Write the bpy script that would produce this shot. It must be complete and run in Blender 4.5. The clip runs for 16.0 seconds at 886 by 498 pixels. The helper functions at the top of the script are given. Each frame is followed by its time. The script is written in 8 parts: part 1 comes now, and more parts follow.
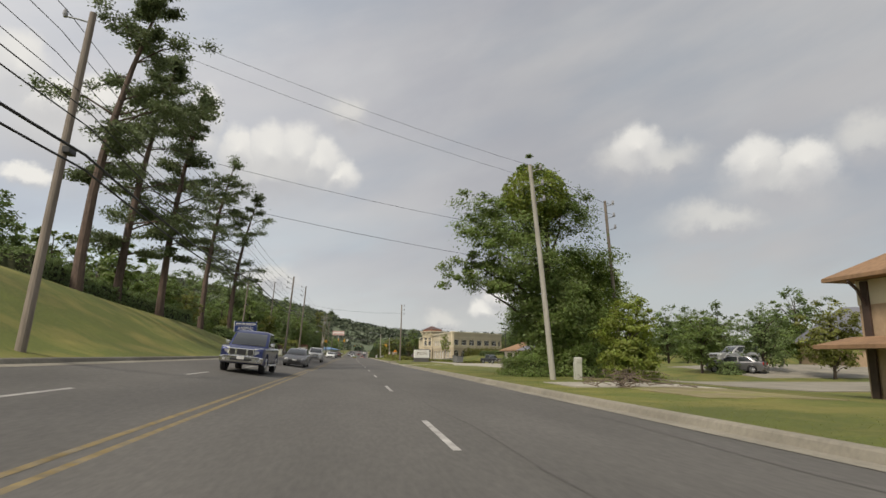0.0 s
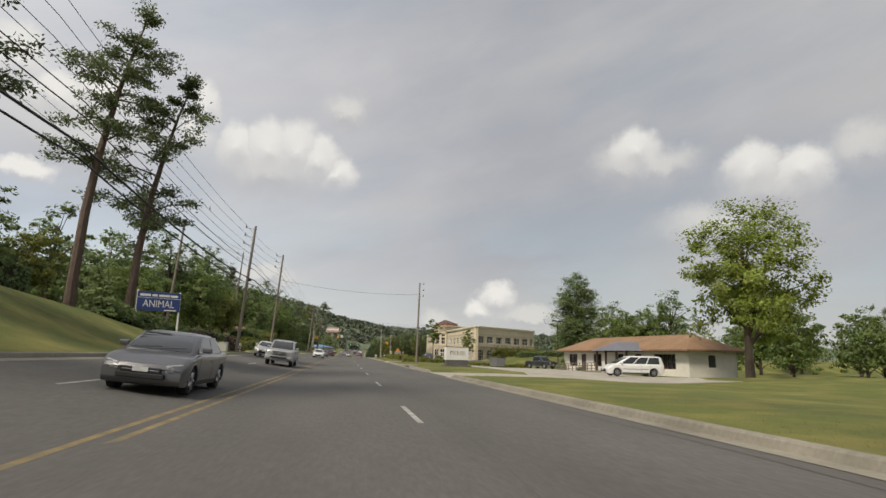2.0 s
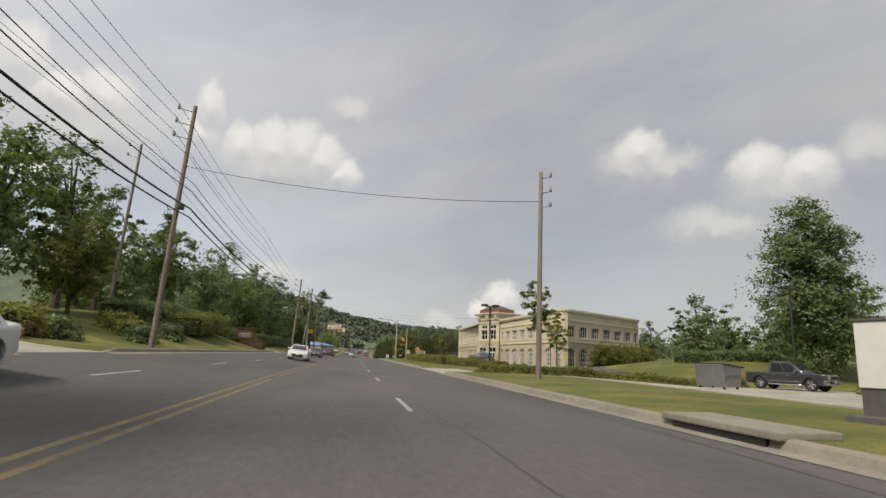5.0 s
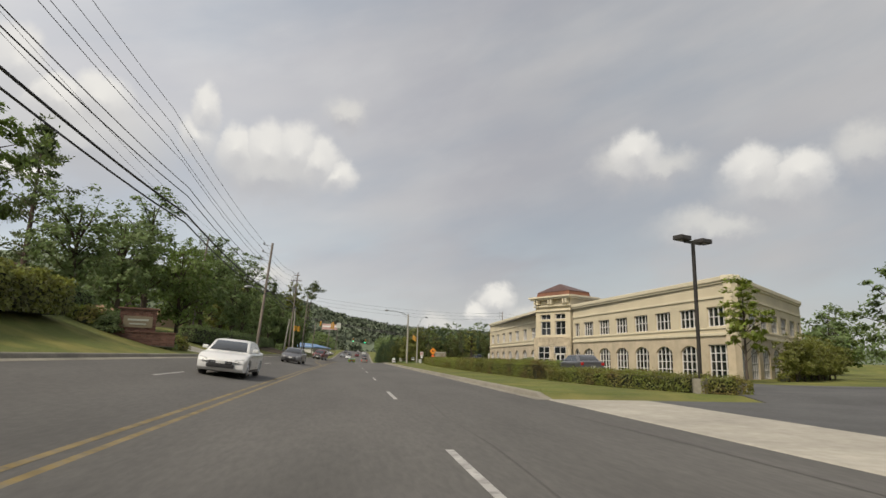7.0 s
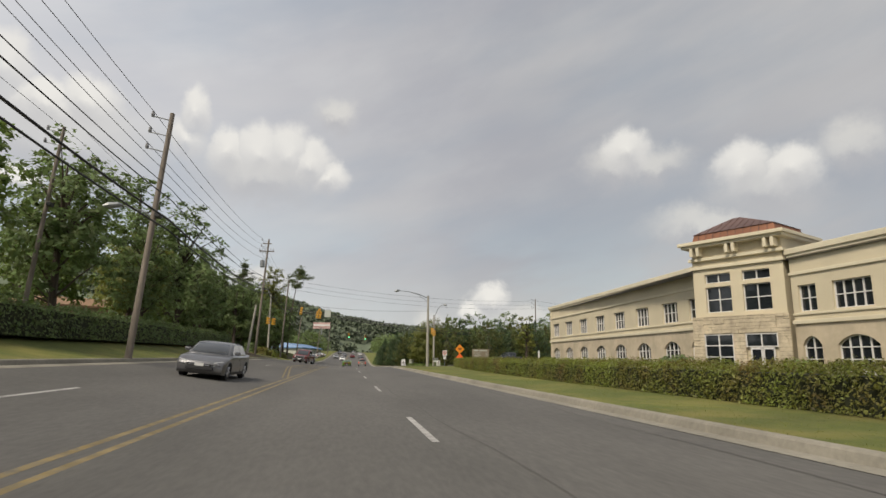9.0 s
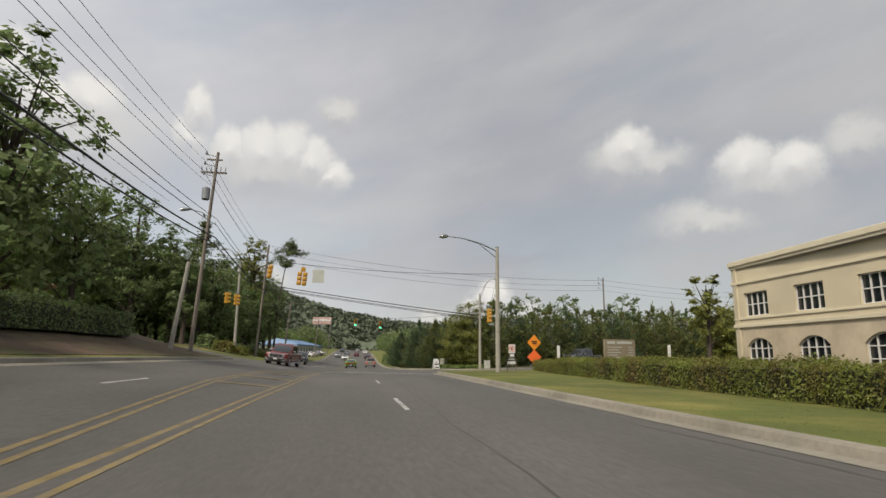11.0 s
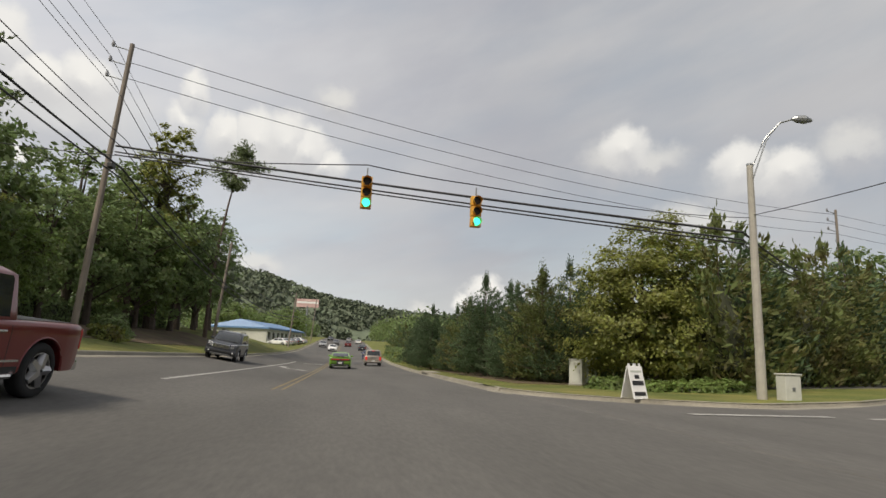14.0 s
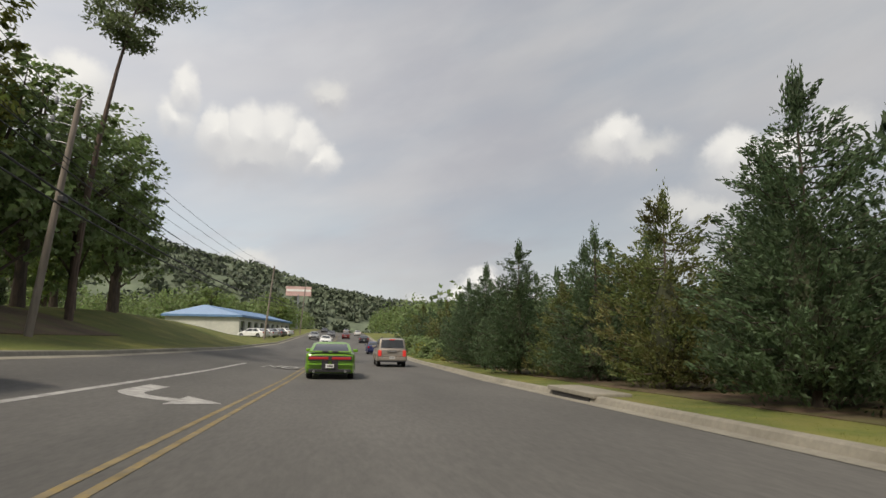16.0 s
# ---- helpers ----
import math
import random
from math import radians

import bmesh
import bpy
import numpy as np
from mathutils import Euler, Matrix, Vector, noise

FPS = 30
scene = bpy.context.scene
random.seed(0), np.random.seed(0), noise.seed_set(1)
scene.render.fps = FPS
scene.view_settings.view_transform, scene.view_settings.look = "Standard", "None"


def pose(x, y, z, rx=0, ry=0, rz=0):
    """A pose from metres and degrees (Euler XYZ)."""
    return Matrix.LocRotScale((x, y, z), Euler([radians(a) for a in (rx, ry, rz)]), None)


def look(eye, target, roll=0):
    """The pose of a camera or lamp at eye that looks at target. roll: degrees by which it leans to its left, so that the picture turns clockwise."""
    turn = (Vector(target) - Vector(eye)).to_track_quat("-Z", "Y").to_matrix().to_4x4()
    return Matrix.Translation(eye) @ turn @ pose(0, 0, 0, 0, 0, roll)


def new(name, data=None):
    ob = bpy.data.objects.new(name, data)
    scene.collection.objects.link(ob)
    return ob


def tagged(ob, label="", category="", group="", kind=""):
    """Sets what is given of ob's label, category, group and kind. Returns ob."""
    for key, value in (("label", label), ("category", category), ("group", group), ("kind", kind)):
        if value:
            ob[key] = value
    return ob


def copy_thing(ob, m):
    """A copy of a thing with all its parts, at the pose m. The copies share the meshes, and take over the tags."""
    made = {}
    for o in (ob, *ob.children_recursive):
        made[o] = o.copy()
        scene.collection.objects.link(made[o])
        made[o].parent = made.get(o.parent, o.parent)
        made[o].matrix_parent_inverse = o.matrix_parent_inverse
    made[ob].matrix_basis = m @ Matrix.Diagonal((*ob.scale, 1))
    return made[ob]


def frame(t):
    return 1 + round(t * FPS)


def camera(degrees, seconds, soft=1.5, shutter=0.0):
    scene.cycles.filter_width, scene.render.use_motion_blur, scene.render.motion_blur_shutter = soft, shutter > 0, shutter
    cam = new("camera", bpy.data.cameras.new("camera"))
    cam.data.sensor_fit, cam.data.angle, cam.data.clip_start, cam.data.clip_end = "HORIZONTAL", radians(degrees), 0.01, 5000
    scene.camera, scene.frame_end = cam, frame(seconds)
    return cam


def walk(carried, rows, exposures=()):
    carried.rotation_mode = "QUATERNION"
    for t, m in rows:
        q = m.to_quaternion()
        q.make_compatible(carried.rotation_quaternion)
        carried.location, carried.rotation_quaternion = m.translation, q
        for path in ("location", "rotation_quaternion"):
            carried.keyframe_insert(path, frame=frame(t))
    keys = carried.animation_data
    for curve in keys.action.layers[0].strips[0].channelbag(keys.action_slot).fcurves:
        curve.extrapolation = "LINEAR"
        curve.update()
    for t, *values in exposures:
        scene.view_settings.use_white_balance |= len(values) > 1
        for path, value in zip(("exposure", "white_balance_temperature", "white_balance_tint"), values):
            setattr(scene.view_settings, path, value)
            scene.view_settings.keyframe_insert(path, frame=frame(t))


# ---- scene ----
cam = camera(74.5, 16.0)
PATH = [
    (0, pose(0.00, -0.00, 1.15, 100.51, -0.46, -8.68)),
    (0.5, pose(-0.08, 8.41, 1.16, 100.63, -0.82, -9.09)),
    (1, pose(-0.08, 16.76, 1.18, 100.64, -1.06, -9.43)),
    (1.5, pose(-0.06, 25.09, 1.21, 100.60, -1.17, -9.35)),
    (2, pose(-0.06, 33.29, 1.24, 100.53, -1.31, -9.16)),
    (2.5, pose(-0.07, 41.30, 1.25, 100.43, -1.33, -9.12)),
    (3, pose(-0.07, 49.12, 1.26, 100.44, -1.37, -9.23)),
    (3.5, pose(-0.09, 56.84, 1.26, 100.37, -1.49, -9.25)),
    (4, pose(-0.12, 64.57, 1.28, 100.37, -1.49, -9.03)),
    (4.5, pose(-0.18, 72.34, 1.31, 100.43, -1.54, -8.85)),
    (5, pose(-0.23, 80.18, 1.34, 100.53, -1.69, -8.87)),
    (5.5, pose(-0.28, 88.08, 1.39, 100.62, -1.85, -8.97)),
    (6, pose(-0.33, 96.03, 1.43, 100.67, -1.93, -9.05)),
    (6.5, pose(-0.37, 104.04, 1.47, 100.65, -1.83, -9.06)),
    (7, pose(-0.39, 112.07, 1.50, 100.73, -1.39, -9.20)),
    (7.5, pose(-0.39, 120.11, 1.52, 100.56, -0.75, -9.37)),
    (8, pose(-0.36, 128.19, 1.55, 100.65, -0.38, -9.63)),
    (8.5, pose(-0.34, 136.25, 1.58, 100.81, -0.34, -9.67)),
    (9, pose(-0.30, 144.26, 1.61, 100.71, -0.48, -9.72)),
    (9.5, pose(-0.28, 152.27, 1.63, 100.55, -0.58, -9.64)),
    (10, pose(-0.27, 160.28, 1.65, 100.47, -0.59, -9.50)),
    (10.5, pose(-0.27, 168.28, 1.67, 100.47, -0.52, -9.43)),
    (11, pose(-0.27, 176.23, 1.69, 100.54, -0.42, -9.47)),
    (11.5, pose(-0.26, 184.12, 1.72, 100.63, -0.40, -9.64)),
    (12, pose(-0.22, 191.92, 1.75, 100.50, -0.62, -9.93)),
    (12.5, pose(-0.16, 199.65, 1.77, 100.55, -1.01, -10.08)),
    (13, pose(-0.06, 207.34, 1.77, 100.39, -1.42, -10.24)),
    (13.5, pose(0.09, 214.93, 1.75, 100.12, -1.87, -10.33)),
    (14, pose(0.24, 222.43, 1.71, 99.92, -2.20, -10.48)),
    (14.5, pose(0.38, 229.84, 1.64, 99.49, -2.22, -10.52)),
    (15, pose(0.55, 237.23, 1.53, 99.13, -1.86, -10.68)),
    (15.5, pose(0.72, 244.57, 1.41, 99.17, -1.41, -10.79)),
    (16, pose(0.89, 251.89, 1.28, 99.16, -0.98, -10.73)),
]
walk(cam, PATH, exposures=((0.0, 0.08), (12.6, 0.08), (13.5, 0.13), (14.5, 0.22), (16.0, 0.18)))

# ---------------------------------------------------------------- light
SUN_TO = Vector((-0.46, -0.46, 0.76)).normalized()
world = bpy.data.worlds.new("sky")
scene.world = world
world.use_nodes = True


def build_world():
    nt = world.node_tree
    nt.nodes.clear()
    N, L = nt.nodes.new, nt.links.new

    def math_node(op, a, b=None, clamp=False):
        n = N("ShaderNodeMath")
        n.operation, n.use_clamp = op, clamp
        for i, v in enumerate((a, b)):
            if v is None:
                continue
            if isinstance(v, (int, float)):
                n.inputs[i].default_value = v
            else:
                L(v, n.inputs[i])
        return n.outputs[0]

    def mix(f, a, b):
        n = N("ShaderNodeMix")
        n.data_type = "RGBA"
        for i, v in ((0, f), (6, a), (7, b)):
            if isinstance(v, (int, float)):
                n.inputs[i].default_value = v
            elif isinstance(v, tuple):
                n.inputs[i].default_value = (*v, 1)
            else:
                L(v, n.inputs[i])
        return n.outputs[2]

    def ramp(v, lo, hi):
        n = N("ShaderNodeMapRange")
        n.interpolation_type = "SMOOTHSTEP"
        n.inputs[1].default_value, n.inputs[2].default_value = lo, hi
        L(v, n.inputs[0])
        return n.outputs[0]

    def noise_of(vec, scale, detail, rough=0.55):
        n = N("ShaderNodeTexNoise")
        n.inputs["Scale"].default_value, n.inputs["Detail"].default_value, n.inputs["Roughness"].default_value = scale, detail, rough
        L(vec, n.inputs["Vector"])
        return n.outputs[0], n.outputs[1]

    sky = N("ShaderNodeTexSky")
    sky.sky_type, sky.sun_disc = "NISHITA", False
    sky.sun_elevation = math.asin(SUN_TO.z)
    sky.sun_rotation = math.atan2(SUN_TO.x, SUN_TO.y)
    sky.dust_density, sky.air_density = 3.0, 1.0
    dim = N("ShaderNodeVectorMath")
    dim.operation = "SCALE"
    dim.inputs[3].default_value = 0.085
    L(sky.outputs[0], dim.inputs[0])
    d = N("ShaderNodeTexCoord").outputs["Generated"]
    sep = N("ShaderNodeSeparateXYZ")
    L(d, sep.inputs[0])
    # bearing from +y and height over the horizon, in degrees
    bearing = math_node("MULTIPLY", math_node("ARCTAN2", sep.outputs[0], sep.outputs[1]), 57.29578)
    height = math_node("MULTIPLY", math_node("ARCSINE", sep.outputs[2]), 57.29578)
    flat = N("ShaderNodeCombineXYZ")
    L(bearing, flat.inputs[0])
    L(height, flat.inputs[1])
    flat = flat.outputs[0]

    def placed(vec, turn, sx, sy, shift=(0, 0, 0)):
        r, n = N("ShaderNodeMapping"), N("ShaderNodeMapping")
        r.inputs["Rotation"].default_value = (0, 0, radians(turn))
        L(vec, r.inputs[0])
        n.inputs["Location"].default_value = shift
        n.inputs["Scale"].default_value = (sx, sy, 1.0)
        L(r.outputs[0], n.inputs[0])
        return n.outputs[0]

    # high thin layer, drawn out in streaks that climb to the right
    veil, _ = noise_of(placed(flat, -14, 0.030, 0.11, (3.1, 1.7, 0)), 1.0, 6, 0.52)
    broad, _ = noise_of(placed(flat, -8, 0.022, 0.045, (0.4, 2.2, 0)), 1.0, 3)
    fine, _ = noise_of(placed(flat, -20, 0.10, 0.22), 1.0, 5, 0.55)
    tint = mix(ramp(broad, 0.34, 0.66), (0.420, 0.420, 0.448), (0.520, 0.512, 0.512))
    tint = mix(math_node("MULTIPLY", ramp(fine, 0.38, 0.74), 0.26), tint, (0.60, 0.595, 0.59))
    blue = mix(0.70, dim.outputs[0], (0.37, 0.42, 0.475))
    col = mix(math_node("ADD", math_node("MULTIPLY", ramp(veil, 0.28, 0.66), 0.52), 0.40), blue, tint)
    # pale haze low down, and a clearer blue belt over it
    belt = math_node("MULTIPLY", ramp(height, 1.5, 6.0), math_node("SUBTRACT", 1.0, ramp(height, 8.0, 15.0)))
    gap, _ = noise_of(placed(flat, -10, 0.05, 0.16, (7.0, 0.3, 0)), 1.0, 4)
    col = mix(math_node("MULTIPLY", math_node("MULTIPLY", belt, ramp(gap, 0.38, 0.60)), 0.62), col, (0.46, 0.525, 0.565))
    col = mix(math_node("MULTIPLY", math_node("SUBTRACT", 1.0, ramp(height, 0.0, 11.0)), 0.60), col, (0.64, 0.645, 0.60))
    # brighter on the side of the sun
    side = N("ShaderNodeVectorMath")
    side.operation = "SCALE"
    L(col, side.inputs[0])
    glare = math_node("SUBTRACT", 1.0, ramp(bearing, -34.0, 24.0))
    L(math_node("ADD", 0.93, math_node("MULTIPLY", glare, 0.37)), side.inputs[3])
    col = side.outputs[0]

    # heaps of cumulus: bearing, height, half width, half height
    bright_heaps = [(-14.7, 21.8, 1.6, 2.6), (-15.3, 19.5, 1.8, 2.2), (-11.7, 18.8, 2.4, 2.5), (-8.8, 19.2, 2.7, 2.9), (-6.2, 19.3, 2.8, 3.0), (-3.9, 18.4, 2.6, 2.7), (-2.1, 17.2, 2.6, 2.0), (-29.8, 22.4, 2.6, 3.2), (-26.6, 20.3, 3.2, 2.3),
                    (-23.6, 21.0, 3.0, 2.4), (27.8, 19.5, 2.5, 2.5), (37.8, 16.9, 2.6, 2.6), (41.7, 16.2, 2.6, 2.5), (14.4, 5.9, 2.2, 1.8), (12.8, 4.7, 1.9, 1.4), (-28.0, 14.0, 2.4, 1.1)]
    soft_heaps = [(-8.6, 16.9, 6.6, 3.0), (-1.3, 23.2, 2.0, 1.8), (26.6, 18.2, 3.2, 2.5), (30.2, 18.0, 3.6, 1.9), (39.4, 14.8, 5.0, 3.4), (34.6, 12.2, 5.4, 2.0), (8.4, 3.3, 1.9, 1.2), (46.2, 17.2, 3.0, 2.4), (-8.1, 7.2, 2.6, 1.3), (-24.5, 17.4, 8.5, 4.4),
                  (17.5, 4.2, 3.2, 1.0)]
    _, curl = noise_of(flat, 0.42, 6, 0.60)

    def heap_depth(rows, lift, sway):
        """1 in the heart of a heap, 0 at its rim, less outside; lift: looks that many degrees higher up."""
        n = N("ShaderNodeVectorMath")
        n.operation = "MULTIPLY_ADD"
        n.inputs[1].default_value = (sway * 2, sway * 2, 0)
        L(curl, n.inputs[0])
        add = N("ShaderNodeVectorMath")
        L(flat, add.inputs[0])
        add.inputs[1].default_value = (-sway, lift - sway, 0)
        L(add.outputs[0], n.inputs[2])
        total = None
        for b, h, w, t in rows:
            off = N("ShaderNodeVectorMath")
            off.operation = "MULTIPLY_ADD"
            off.inputs[1].default_value = (1 / w, 1 / t, 0)
            off.inputs[2].default_value = (-b / w, -h / t, 0)
            L(n.outputs[0], off.inputs[0])
            size = N("ShaderNodeVectorMath")
            size.operation = "LENGTH"
            L(off.outputs[0], size.inputs[0])
            total = size.outputs["Value"] if total is None else math_node("MINIMUM", total, size.outputs["Value"])
        return math_node("SUBTRACT", 1.0, total)

    body = ramp(heap_depth(soft_heaps, 0.0, 1.5), -0.35, 0.65)
    lit = ramp(math_node("SUBTRACT", heap_depth(soft_heaps, 0.0, 1.5), heap_depth(soft_heaps, 1.1, 1.5)), -0.35, 0.55)
    col = mix(math_node("MULTIPLY", body, 0.68), col, mix(lit, (0.465, 0.46, 0.47), (0.70, 0.68, 0.635)))
    deep = heap_depth(bright_heaps, 0.0, 1.15)
    lit = ramp(math_node("SUBTRACT", deep, heap_depth(bright_heaps, 1.0, 1.15)), -0.55, 0.60)
    rim = ramp(deep, -0.10, 0.42)
    col = mix(math_node("MULTIPLY", rim, math_node("ADD", math_node("MULTIPLY", lit, 0.40), 0.48)), col, mix(lit, (0.52, 0.515, 0.52), (0.84, 0.815, 0.76)))
    bg = N("ShaderNodeBackground")
    L(col, bg.inputs[0])
    bg.inputs[1].default_value = 1.0
    L(bg.outputs[0], N("ShaderNodeOutputWorld").inputs[0])


build_world()
sun = new("sun", bpy.data.lights.new("sun", "SUN"))
sun.data.energy, sun.data.angle, sun.data.color = 3.3, radians(12), (1.0, 0.90, 0.76)
sun.matrix_world = look((0, 0, 60), Vector((0, 0, 60)) - SUN_TO)


# ---------------------------------------------------------------- materials
def material(name, a, b=None, rough=0.8, metal=0.0, scale=3.0, bump=0.0, bump_scale=40.0, stain=0.25, stain_scale=0.35, island=0.0, coat=0.0, c=None, thin=0.0, stretch=None):
    """A surface with grain (a to b) and broad stains; island: brightness spread from piece to piece."""
    m = bpy.data.materials.new(name)
    m.use_nodes = True
    nt = m.node_tree
    N, L = nt.nodes.new, nt.links.new
    p = nt.nodes["Principled BSDF"]
    b = b or tuple(v * 0.75 for v in a)
    geo = N("ShaderNodeNewGeometry")
    vec = geo.outputs["Position"]
    if stretch:
        mp = N("ShaderNodeMapping")
        mp.inputs["Scale"].default_value = stretch
        L(vec, mp.inputs[0])
        vec = mp.outputs[0]

    def nz(sc, det, ro=0.6):
        n = N("ShaderNodeTexNoise")
        n.inputs["Scale"].default_value, n.inputs["Detail"].default_value, n.inputs["Roughness"].default_value = sc, det, ro
        L(vec, n.inputs["Vector"])
        return n.outputs[0]

    def mixed(f, x, y):
        n = N("ShaderNodeMix")
        n.data_type = "RGBA"
        L(f, n.inputs[0])
        for i, v in ((6, x), (7, y)):
            if isinstance(v, tuple):
                n.inputs[i].default_value = (*v, 1)
            else:
                L(v, n.inputs[i])
        return n.outputs[2]

    def ranged(v, lo, hi, t0=0.0, t1=1.0):
        n = N("ShaderNodeMapRange")
        for i, q in enumerate((lo, hi, t0, t1)):
            n.inputs[i + 1].default_value = q
        L(v, n.inputs[0])
        return n.outputs[0]

    col = mixed(ranged(nz(scale, 6), 0.3, 0.7), a, b)
    if c:
        col = mixed(ranged(nz(stain_scale * 2.3, 4), 0.45, 0.72), col, c)
    if stain:
        hv = N("ShaderNodeHueSaturation")
        L(col, hv.inputs["Color"])
        L(ranged(nz(stain_scale, 4), 0.3, 0.7, 1 - stain, 1 + stain * 0.6), hv.inputs["Value"])
        col = hv.outputs[0]
    if island:
        hv = N("ShaderNodeHueSaturation")
        L(col, hv.inputs["Color"])
        L(ranged(geo.outputs["Random Per Island"], 0, 1, 1 - island, 1 + island), hv.inputs["Value"])
        L(ranged(geo.outputs["Random Per Island"], 0, 1, 0.485, 0.515), hv.inputs["Hue"])
        col = hv.outputs[0]
    L(col, p.inputs["Base Color"])
    p.inputs["Roughness"].default_value, p.inputs["Metallic"].default_value = rough, metal
    if coat:
        p.inputs["Coat Weight"].default_value, p.inputs["Coat Roughness"].default_value = coat, 0.06
    if bump:
        bn = N("ShaderNodeBump")
        bn.inputs["Strength"].default_value, bn.inputs["Distance"].default_value = min(1.0, bump * 8), bump
        L(nz(bump_scale, 5, 0.65), bn.inputs["Height"])
        L(bn.outputs[0], p.inputs["Normal"])
    if thin:
        tr = N("ShaderNodeBsdfTranslucent")
        L(col, tr.inputs[0])
        ms = N("ShaderNodeMixShader")
        ms.inputs[0].default_value = thin
        L(p.outputs[0], ms.inputs[1])
        L(tr.outputs[0], ms.inputs[2])
        L(ms.outputs[0], nt.nodes["Material Output"].inputs[0])
    return m


def glow(name, col, strength):
    m = material(name, col, rough=0.4, stain=0)
    p = m.node_tree.nodes["Principled BSDF"]
    p.inputs["Emission Color"].default_value = (*col, 1)
    p.inputs["Emission Strength"].default_value = strength
    return m


def by_piece(m, spread):
    """Lets the tone differ from object to object."""
    nt = m.node_tree
    p = nt.nodes["Principled BSDF"]
    src = p.inputs["Base Color"].links[0].from_socket
    info, rng, hv = nt.nodes.new("ShaderNodeObjectInfo"), nt.nodes.new("ShaderNodeMapRange"), nt.nodes.new("ShaderNodeHueSaturation")
    rng.inputs[3].default_value, rng.inputs[4].default_value = 1 - spread, 1 + spread
    nt.links.new(info.outputs["Random"], rng.inputs[0])
    nt.links.new(rng.outputs[0], hv.inputs["Value"])
    nt.links.new(src, hv.inputs["Color"])
    nt.links.new(hv.outputs[0], p.inputs["Base Color"])
    return m


ASPHALT = material("asphalt", (0.114, 0.108, 0.098), (0.083, 0.079, 0.072), 0.88, scale=9, bump=0.004, bump_scale=90, stain=0.24, stain_scale=0.22, stretch=(1.6, 0.35, 1))
LOT_ASPHALT = material("lot asphalt", (0.10, 0.098, 0.095), (0.07, 0.07, 0.068), 0.85, scale=8, bump=0.004, bump_scale=80, stain=0.3)
PATCH = material("patched asphalt", (0.092, 0.088, 0.080), (0.072, 0.069, 0.063), 0.9, scale=10, bump=0.004, bump_scale=90)
CONCRETE = material("concrete", (0.27, 0.248, 0.198), (0.21, 0.193, 0.155), 0.9, scale=9, bump=0.003, bump_scale=60, stain=0.25, stain_scale=0.5)
PALE_CONCRETE = material("pale concrete drive", (0.40, 0.37, 0.31), (0.31, 0.29, 0.24), 0.9, scale=4, bump=0.003, bump_scale=60, stain=0.25, stain_scale=0.4)
GRASS = material("mown grass", (0.122, 0.140, 0.020), (0.073, 0.092, 0.014), 0.95, scale=9, bump=0.03, bump_scale=55, stain=0.28, stain_scale=0.16, c=(0.21, 0.185, 0.045))
GRASS_BLADE = material("grass blades", (0.195, 0.215, 0.034), (0.135, 0.155, 0.024), 0.8, scale=3, stain=0.3, stain_scale=0.3, island=0.3, thin=0.3)
MULCH = material("bare soil and straw", (0.13, 0.085, 0.05), (0.07, 0.045, 0.03), 0.95, scale=7, bump=0.03, bump_scale=30, stain=0.4, c=(0.10, 0.10, 0.03))
DRY_SOIL = material("dry soil and thin grass", (0.27, 0.225, 0.13), (0.17, 0.15, 0.07), 0.95, scale=5, bump=0.02, bump_scale=30, stain=0.3, stain_scale=0.6, c=(0.17, 0.18, 0.035))
YELLOW = material("worn yellow paint", (0.29, 0.205, 0.065), (0.17, 0.138, 0.078), 0.8, scale=5, stain=0.4, stain_scale=2.5, c=(0.16, 0.14, 0.10))
WHITE_LINE = material("worn white paint", (0.50, 0.49, 0.46), (0.30, 0.29, 0.27), 0.8, scale=5, stain=0.35, stain_scale=2.5, c=(0.22, 0.21, 0.20))
STUCCO = material("cream stucco", (0.62, 0.545, 0.385), (0.57, 0.50, 0.35), 0.9, scale=2, bump=0.002, bump_scale=70, stain=0.10, stain_scale=0.5)
STUCCO_TRIM = material("pale cream trim", (0.66, 0.595, 0.435), (0.61, 0.545, 0.395), 0.9, scale=2, bump=0.002, bump_scale=70, stain=0.08)
BUFF = material("buff cast stone", (0.55, 0.465, 0.335), (0.50, 0.42, 0.295), 0.9, scale=3, bump=0.003, bump_scale=40, stain=0.18, stain_scale=0.7)
STONE = material("ledge stone", (0.52, 0.43, 0.31), (0.33, 0.27, 0.20), 0.9, scale=3, bump=0.008, bump_scale=14, stain=0.25, island=0.30)
COPPER = material("copper roof", (0.30, 0.135, 0.075), (0.22, 0.10, 0.06), 0.55, metal=0.4, scale=2, stain=0.2)
COPPER_DARK = material("weathered copper roof", (0.20, 0.12, 0.10), (0.15, 0.095, 0.085), 0.5, metal=0.5, scale=2, stain=0.2)
SHINGLE = material("brown shingle", (0.285, 0.175, 0.098), (0.205, 0.125, 0.070), 0.95, scale=5, bump=0.01, bump_scale=25, stain=0.2, stain_scale=0.5)
WHITE_BRICK = material("white painted brick", (0.75, 0.71, 0.63), (0.68, 0.64, 0.56), 0.85, scale=3, bump=0.004, bump_scale=22, stain=0.12)
BRICK = material("red brown brick", (0.20, 0.105, 0.078), (0.125, 0.068, 0.052), 0.9, scale=6, bump=0.006, bump_scale=18, stain=0.25, island=0.25)
BRICK_PIECE = by_piece(material("red brown brick piece", (0.20, 0.105, 0.078), (0.145, 0.078, 0.060), 0.9, scale=6, bump=0.006, bump_scale=18, stain=0.2), 0.3)
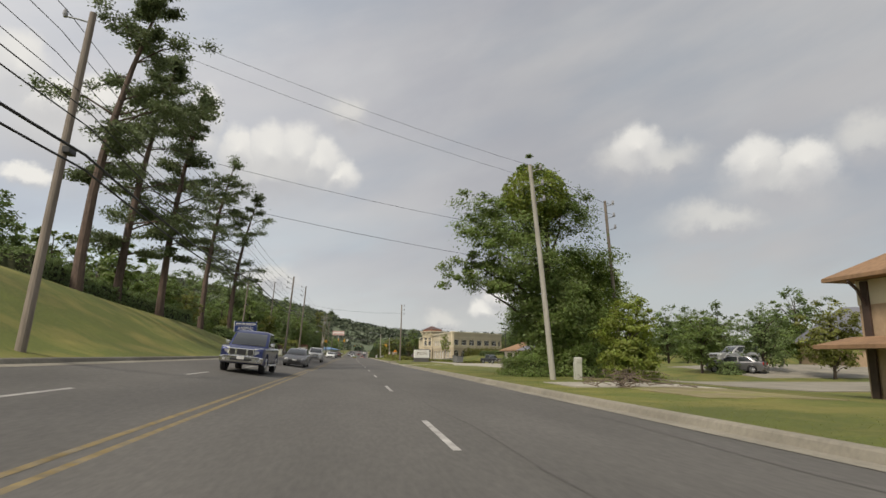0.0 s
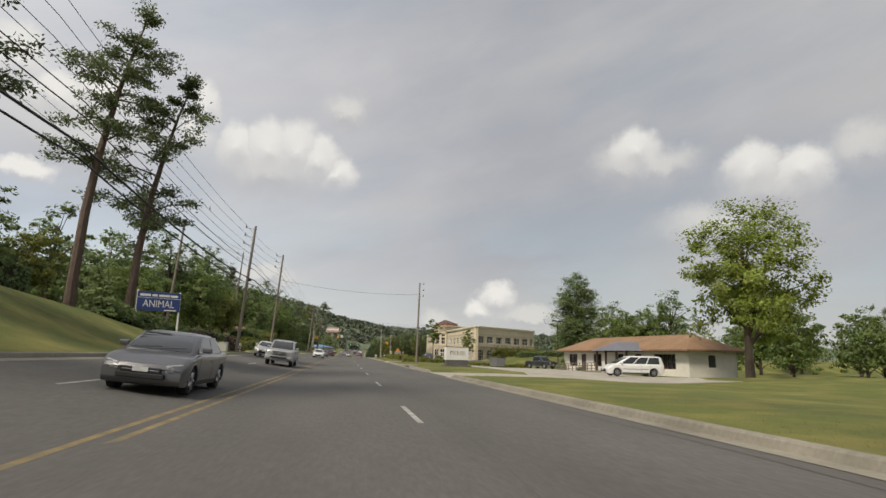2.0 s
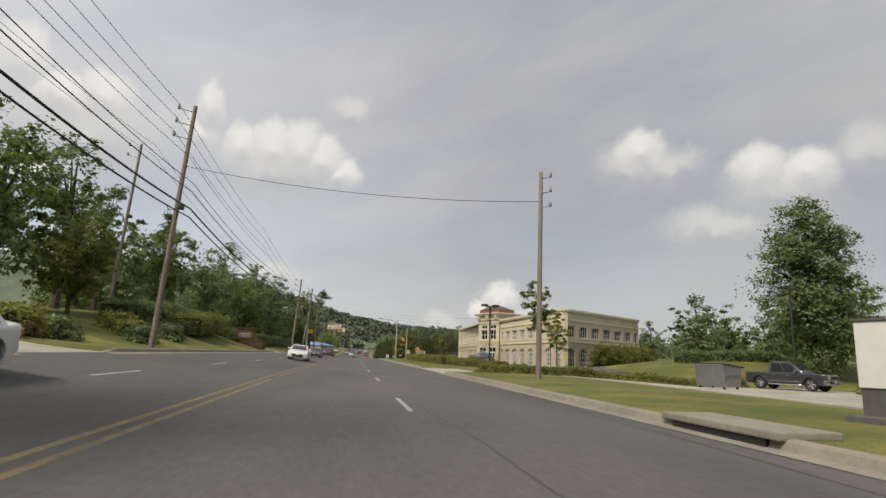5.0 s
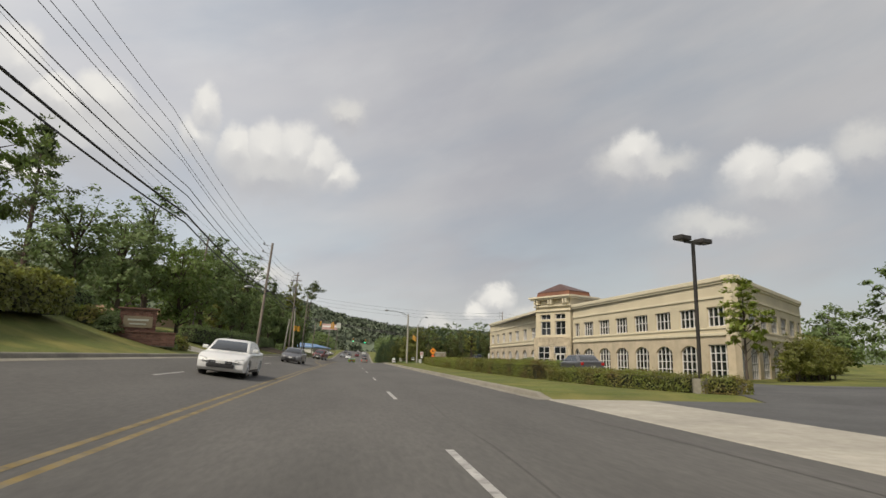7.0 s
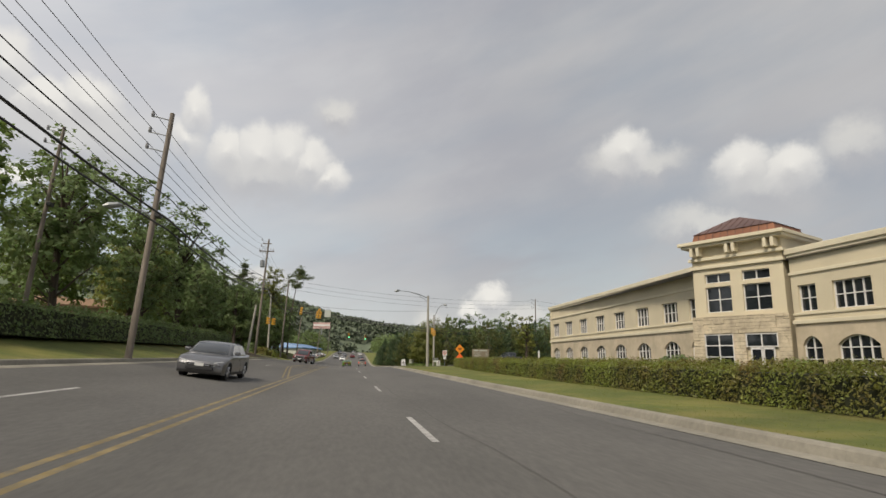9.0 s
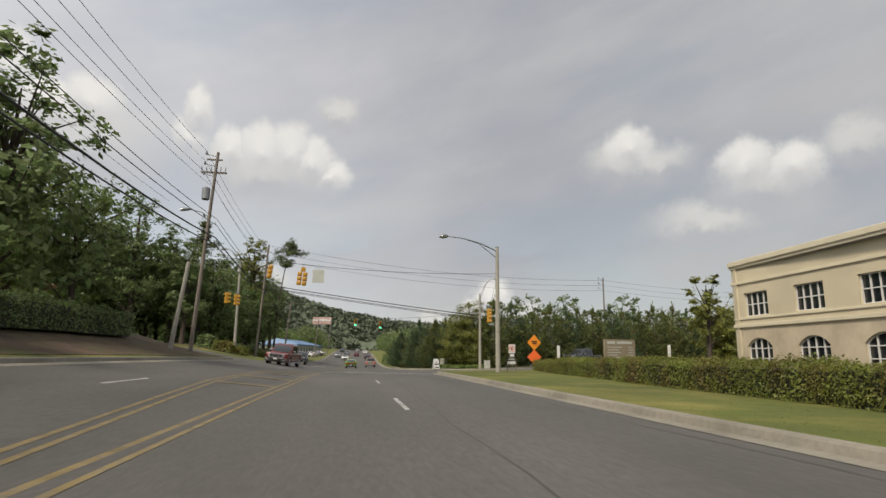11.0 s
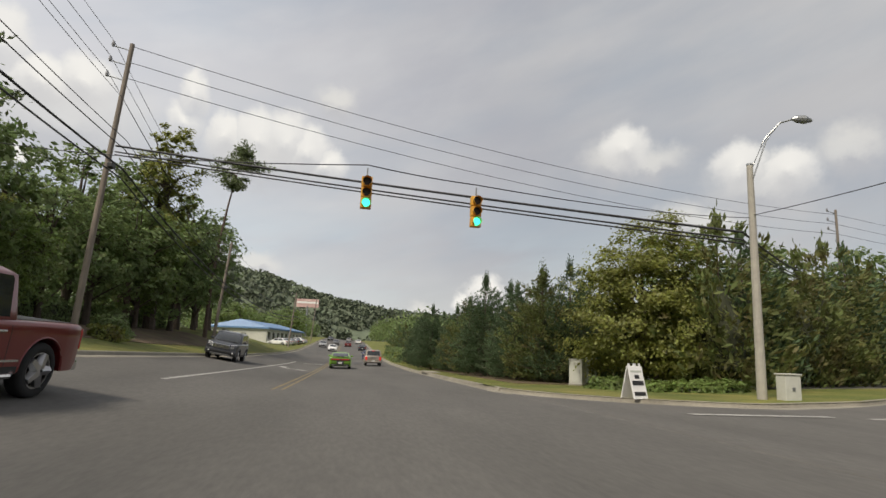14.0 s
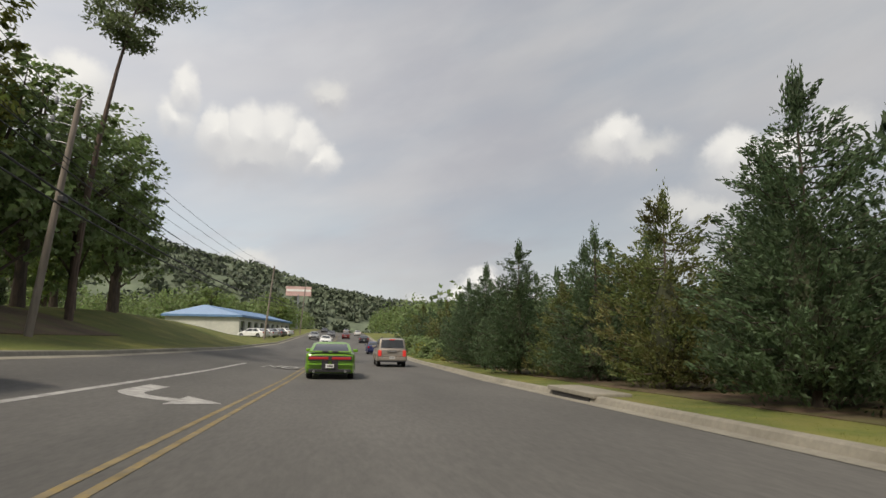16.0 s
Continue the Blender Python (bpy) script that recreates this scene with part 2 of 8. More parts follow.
MORTAR = material("grey brown mortar", (0.20, 0.17, 0.14), (0.14, 0.12, 0.10), 0.95, scale=8)
TAN_BRICK = material("tan brick", (0.42, 0.31, 0.20), (0.33, 0.24, 0.155), 0.9, scale=5, bump=0.004, bump_scale=20, stain=0.2)
GREY_METAL = material("grey metal roof", (0.22, 0.22, 0.25), (0.18, 0.18, 0.2), 0.5, metal=0.4, stain=0.15)
DARK_TRIM = material("dark brown trim", (0.07, 0.045, 0.035), rough=0.7)
WHITE_TRIM = material("white frame", (0.72, 0.70, 0.66), (0.64, 0.62, 0.58), 0.6, stain=0.08)
BARK = material("bark", (0.11, 0.085, 0.065), (0.055, 0.042, 0.034), 0.95, scale=8, bump=0.03, bump_scale=14, stretch=(1, 1, 0.25))
PINE_BARK = material("pine bark", (0.15, 0.105, 0.08), (0.075, 0.055, 0.045), 0.95, scale=7, bump=0.03, bump_scale=12, stretch=(1, 1, 0.25))
LEAF = material("mid green leaves", (0.195, 0.265, 0.066), (0.133, 0.18, 0.045), 0.55, scale=0.9, stain=0.25, island=0.35, thin=0.48)
LEAF_DARK = material("dark green leaves", (0.215, 0.285, 0.105), (0.148, 0.197, 0.073), 0.6, scale=0.9, stain=0.25, island=0.35, thin=0.5)
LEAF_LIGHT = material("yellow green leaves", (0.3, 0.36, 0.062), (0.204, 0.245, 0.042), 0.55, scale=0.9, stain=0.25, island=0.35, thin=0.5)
LEAF_OLIVE = material("olive leaves", (0.275, 0.29, 0.062), (0.17, 0.18, 0.045), 0.5, scale=0.9, stain=0.25, island=0.35, thin=0.48)
NEEDLE = material("pine needles", (0.165, 0.205, 0.088), (0.112, 0.139, 0.06), 0.65, scale=0.9, stain=0.25, island=0.35, thin=0.42)
CEDAR = material("cypress sprays", (0.105, 0.155, 0.070), (0.068, 0.103, 0.047), 0.7, scale=0.9, stain=0.25, island=0.35, thin=0.42)
CEDAR_LIGHT = material("cedar sprays", (0.165, 0.20, 0.058), (0.108, 0.132, 0.040), 0.7, scale=0.9, stain=0.25, island=0.35, thin=0.42, c=(0.17, 0.13, 0.05))
HEDGE = material("hedge leaves", (0.25, 0.285, 0.052), (0.17, 0.194, 0.035), 0.5, scale=1.4, stain=0.25, island=0.4, thin=0.45, c=(0.19, 0.12, 0.04))
RED_SHRUB = material("reddish shrub leaves", (0.11, 0.05, 0.04), (0.06, 0.04, 0.03), 0.6, scale=1.4, stain=0.3, island=0.4, thin=0.2)
# near-black tone for solid cores: the shade inside foliage, put into the colour
INNER_SHADE = material("inner foliage shade", (0.050, 0.055, 0.028), (0.032, 0.036, 0.019), 1.0, scale=4)
WOODS = material("wooded hill", (0.125, 0.150, 0.095), (0.090, 0.112, 0.072), 0.95, scale=0.25, stain=0.35, stain_scale=0.03, island=0.3)
POLE_WOOD = material("weathered pole wood", (0.27, 0.23, 0.19), (0.17, 0.145, 0.12), 0.9, scale=6, stain=0.3, stretch=(1, 1, 0.15))
POLE_PALE = material("bleached pole wood", (0.46, 0.44, 0.38), (0.32, 0.30, 0.26), 0.9, scale=6, stain=0.25, stretch=(1, 1, 0.15))
BRUSH = material("dead twigs", (0.20, 0.155, 0.115), (0.11, 0.085, 0.065), 0.95, scale=6)
POLE_CONCRETE = material("spun concrete pole", (0.38, 0.36, 0.30), (0.31, 0.29, 0.25), 0.8, scale=4, stain=0.15)
GALV = material("galvanised metal", (0.34, 0.35, 0.35), (0.26, 0.27, 0.27), 0.45, metal=0.8, scale=6, stain=0.15)
CABLE = material("black cable", (0.025, 0.025, 0.027), rough=0.6, stain=0)
BRONZE = material("dark bronze paint", (0.045, 0.04, 0.035), rough=0.5)
PORCELAIN = material("grey insulator", (0.28, 0.28, 0.29), rough=0.3)
RUBBER = material("tyre rubber", (0.022, 0.022, 0.023), rough=0.9, stain=0.1)
RIM = material("alloy rim", (0.52, 0.52, 0.53), rough=0.3, metal=0.9, stain=0.1)
GLASS_DARK = material("tinted car glass", (0.03, 0.034, 0.036), rough=0.04, stain=0, coat=0.3)
PANE = material("dark window glass", (0.018, 0.022, 0.026), rough=0.05, stain=0, coat=0.5)
PLASTIC = material("black plastic", (0.025, 0.025, 0.026), rough=0.55)
BUMPER_GREY = material("grey bumper", (0.20, 0.20, 0.195), rough=0.4, metal=0.5, stain=0.1)
CHROME = material("chrome", (0.7, 0.7, 0.7), rough=0.15, metal=1.0, stain=0.05)
LAMP_CLEAR = material("clear headlight", (0.62, 0.63, 0.62), rough=0.12, coat=0.5, stain=0.1)
LAMP_RED = material("red tail light", (0.42, 0.02, 0.02), rough=0.2, coat=0.5, stain=0)
LAMP_LIT = glow("lit brake light", (0.66, 0.035, 0.025), 0.24)
GREEN_LIT = glow("lit green signal", (0.05, 0.85, 0.45), 2.2)
HEAD_LIT = glow("lit headlight", (1.0, 0.86, 0.6), 1.5)
PLATE = material("white plate", (0.7, 0.7, 0.68), rough=0.5, stain=0.1)
SIGNAL_YELLOW = material("signal yellow", (0.62, 0.33, 0.03), (0.52, 0.27, 0.03), 0.5, stain=0.15)
SIGN_BACK = material("sign back", (0.50, 0.52, 0.46), (0.44, 0.46, 0.40), 0.5, stain=0.12)
ORANGE = material("orange sign", (0.95, 0.33, 0.02), (0.9, 0.30, 0.02), 0.5, stain=0.1)
ORANGE_RED = material("deep orange sign", (0.92, 0.17, 0.03), (0.86, 0.15, 0.03), 0.5, stain=0.1)
SIGN_WHITE = material("white sign", (0.78, 0.77, 0.74), (0.72, 0.71, 0.68), 0.6, stain=0.1)
SIGN_BLUE = material("blue sign", (0.03, 0.06, 0.22), (0.025, 0.05, 0.18), 0.5, stain=0.1)
SIGN_TAUPE = material("taupe sign", (0.27, 0.225, 0.15), (0.23, 0.19, 0.125), 0.7, stain=0.12)
SIGN_INK = material("black ink", (0.02, 0.02, 0.02), rough=0.6, stain=0)
GREY_BASE = material("grey stone base", (0.13, 0.125, 0.115), (0.09, 0.086, 0.08), 0.9, scale=5, stain=0.2)
BLUE_ROOF = material("blue metal roof", (0.13, 0.24, 0.42), (0.11, 0.20, 0.36), 0.5, stain=0.1)
BILLBOARD = material("pale red billboard", (0.60, 0.42, 0.38), (0.5, 0.3, 0.28), 0.6, scale=0.3, stain=0.1)
UTILITY = material("pale utility box", (0.52, 0.52, 0.46), (0.45, 0.45, 0.4), 0.6, stain=0.15)
WOOD_GREY = material("weathered timber", (0.24, 0.20, 0.16), (0.17, 0.14, 0.11), 0.9, scale=5, stain=0.2)


def paint(name, rgb, rough=0.3, metal=0.25):
    return material(name, rgb, tuple(v * 0.93 for v in rgb), rough, metal=metal, scale=2, stain=0.08, coat=0.6)


GREEN_PAINT = paint("bright green car paint", (0.16, 0.34, 0.02), 0.28, 0.1)
SILVER_PAINT = paint("silver car paint", (0.42, 0.42, 0.41), 0.32, 0.6)
CHAMPAGNE_PAINT = paint("champagne car paint", (0.34, 0.30, 0.25), 0.32, 0.5)
WHITE_PAINT = paint("white car paint", (0.72, 0.72, 0.70), 0.3, 0.0)
BLUE_PAINT = paint("dark blue car paint", (0.025, 0.035, 0.12), 0.3, 0.3)
GREY_PAINT = paint("grey car paint", (0.16, 0.16, 0.165), 0.32, 0.6)
DARK_PAINT = paint("charcoal car paint", (0.045, 0.048, 0.055), 0.3, 0.3)
RED_PAINT = paint("dark red car paint", (0.17, 0.022, 0.022), 0.3, 0.3)


# ---------------------------------------------------------------- mesh helpers
def mesh_of(name, bm, mat, smooth=False):
    bmesh.ops.recalc_face_normals(bm, faces=bm.faces)
    me = bpy.data.meshes.new(name)
    bm.to_mesh(me)
    bm.free()
    for m in mat if isinstance(mat, (list, tuple)) else (mat,):
        me.materials.append(m)
    if smooth:
        me.shade_smooth()
    return me


def part(name, bm, mat, parent=None, label="", at=None, smooth=False):
    ob = new(name, bm if isinstance(bm, bpy.types.Mesh) else mesh_of(name, bm, mat, smooth))
    ob.parent = parent
    if at is not None:
        ob.matrix_basis = at
    if label:
        ob["label"] = label
    return ob


def thing(name, label, category, at=None, group="", kind=""):
    ob = new(name)
    ob.empty_display_size = 0.3
    if at is not None:
        ob.matrix_basis = at
    return tagged(ob, label, category, group, kind)


def box(bm, x0, x1, y0, y1, z0, z1, bevel=0.0):
    r = bmesh.ops.create_cube(bm, size=1)
    for v in r["verts"]:
        v.co = ((x0 + x1) / 2 + v.co.x * (x1 - x0), (y0 + y1) / 2 + v.co.y * (y1 - y0), (z0 + z1) / 2 + v.co.z * (z1 - z0))
    if bevel:
        bmesh.ops.bevel(bm, geom=list({e for v in r["verts"] for e in v.link_edges}), offset=bevel, segments=2, profile=0.6, affect="EDGES", clamp_overlap=True)
    return bm


def boxed(*a, bevel=0.0):
    return box(bmesh.new(), *a, bevel=bevel)


def tube(bm, pts, radii, sides=8, caps=True):
    """A round bar through the points, with a radius at each."""
    pts = [Vector(p) for p in pts]
    if not hasattr(radii, "__len__"):
        radii = [radii] * len(pts)
    rings = []
    for i, p in enumerate(pts):
        t = (pts[min(i + 1, len(pts) - 1)] - pts[max(i - 1, 0)]).normalized()
        side = t.cross(Vector((0, 0, 1)) if abs(t.z) < 0.9 else Vector((1, 0, 0))).normalized()
        up = side.cross(t)
        rings.append([bm.verts.new(p + radii[i] * (math.cos(a) * side + math.sin(a) * up)) for a in [2 * math.pi * k / sides for k in range(sides)]])
    for a, b in zip(rings, rings[1:]):
        for k in range(sides):
            bm.faces.new((a[k], a[(k + 1) % sides], b[(k + 1) % sides], b[k]))
    if caps:
        bm.faces.new(rings[0][::-1])
        bm.faces.new(rings[-1])
    return bm


def tubed(pts, radii, sides=8):
    return tube(bmesh.new(), pts, radii, sides)


def prism(bm, outline, y0, y1):
    """An outline in x and z drawn out along y."""
    a = [bm.verts.new((x, y0, z)) for x, z in outline]
    b = [bm.verts.new((x, y1, z)) for x, z in outline]
    n = len(a)
    bm.faces.new(a)
    bm.faces.new(b[::-1])
    for i in range(n):
        bm.faces.new((a[i], b[i], b[(i + 1) % n], a[(i + 1) % n]))
    return bm


def quads_mesh(name, verts, mat, smooth=False):
    """A mesh of loose quads from an array (n, 4, 3)."""
    n = len(verts)
    me = bpy.data.meshes.new(name)
    me.vertices.add(n * 4)
    me.vertices.foreach_set("co", np.ascontiguousarray(verts, dtype=np.float32).ravel())
    me.loops.add(n * 4)
    me.loops.foreach_set("vertex_index", np.arange(n * 4, dtype=np.int32))
    me.polygons.add(n)
    me.polygons.foreach_set("loop_start", np.arange(0, n * 4, 4, dtype=np.int32))
    me.polygons.foreach_set("loop_total", np.full(n, 4, dtype=np.int32))
    me.update(calc_edges=True)
    me.materials.append(mat)
    return me


# ---------------------------------------------------------------- the lie of the land
PROFILE_Y = [-60, 0, 20, 40, 64, 88, 104, 128, 160, 192, 207, 222, 237, 252, 275, 300, 330, 380, 450, 600, 900]
PROFILE_Z = [0, 0, 0.04, 0.10, 0.13, 0.24, 0.32, 0.40, 0.50, 0.60, 0.62, 0.56, 0.38, 0.13, -0.2, -0.3, 0.0, 1.6, 4.0, 6.0, 4.0]
CENTRE_Y = [-60, 0, 40, 64, 96, 115, 144, 176, 192, 207, 222, 237, 252, 300, 380, 600, 900]
CENTRE_X = [0, 0, -0.06, -0.12, -0.33, -0.39, -0.30, -0.27, -0.22, -0.06, 0.24, 0.55, 0.89, 2.0, 3.9, 9.0, 16.0]
KERB_R, KERB_L = 5.85, -8.6
BANK_Y = [-60, 0, 20, 33, 47, 62, 75, 85, 95, 106, 125, 137, 150, 165, 178, 194, 220, 224, 238, 250, 262, 285, 300, 318, 332, 348, 380]
BANK_Z = [5.4, 5.4, 5.5, 5.5, 4.9, 4.5, 3.7, 2.7, 2.0, 2.2, 3.4, 4.0, 3.6, 2.9, 3.6, 3.4, 3.2, 2.6, 2.4, 2.9, 2.5, 3.0, 3.6, 3.2, 2.2, 1.2, 1.0]


def road_z(y):
    return float(np.interp(y, PROFILE_Y, PROFILE_Z))


def mid_x(y):
    return float(np.interp(y, CENTRE_Y, CENTRE_X))


def cross_fall(u):
    return 0.85 * (max(0.0, -2.4 - u) / 6.2) ** 1.25


# stretches of the kerb line that drives and side streets interrupt
GAPS_R = [(66.6, 74.4), (116.5, 129.0), (215.5, 245.2)]
GAPS_L = [(97.0, 103.0), (152.0, 160.0), (223.0, 238.0)]
U_LINES = sorted({-900, -400, -200, -120, -80, -60, -45, -36, -30, -26, -23, -20, -17.6, -16, -14.5, -13, -11.8, -10.6, -9.6, KERB_L - 0.16, KERB_L - 0.10, KERB_L - 0.05, KERB_L, -7, -5, -3, 0, 3, KERB_R, KERB_R + 0.05, KERB_R + 0.10, KERB_R + 0.16, 7.5, 9, 11,
                  13, 15, 18, 22, 24, 27, 31, 36, 42, 50, 62, 80, 120, 200, 400, 900})
Y_LINES = sorted({*range(-60, 345, 4), *[v + d for g in GAPS_R + GAPS_L for v in g for d in (-1.2, 0, 1.2)], 360, 380, 400, 450, 500, 600, 800, 1200, 2000, 3500})


def in_gap(y, gaps):
    return any(a - 1e-6 <= y <= b + 1e-6 for a, b in gaps)


def street_rise(x, y):
    """The side street on the right climbs gently away from the junction."""
    return 0.032 * min(60.0, max(0.0, x - 14.0)) * float(np.interp(y, [206, 215, 300, 340], [0, 1, 1, 0]))


def ground_z(x, y):
    u = x - mid_x(y)
    z = road_z(y)
    if u < KERB_L - 0.08 or (u < KERB_L + 0.01 and in_gap(y, GAPS_L)):
        d = KERB_L - u
        base = z + cross_fall(KERB_L) + (-0.015 if in_gap(y, GAPS_L) else 0.14)
        top = float(np.interp(y, BANK_Y, BANK_Z))
        rise = max(0.0, top - 0.99)
        if d < 9.4:
            s = d / 9.4
            return base + rise * (0.35 * s + 0.65 * s * s * (3 - 2 * s))
        return base + rise + min(d - 9.4, 60) * 0.03
    if u > KERB_R + 0.08 or (u > KERB_R - 0.01 and in_gap(y, GAPS_R)):
        e = z + (-0.015 if in_gap(y, GAPS_R) else 0.14) + street_rise(x, y)
        d = u - KERB_R
        dip = 0.55 * min(1, max(0, (d - 6) / 10)) * float(np.interp(y, [-20, 0, 45, 60, 100, 116, 126], [1, 1, 1, 0.9, 0.8, 1.0, 0.0]))
        lawn = 0.9 * min(1, max(0, (d - 12) / 20)) * float(np.interp(y, [40, 50, 70, 84], [0, 1, 1, 0]))
        mound = 1.35 * min(1, max(0, (d - 13) / 11)) * float(np.interp(y, [118, 127, 130, 137], [0, 1, 1, 0]))
        return e - dip + lawn + mound
    return z + cross_fall(u) - 0.12


def sheet(name, us, ys, lift, mat, zfun=None, skirt=0.0):
    """A strip of surface along the road: cross lines us by rows ys."""
    verts, faces = [], []
    for y in ys:
        for u in us:
            x = u + mid_x(y)
            edge = 0.2 if lift > 0.02 and u in (KERB_R, KERB_L) else 1.0
            verts.append((x, y, (zfun(u, y) if zfun else ground_z(x, y)) + lift * edge))
    w = len(us)
    for j in range(len(ys) - 1):
        for i in range(w - 1):
            faces.append((j * w + i, j * w + i + 1, (j + 1) * w + i + 1, (j + 1) * w + i))
    if skirt:
        h = len(ys)
        rim = [i for i in range(w)] + [j * w + w - 1 for j in range(1, h)] + [(h - 1) * w + i for i in range(w - 2, -1, -1)] + [j * w for j in range(h - 2, 0, -1)]
        base = len(verts)
        verts += [(verts[i][0], verts[i][1], verts[i][2] - skirt) for i in rim]
        for k in range(len(rim)):
            n = (k + 1) % len(rim)
            faces.append((rim[k], base + k, base + n, rim[n]))
    me = bpy.data.meshes.new(name)
    me.from_pydata(verts, [], faces)
    me.materials.append(mat)
    me.shade_smooth()
    if skirt:
        me.set_sharp_from_angle(angle=radians(40))
    return me


def between(lines, a, b):
    return sorted({a, b, *[v for v in lines if a < v < b]})


def setting(name, me, label, category):
    return tagged(new(name, me), label, category, kind="structure")


setting("ground", sheet("ground", U_LINES, Y_LINES, 0.0, GRASS), "mown green grass verges and banks beside the road", "ground")


def road_top(u, y):
    return road_z(y) + cross_fall(u)


ROAD_U = [KERB_L, -7.8, -7, -6, -5, -4, -3.2, -2.4, -1, 0.5, 2, 3.5, 5, KERB_R]
ROAD_Y = sorted({*range(-60, 460, 4), *range(460, 901, 20)})
setting("road", sheet("road", ROAD_U, ROAD_Y, 0.0, ASPHALT, road_top), "worn grey asphalt four-lane road", "road")


def on_road(u, y):
    return Vector((u + mid_x(y), y, road_top(u, y)))


# double yellow line, dashes, stop bars, turn lane
def yellow_u(y):
    return float(np.interp(y, [-60, 150, 205, 222], [-2.95, -2.9, -2.2, -2.1]))


def offset_strip(name, ufun, wide, ys, lift, mat, label):
    verts, faces = [], []
    for y in ys:
        for s in (-0.5, 0.5):
            u = ufun(y) + s * wide
            verts.append((u + mid_x(y), y, road_top(u, y) + lift))
    for j in range(len(ys) - 1):
        faces.append((2 * j, 2 * j + 1, 2 * j + 3, 2 * j + 2))
    me = bpy.data.meshes.new(name)
    me.from_pydata(verts, [], faces)
    me.materials.append(mat)
    return tagged(new(name, me), label, "road marking", kind="structure")


for lo, hi in ((-40, 219), (242, 420)):
    for s in (-0.15, 0.15):
        offset_strip("yellow_line", lambda y, s=s: yellow_u(y) + s, 0.11, [lo + (hi - lo) * i / 60 for i in range(61)], 0.006, YELLOW, "worn double yellow centre line on grey asphalt")
for k in range(-3, 19):
    y0 = 7.4 + 12.1 * k
    if y0 + 3.4 < 214:
        offset_strip("lane_dash", lambda y: 1.33, 0.11, [y0, y0 + 1.7, y0 + 3.4], 0.005, WHITE_LINE, "worn white lane dash on grey asphalt")
    if y0 < 200:
        offset_strip("lane_dash", lambda y: -5.85, 0.11, [y0 + 3, y0 + 4.7, y0 + 6.4], 0.006, WHITE_LINE, "worn white lane dash on grey asphalt")
offset_strip("turn_lane_line", lambda y: -5.1, 0.16, [240.5 + i * 4 for i in range(12)], 0.006, WHITE_LINE, "solid white turn lane line on asphalt")


# painted median before the junction: a second double line bows out, with bars between
def median_u(y):
    return float(np.interp(y, [176, 198, 211, 220], [yellow_u(176) - 0.3, -4.6, -4.6, -2.7]))


for s in (-0.13, 0.13):
    offset_strip("yellow_line", lambda y, s=s: median_u(y) + s, 0.10, [176 + i * 1.1 for i in range(41)], 0.006, YELLOW, "worn double yellow line round the painted median")


def bar_mark(name, corners, mat, label):
    """A flat painted patch from corners given as (offset, distance)."""
    me = bpy.data.meshes.new(name)
    me.from_pydata([tuple(on_road(u, y) + Vector((0, 0, 0.007))) for u, y in corners], [], [list(range(len(corners)))])
    me.materials.append(mat)
    return tagged(new(name, me), label, "road marking", kind="structure")


bar_mark("stop_line", [(-1.9, 220.4), (5.3, 215.7), (5.3, 216.35), (-1.9, 221.05)], WHITE_LINE, "white stop line across the lanes")



for y0 in (197.6, 203.2, 208.4, 213.2):
    bar_mark("median_bar", [(median_u(y0) + 0.2, y0), (yellow_u(y0) - 0.22, y0 + 0.25), (yellow_u(y0) - 0.22, y0 + 0.8), (median_u(y0) + 0.2, y0 + 0.55)], YELLOW, "worn yellow bar across the painted median")


def turn_arrow(u0, y0, label):
    pts = [(0.25, 0.0), (0.25, 1.5)] + [(0.25 - 0.75 * (1 - math.cos(a)), 1.5 + 0.75 * math.sin(a)) for a in [math.pi / 2 * k / 6 for k in range(1, 7)]]
    pts += [(-0.75, 2.25), (-0.75, 2.75), (-1.45, 2.0), (-0.75, 1.25), (-0.75, 1.8), (-0.5, 1.8)]
    pts += [(-0.5 + 0.4 * math.sin(a), 1.4 + 0.4 * math.cos(a)) for a in [math.pi / 2 * k / 5 for k in range(0, 6)]] + [(-0.1, 0.0)]
    bar_mark("turn_arrow", [(u0 - 1.3 * x, y0 - 1.3 * y) for x, y in pts], WHITE_LINE, label)


turn_arrow(-4.35, 267.6, "white turn arrow painted on the oncoming turn lane")



def text_mesh(name, body, size, mat, wide=1.0, thick=0.0, bold=0.0):
    cu = bpy.data.curves.new(name, "FONT")
    cu.body, cu.size, cu.extrude, cu.offset, cu.align_x, cu.align_y = body, size, thick, bold, "CENTER", "CENTER"
    ob = bpy.data.objects.new(name, cu)
    me = bpy.data.meshes.new_from_object(ob)
    bpy.data.objects.remove(ob)
    bpy.data.curves.remove(cu)
    me.transform(Matrix.Diagonal((wide, 1, 1, 1)))
    me.materials.clear()
    me.materials.append(mat)
    return me


word = new("lane_word", text_mesh("lane_word", "ONLY", 3.8, WHITE_LINE, 0.30, bold=0.05))
p0 = on_road(-3.9, 284.5)
word.matrix_basis = Matrix.Translation(p0 + Vector((0, 0, 0.012))) @ pose(0, 0, 0, -0.5, 3, 0) @ pose(0, 0, 0, 0, 0, 178)
tagged(word, "white lane word painted on the turn lane", "road marking", kind="structure")

# tar seams in the asphalt
for u in (1.9, 4.9):
    offset_strip("tar_seam", lambda y, u=u: u + 0.25 * math.sin(y * 0.09 + u) + 0.06 * math.sin(y * 0.8), 0.028, [i * 2.0 for i in range(0, 107)], 0.004, PATCH, "dark tar seam along the lane")


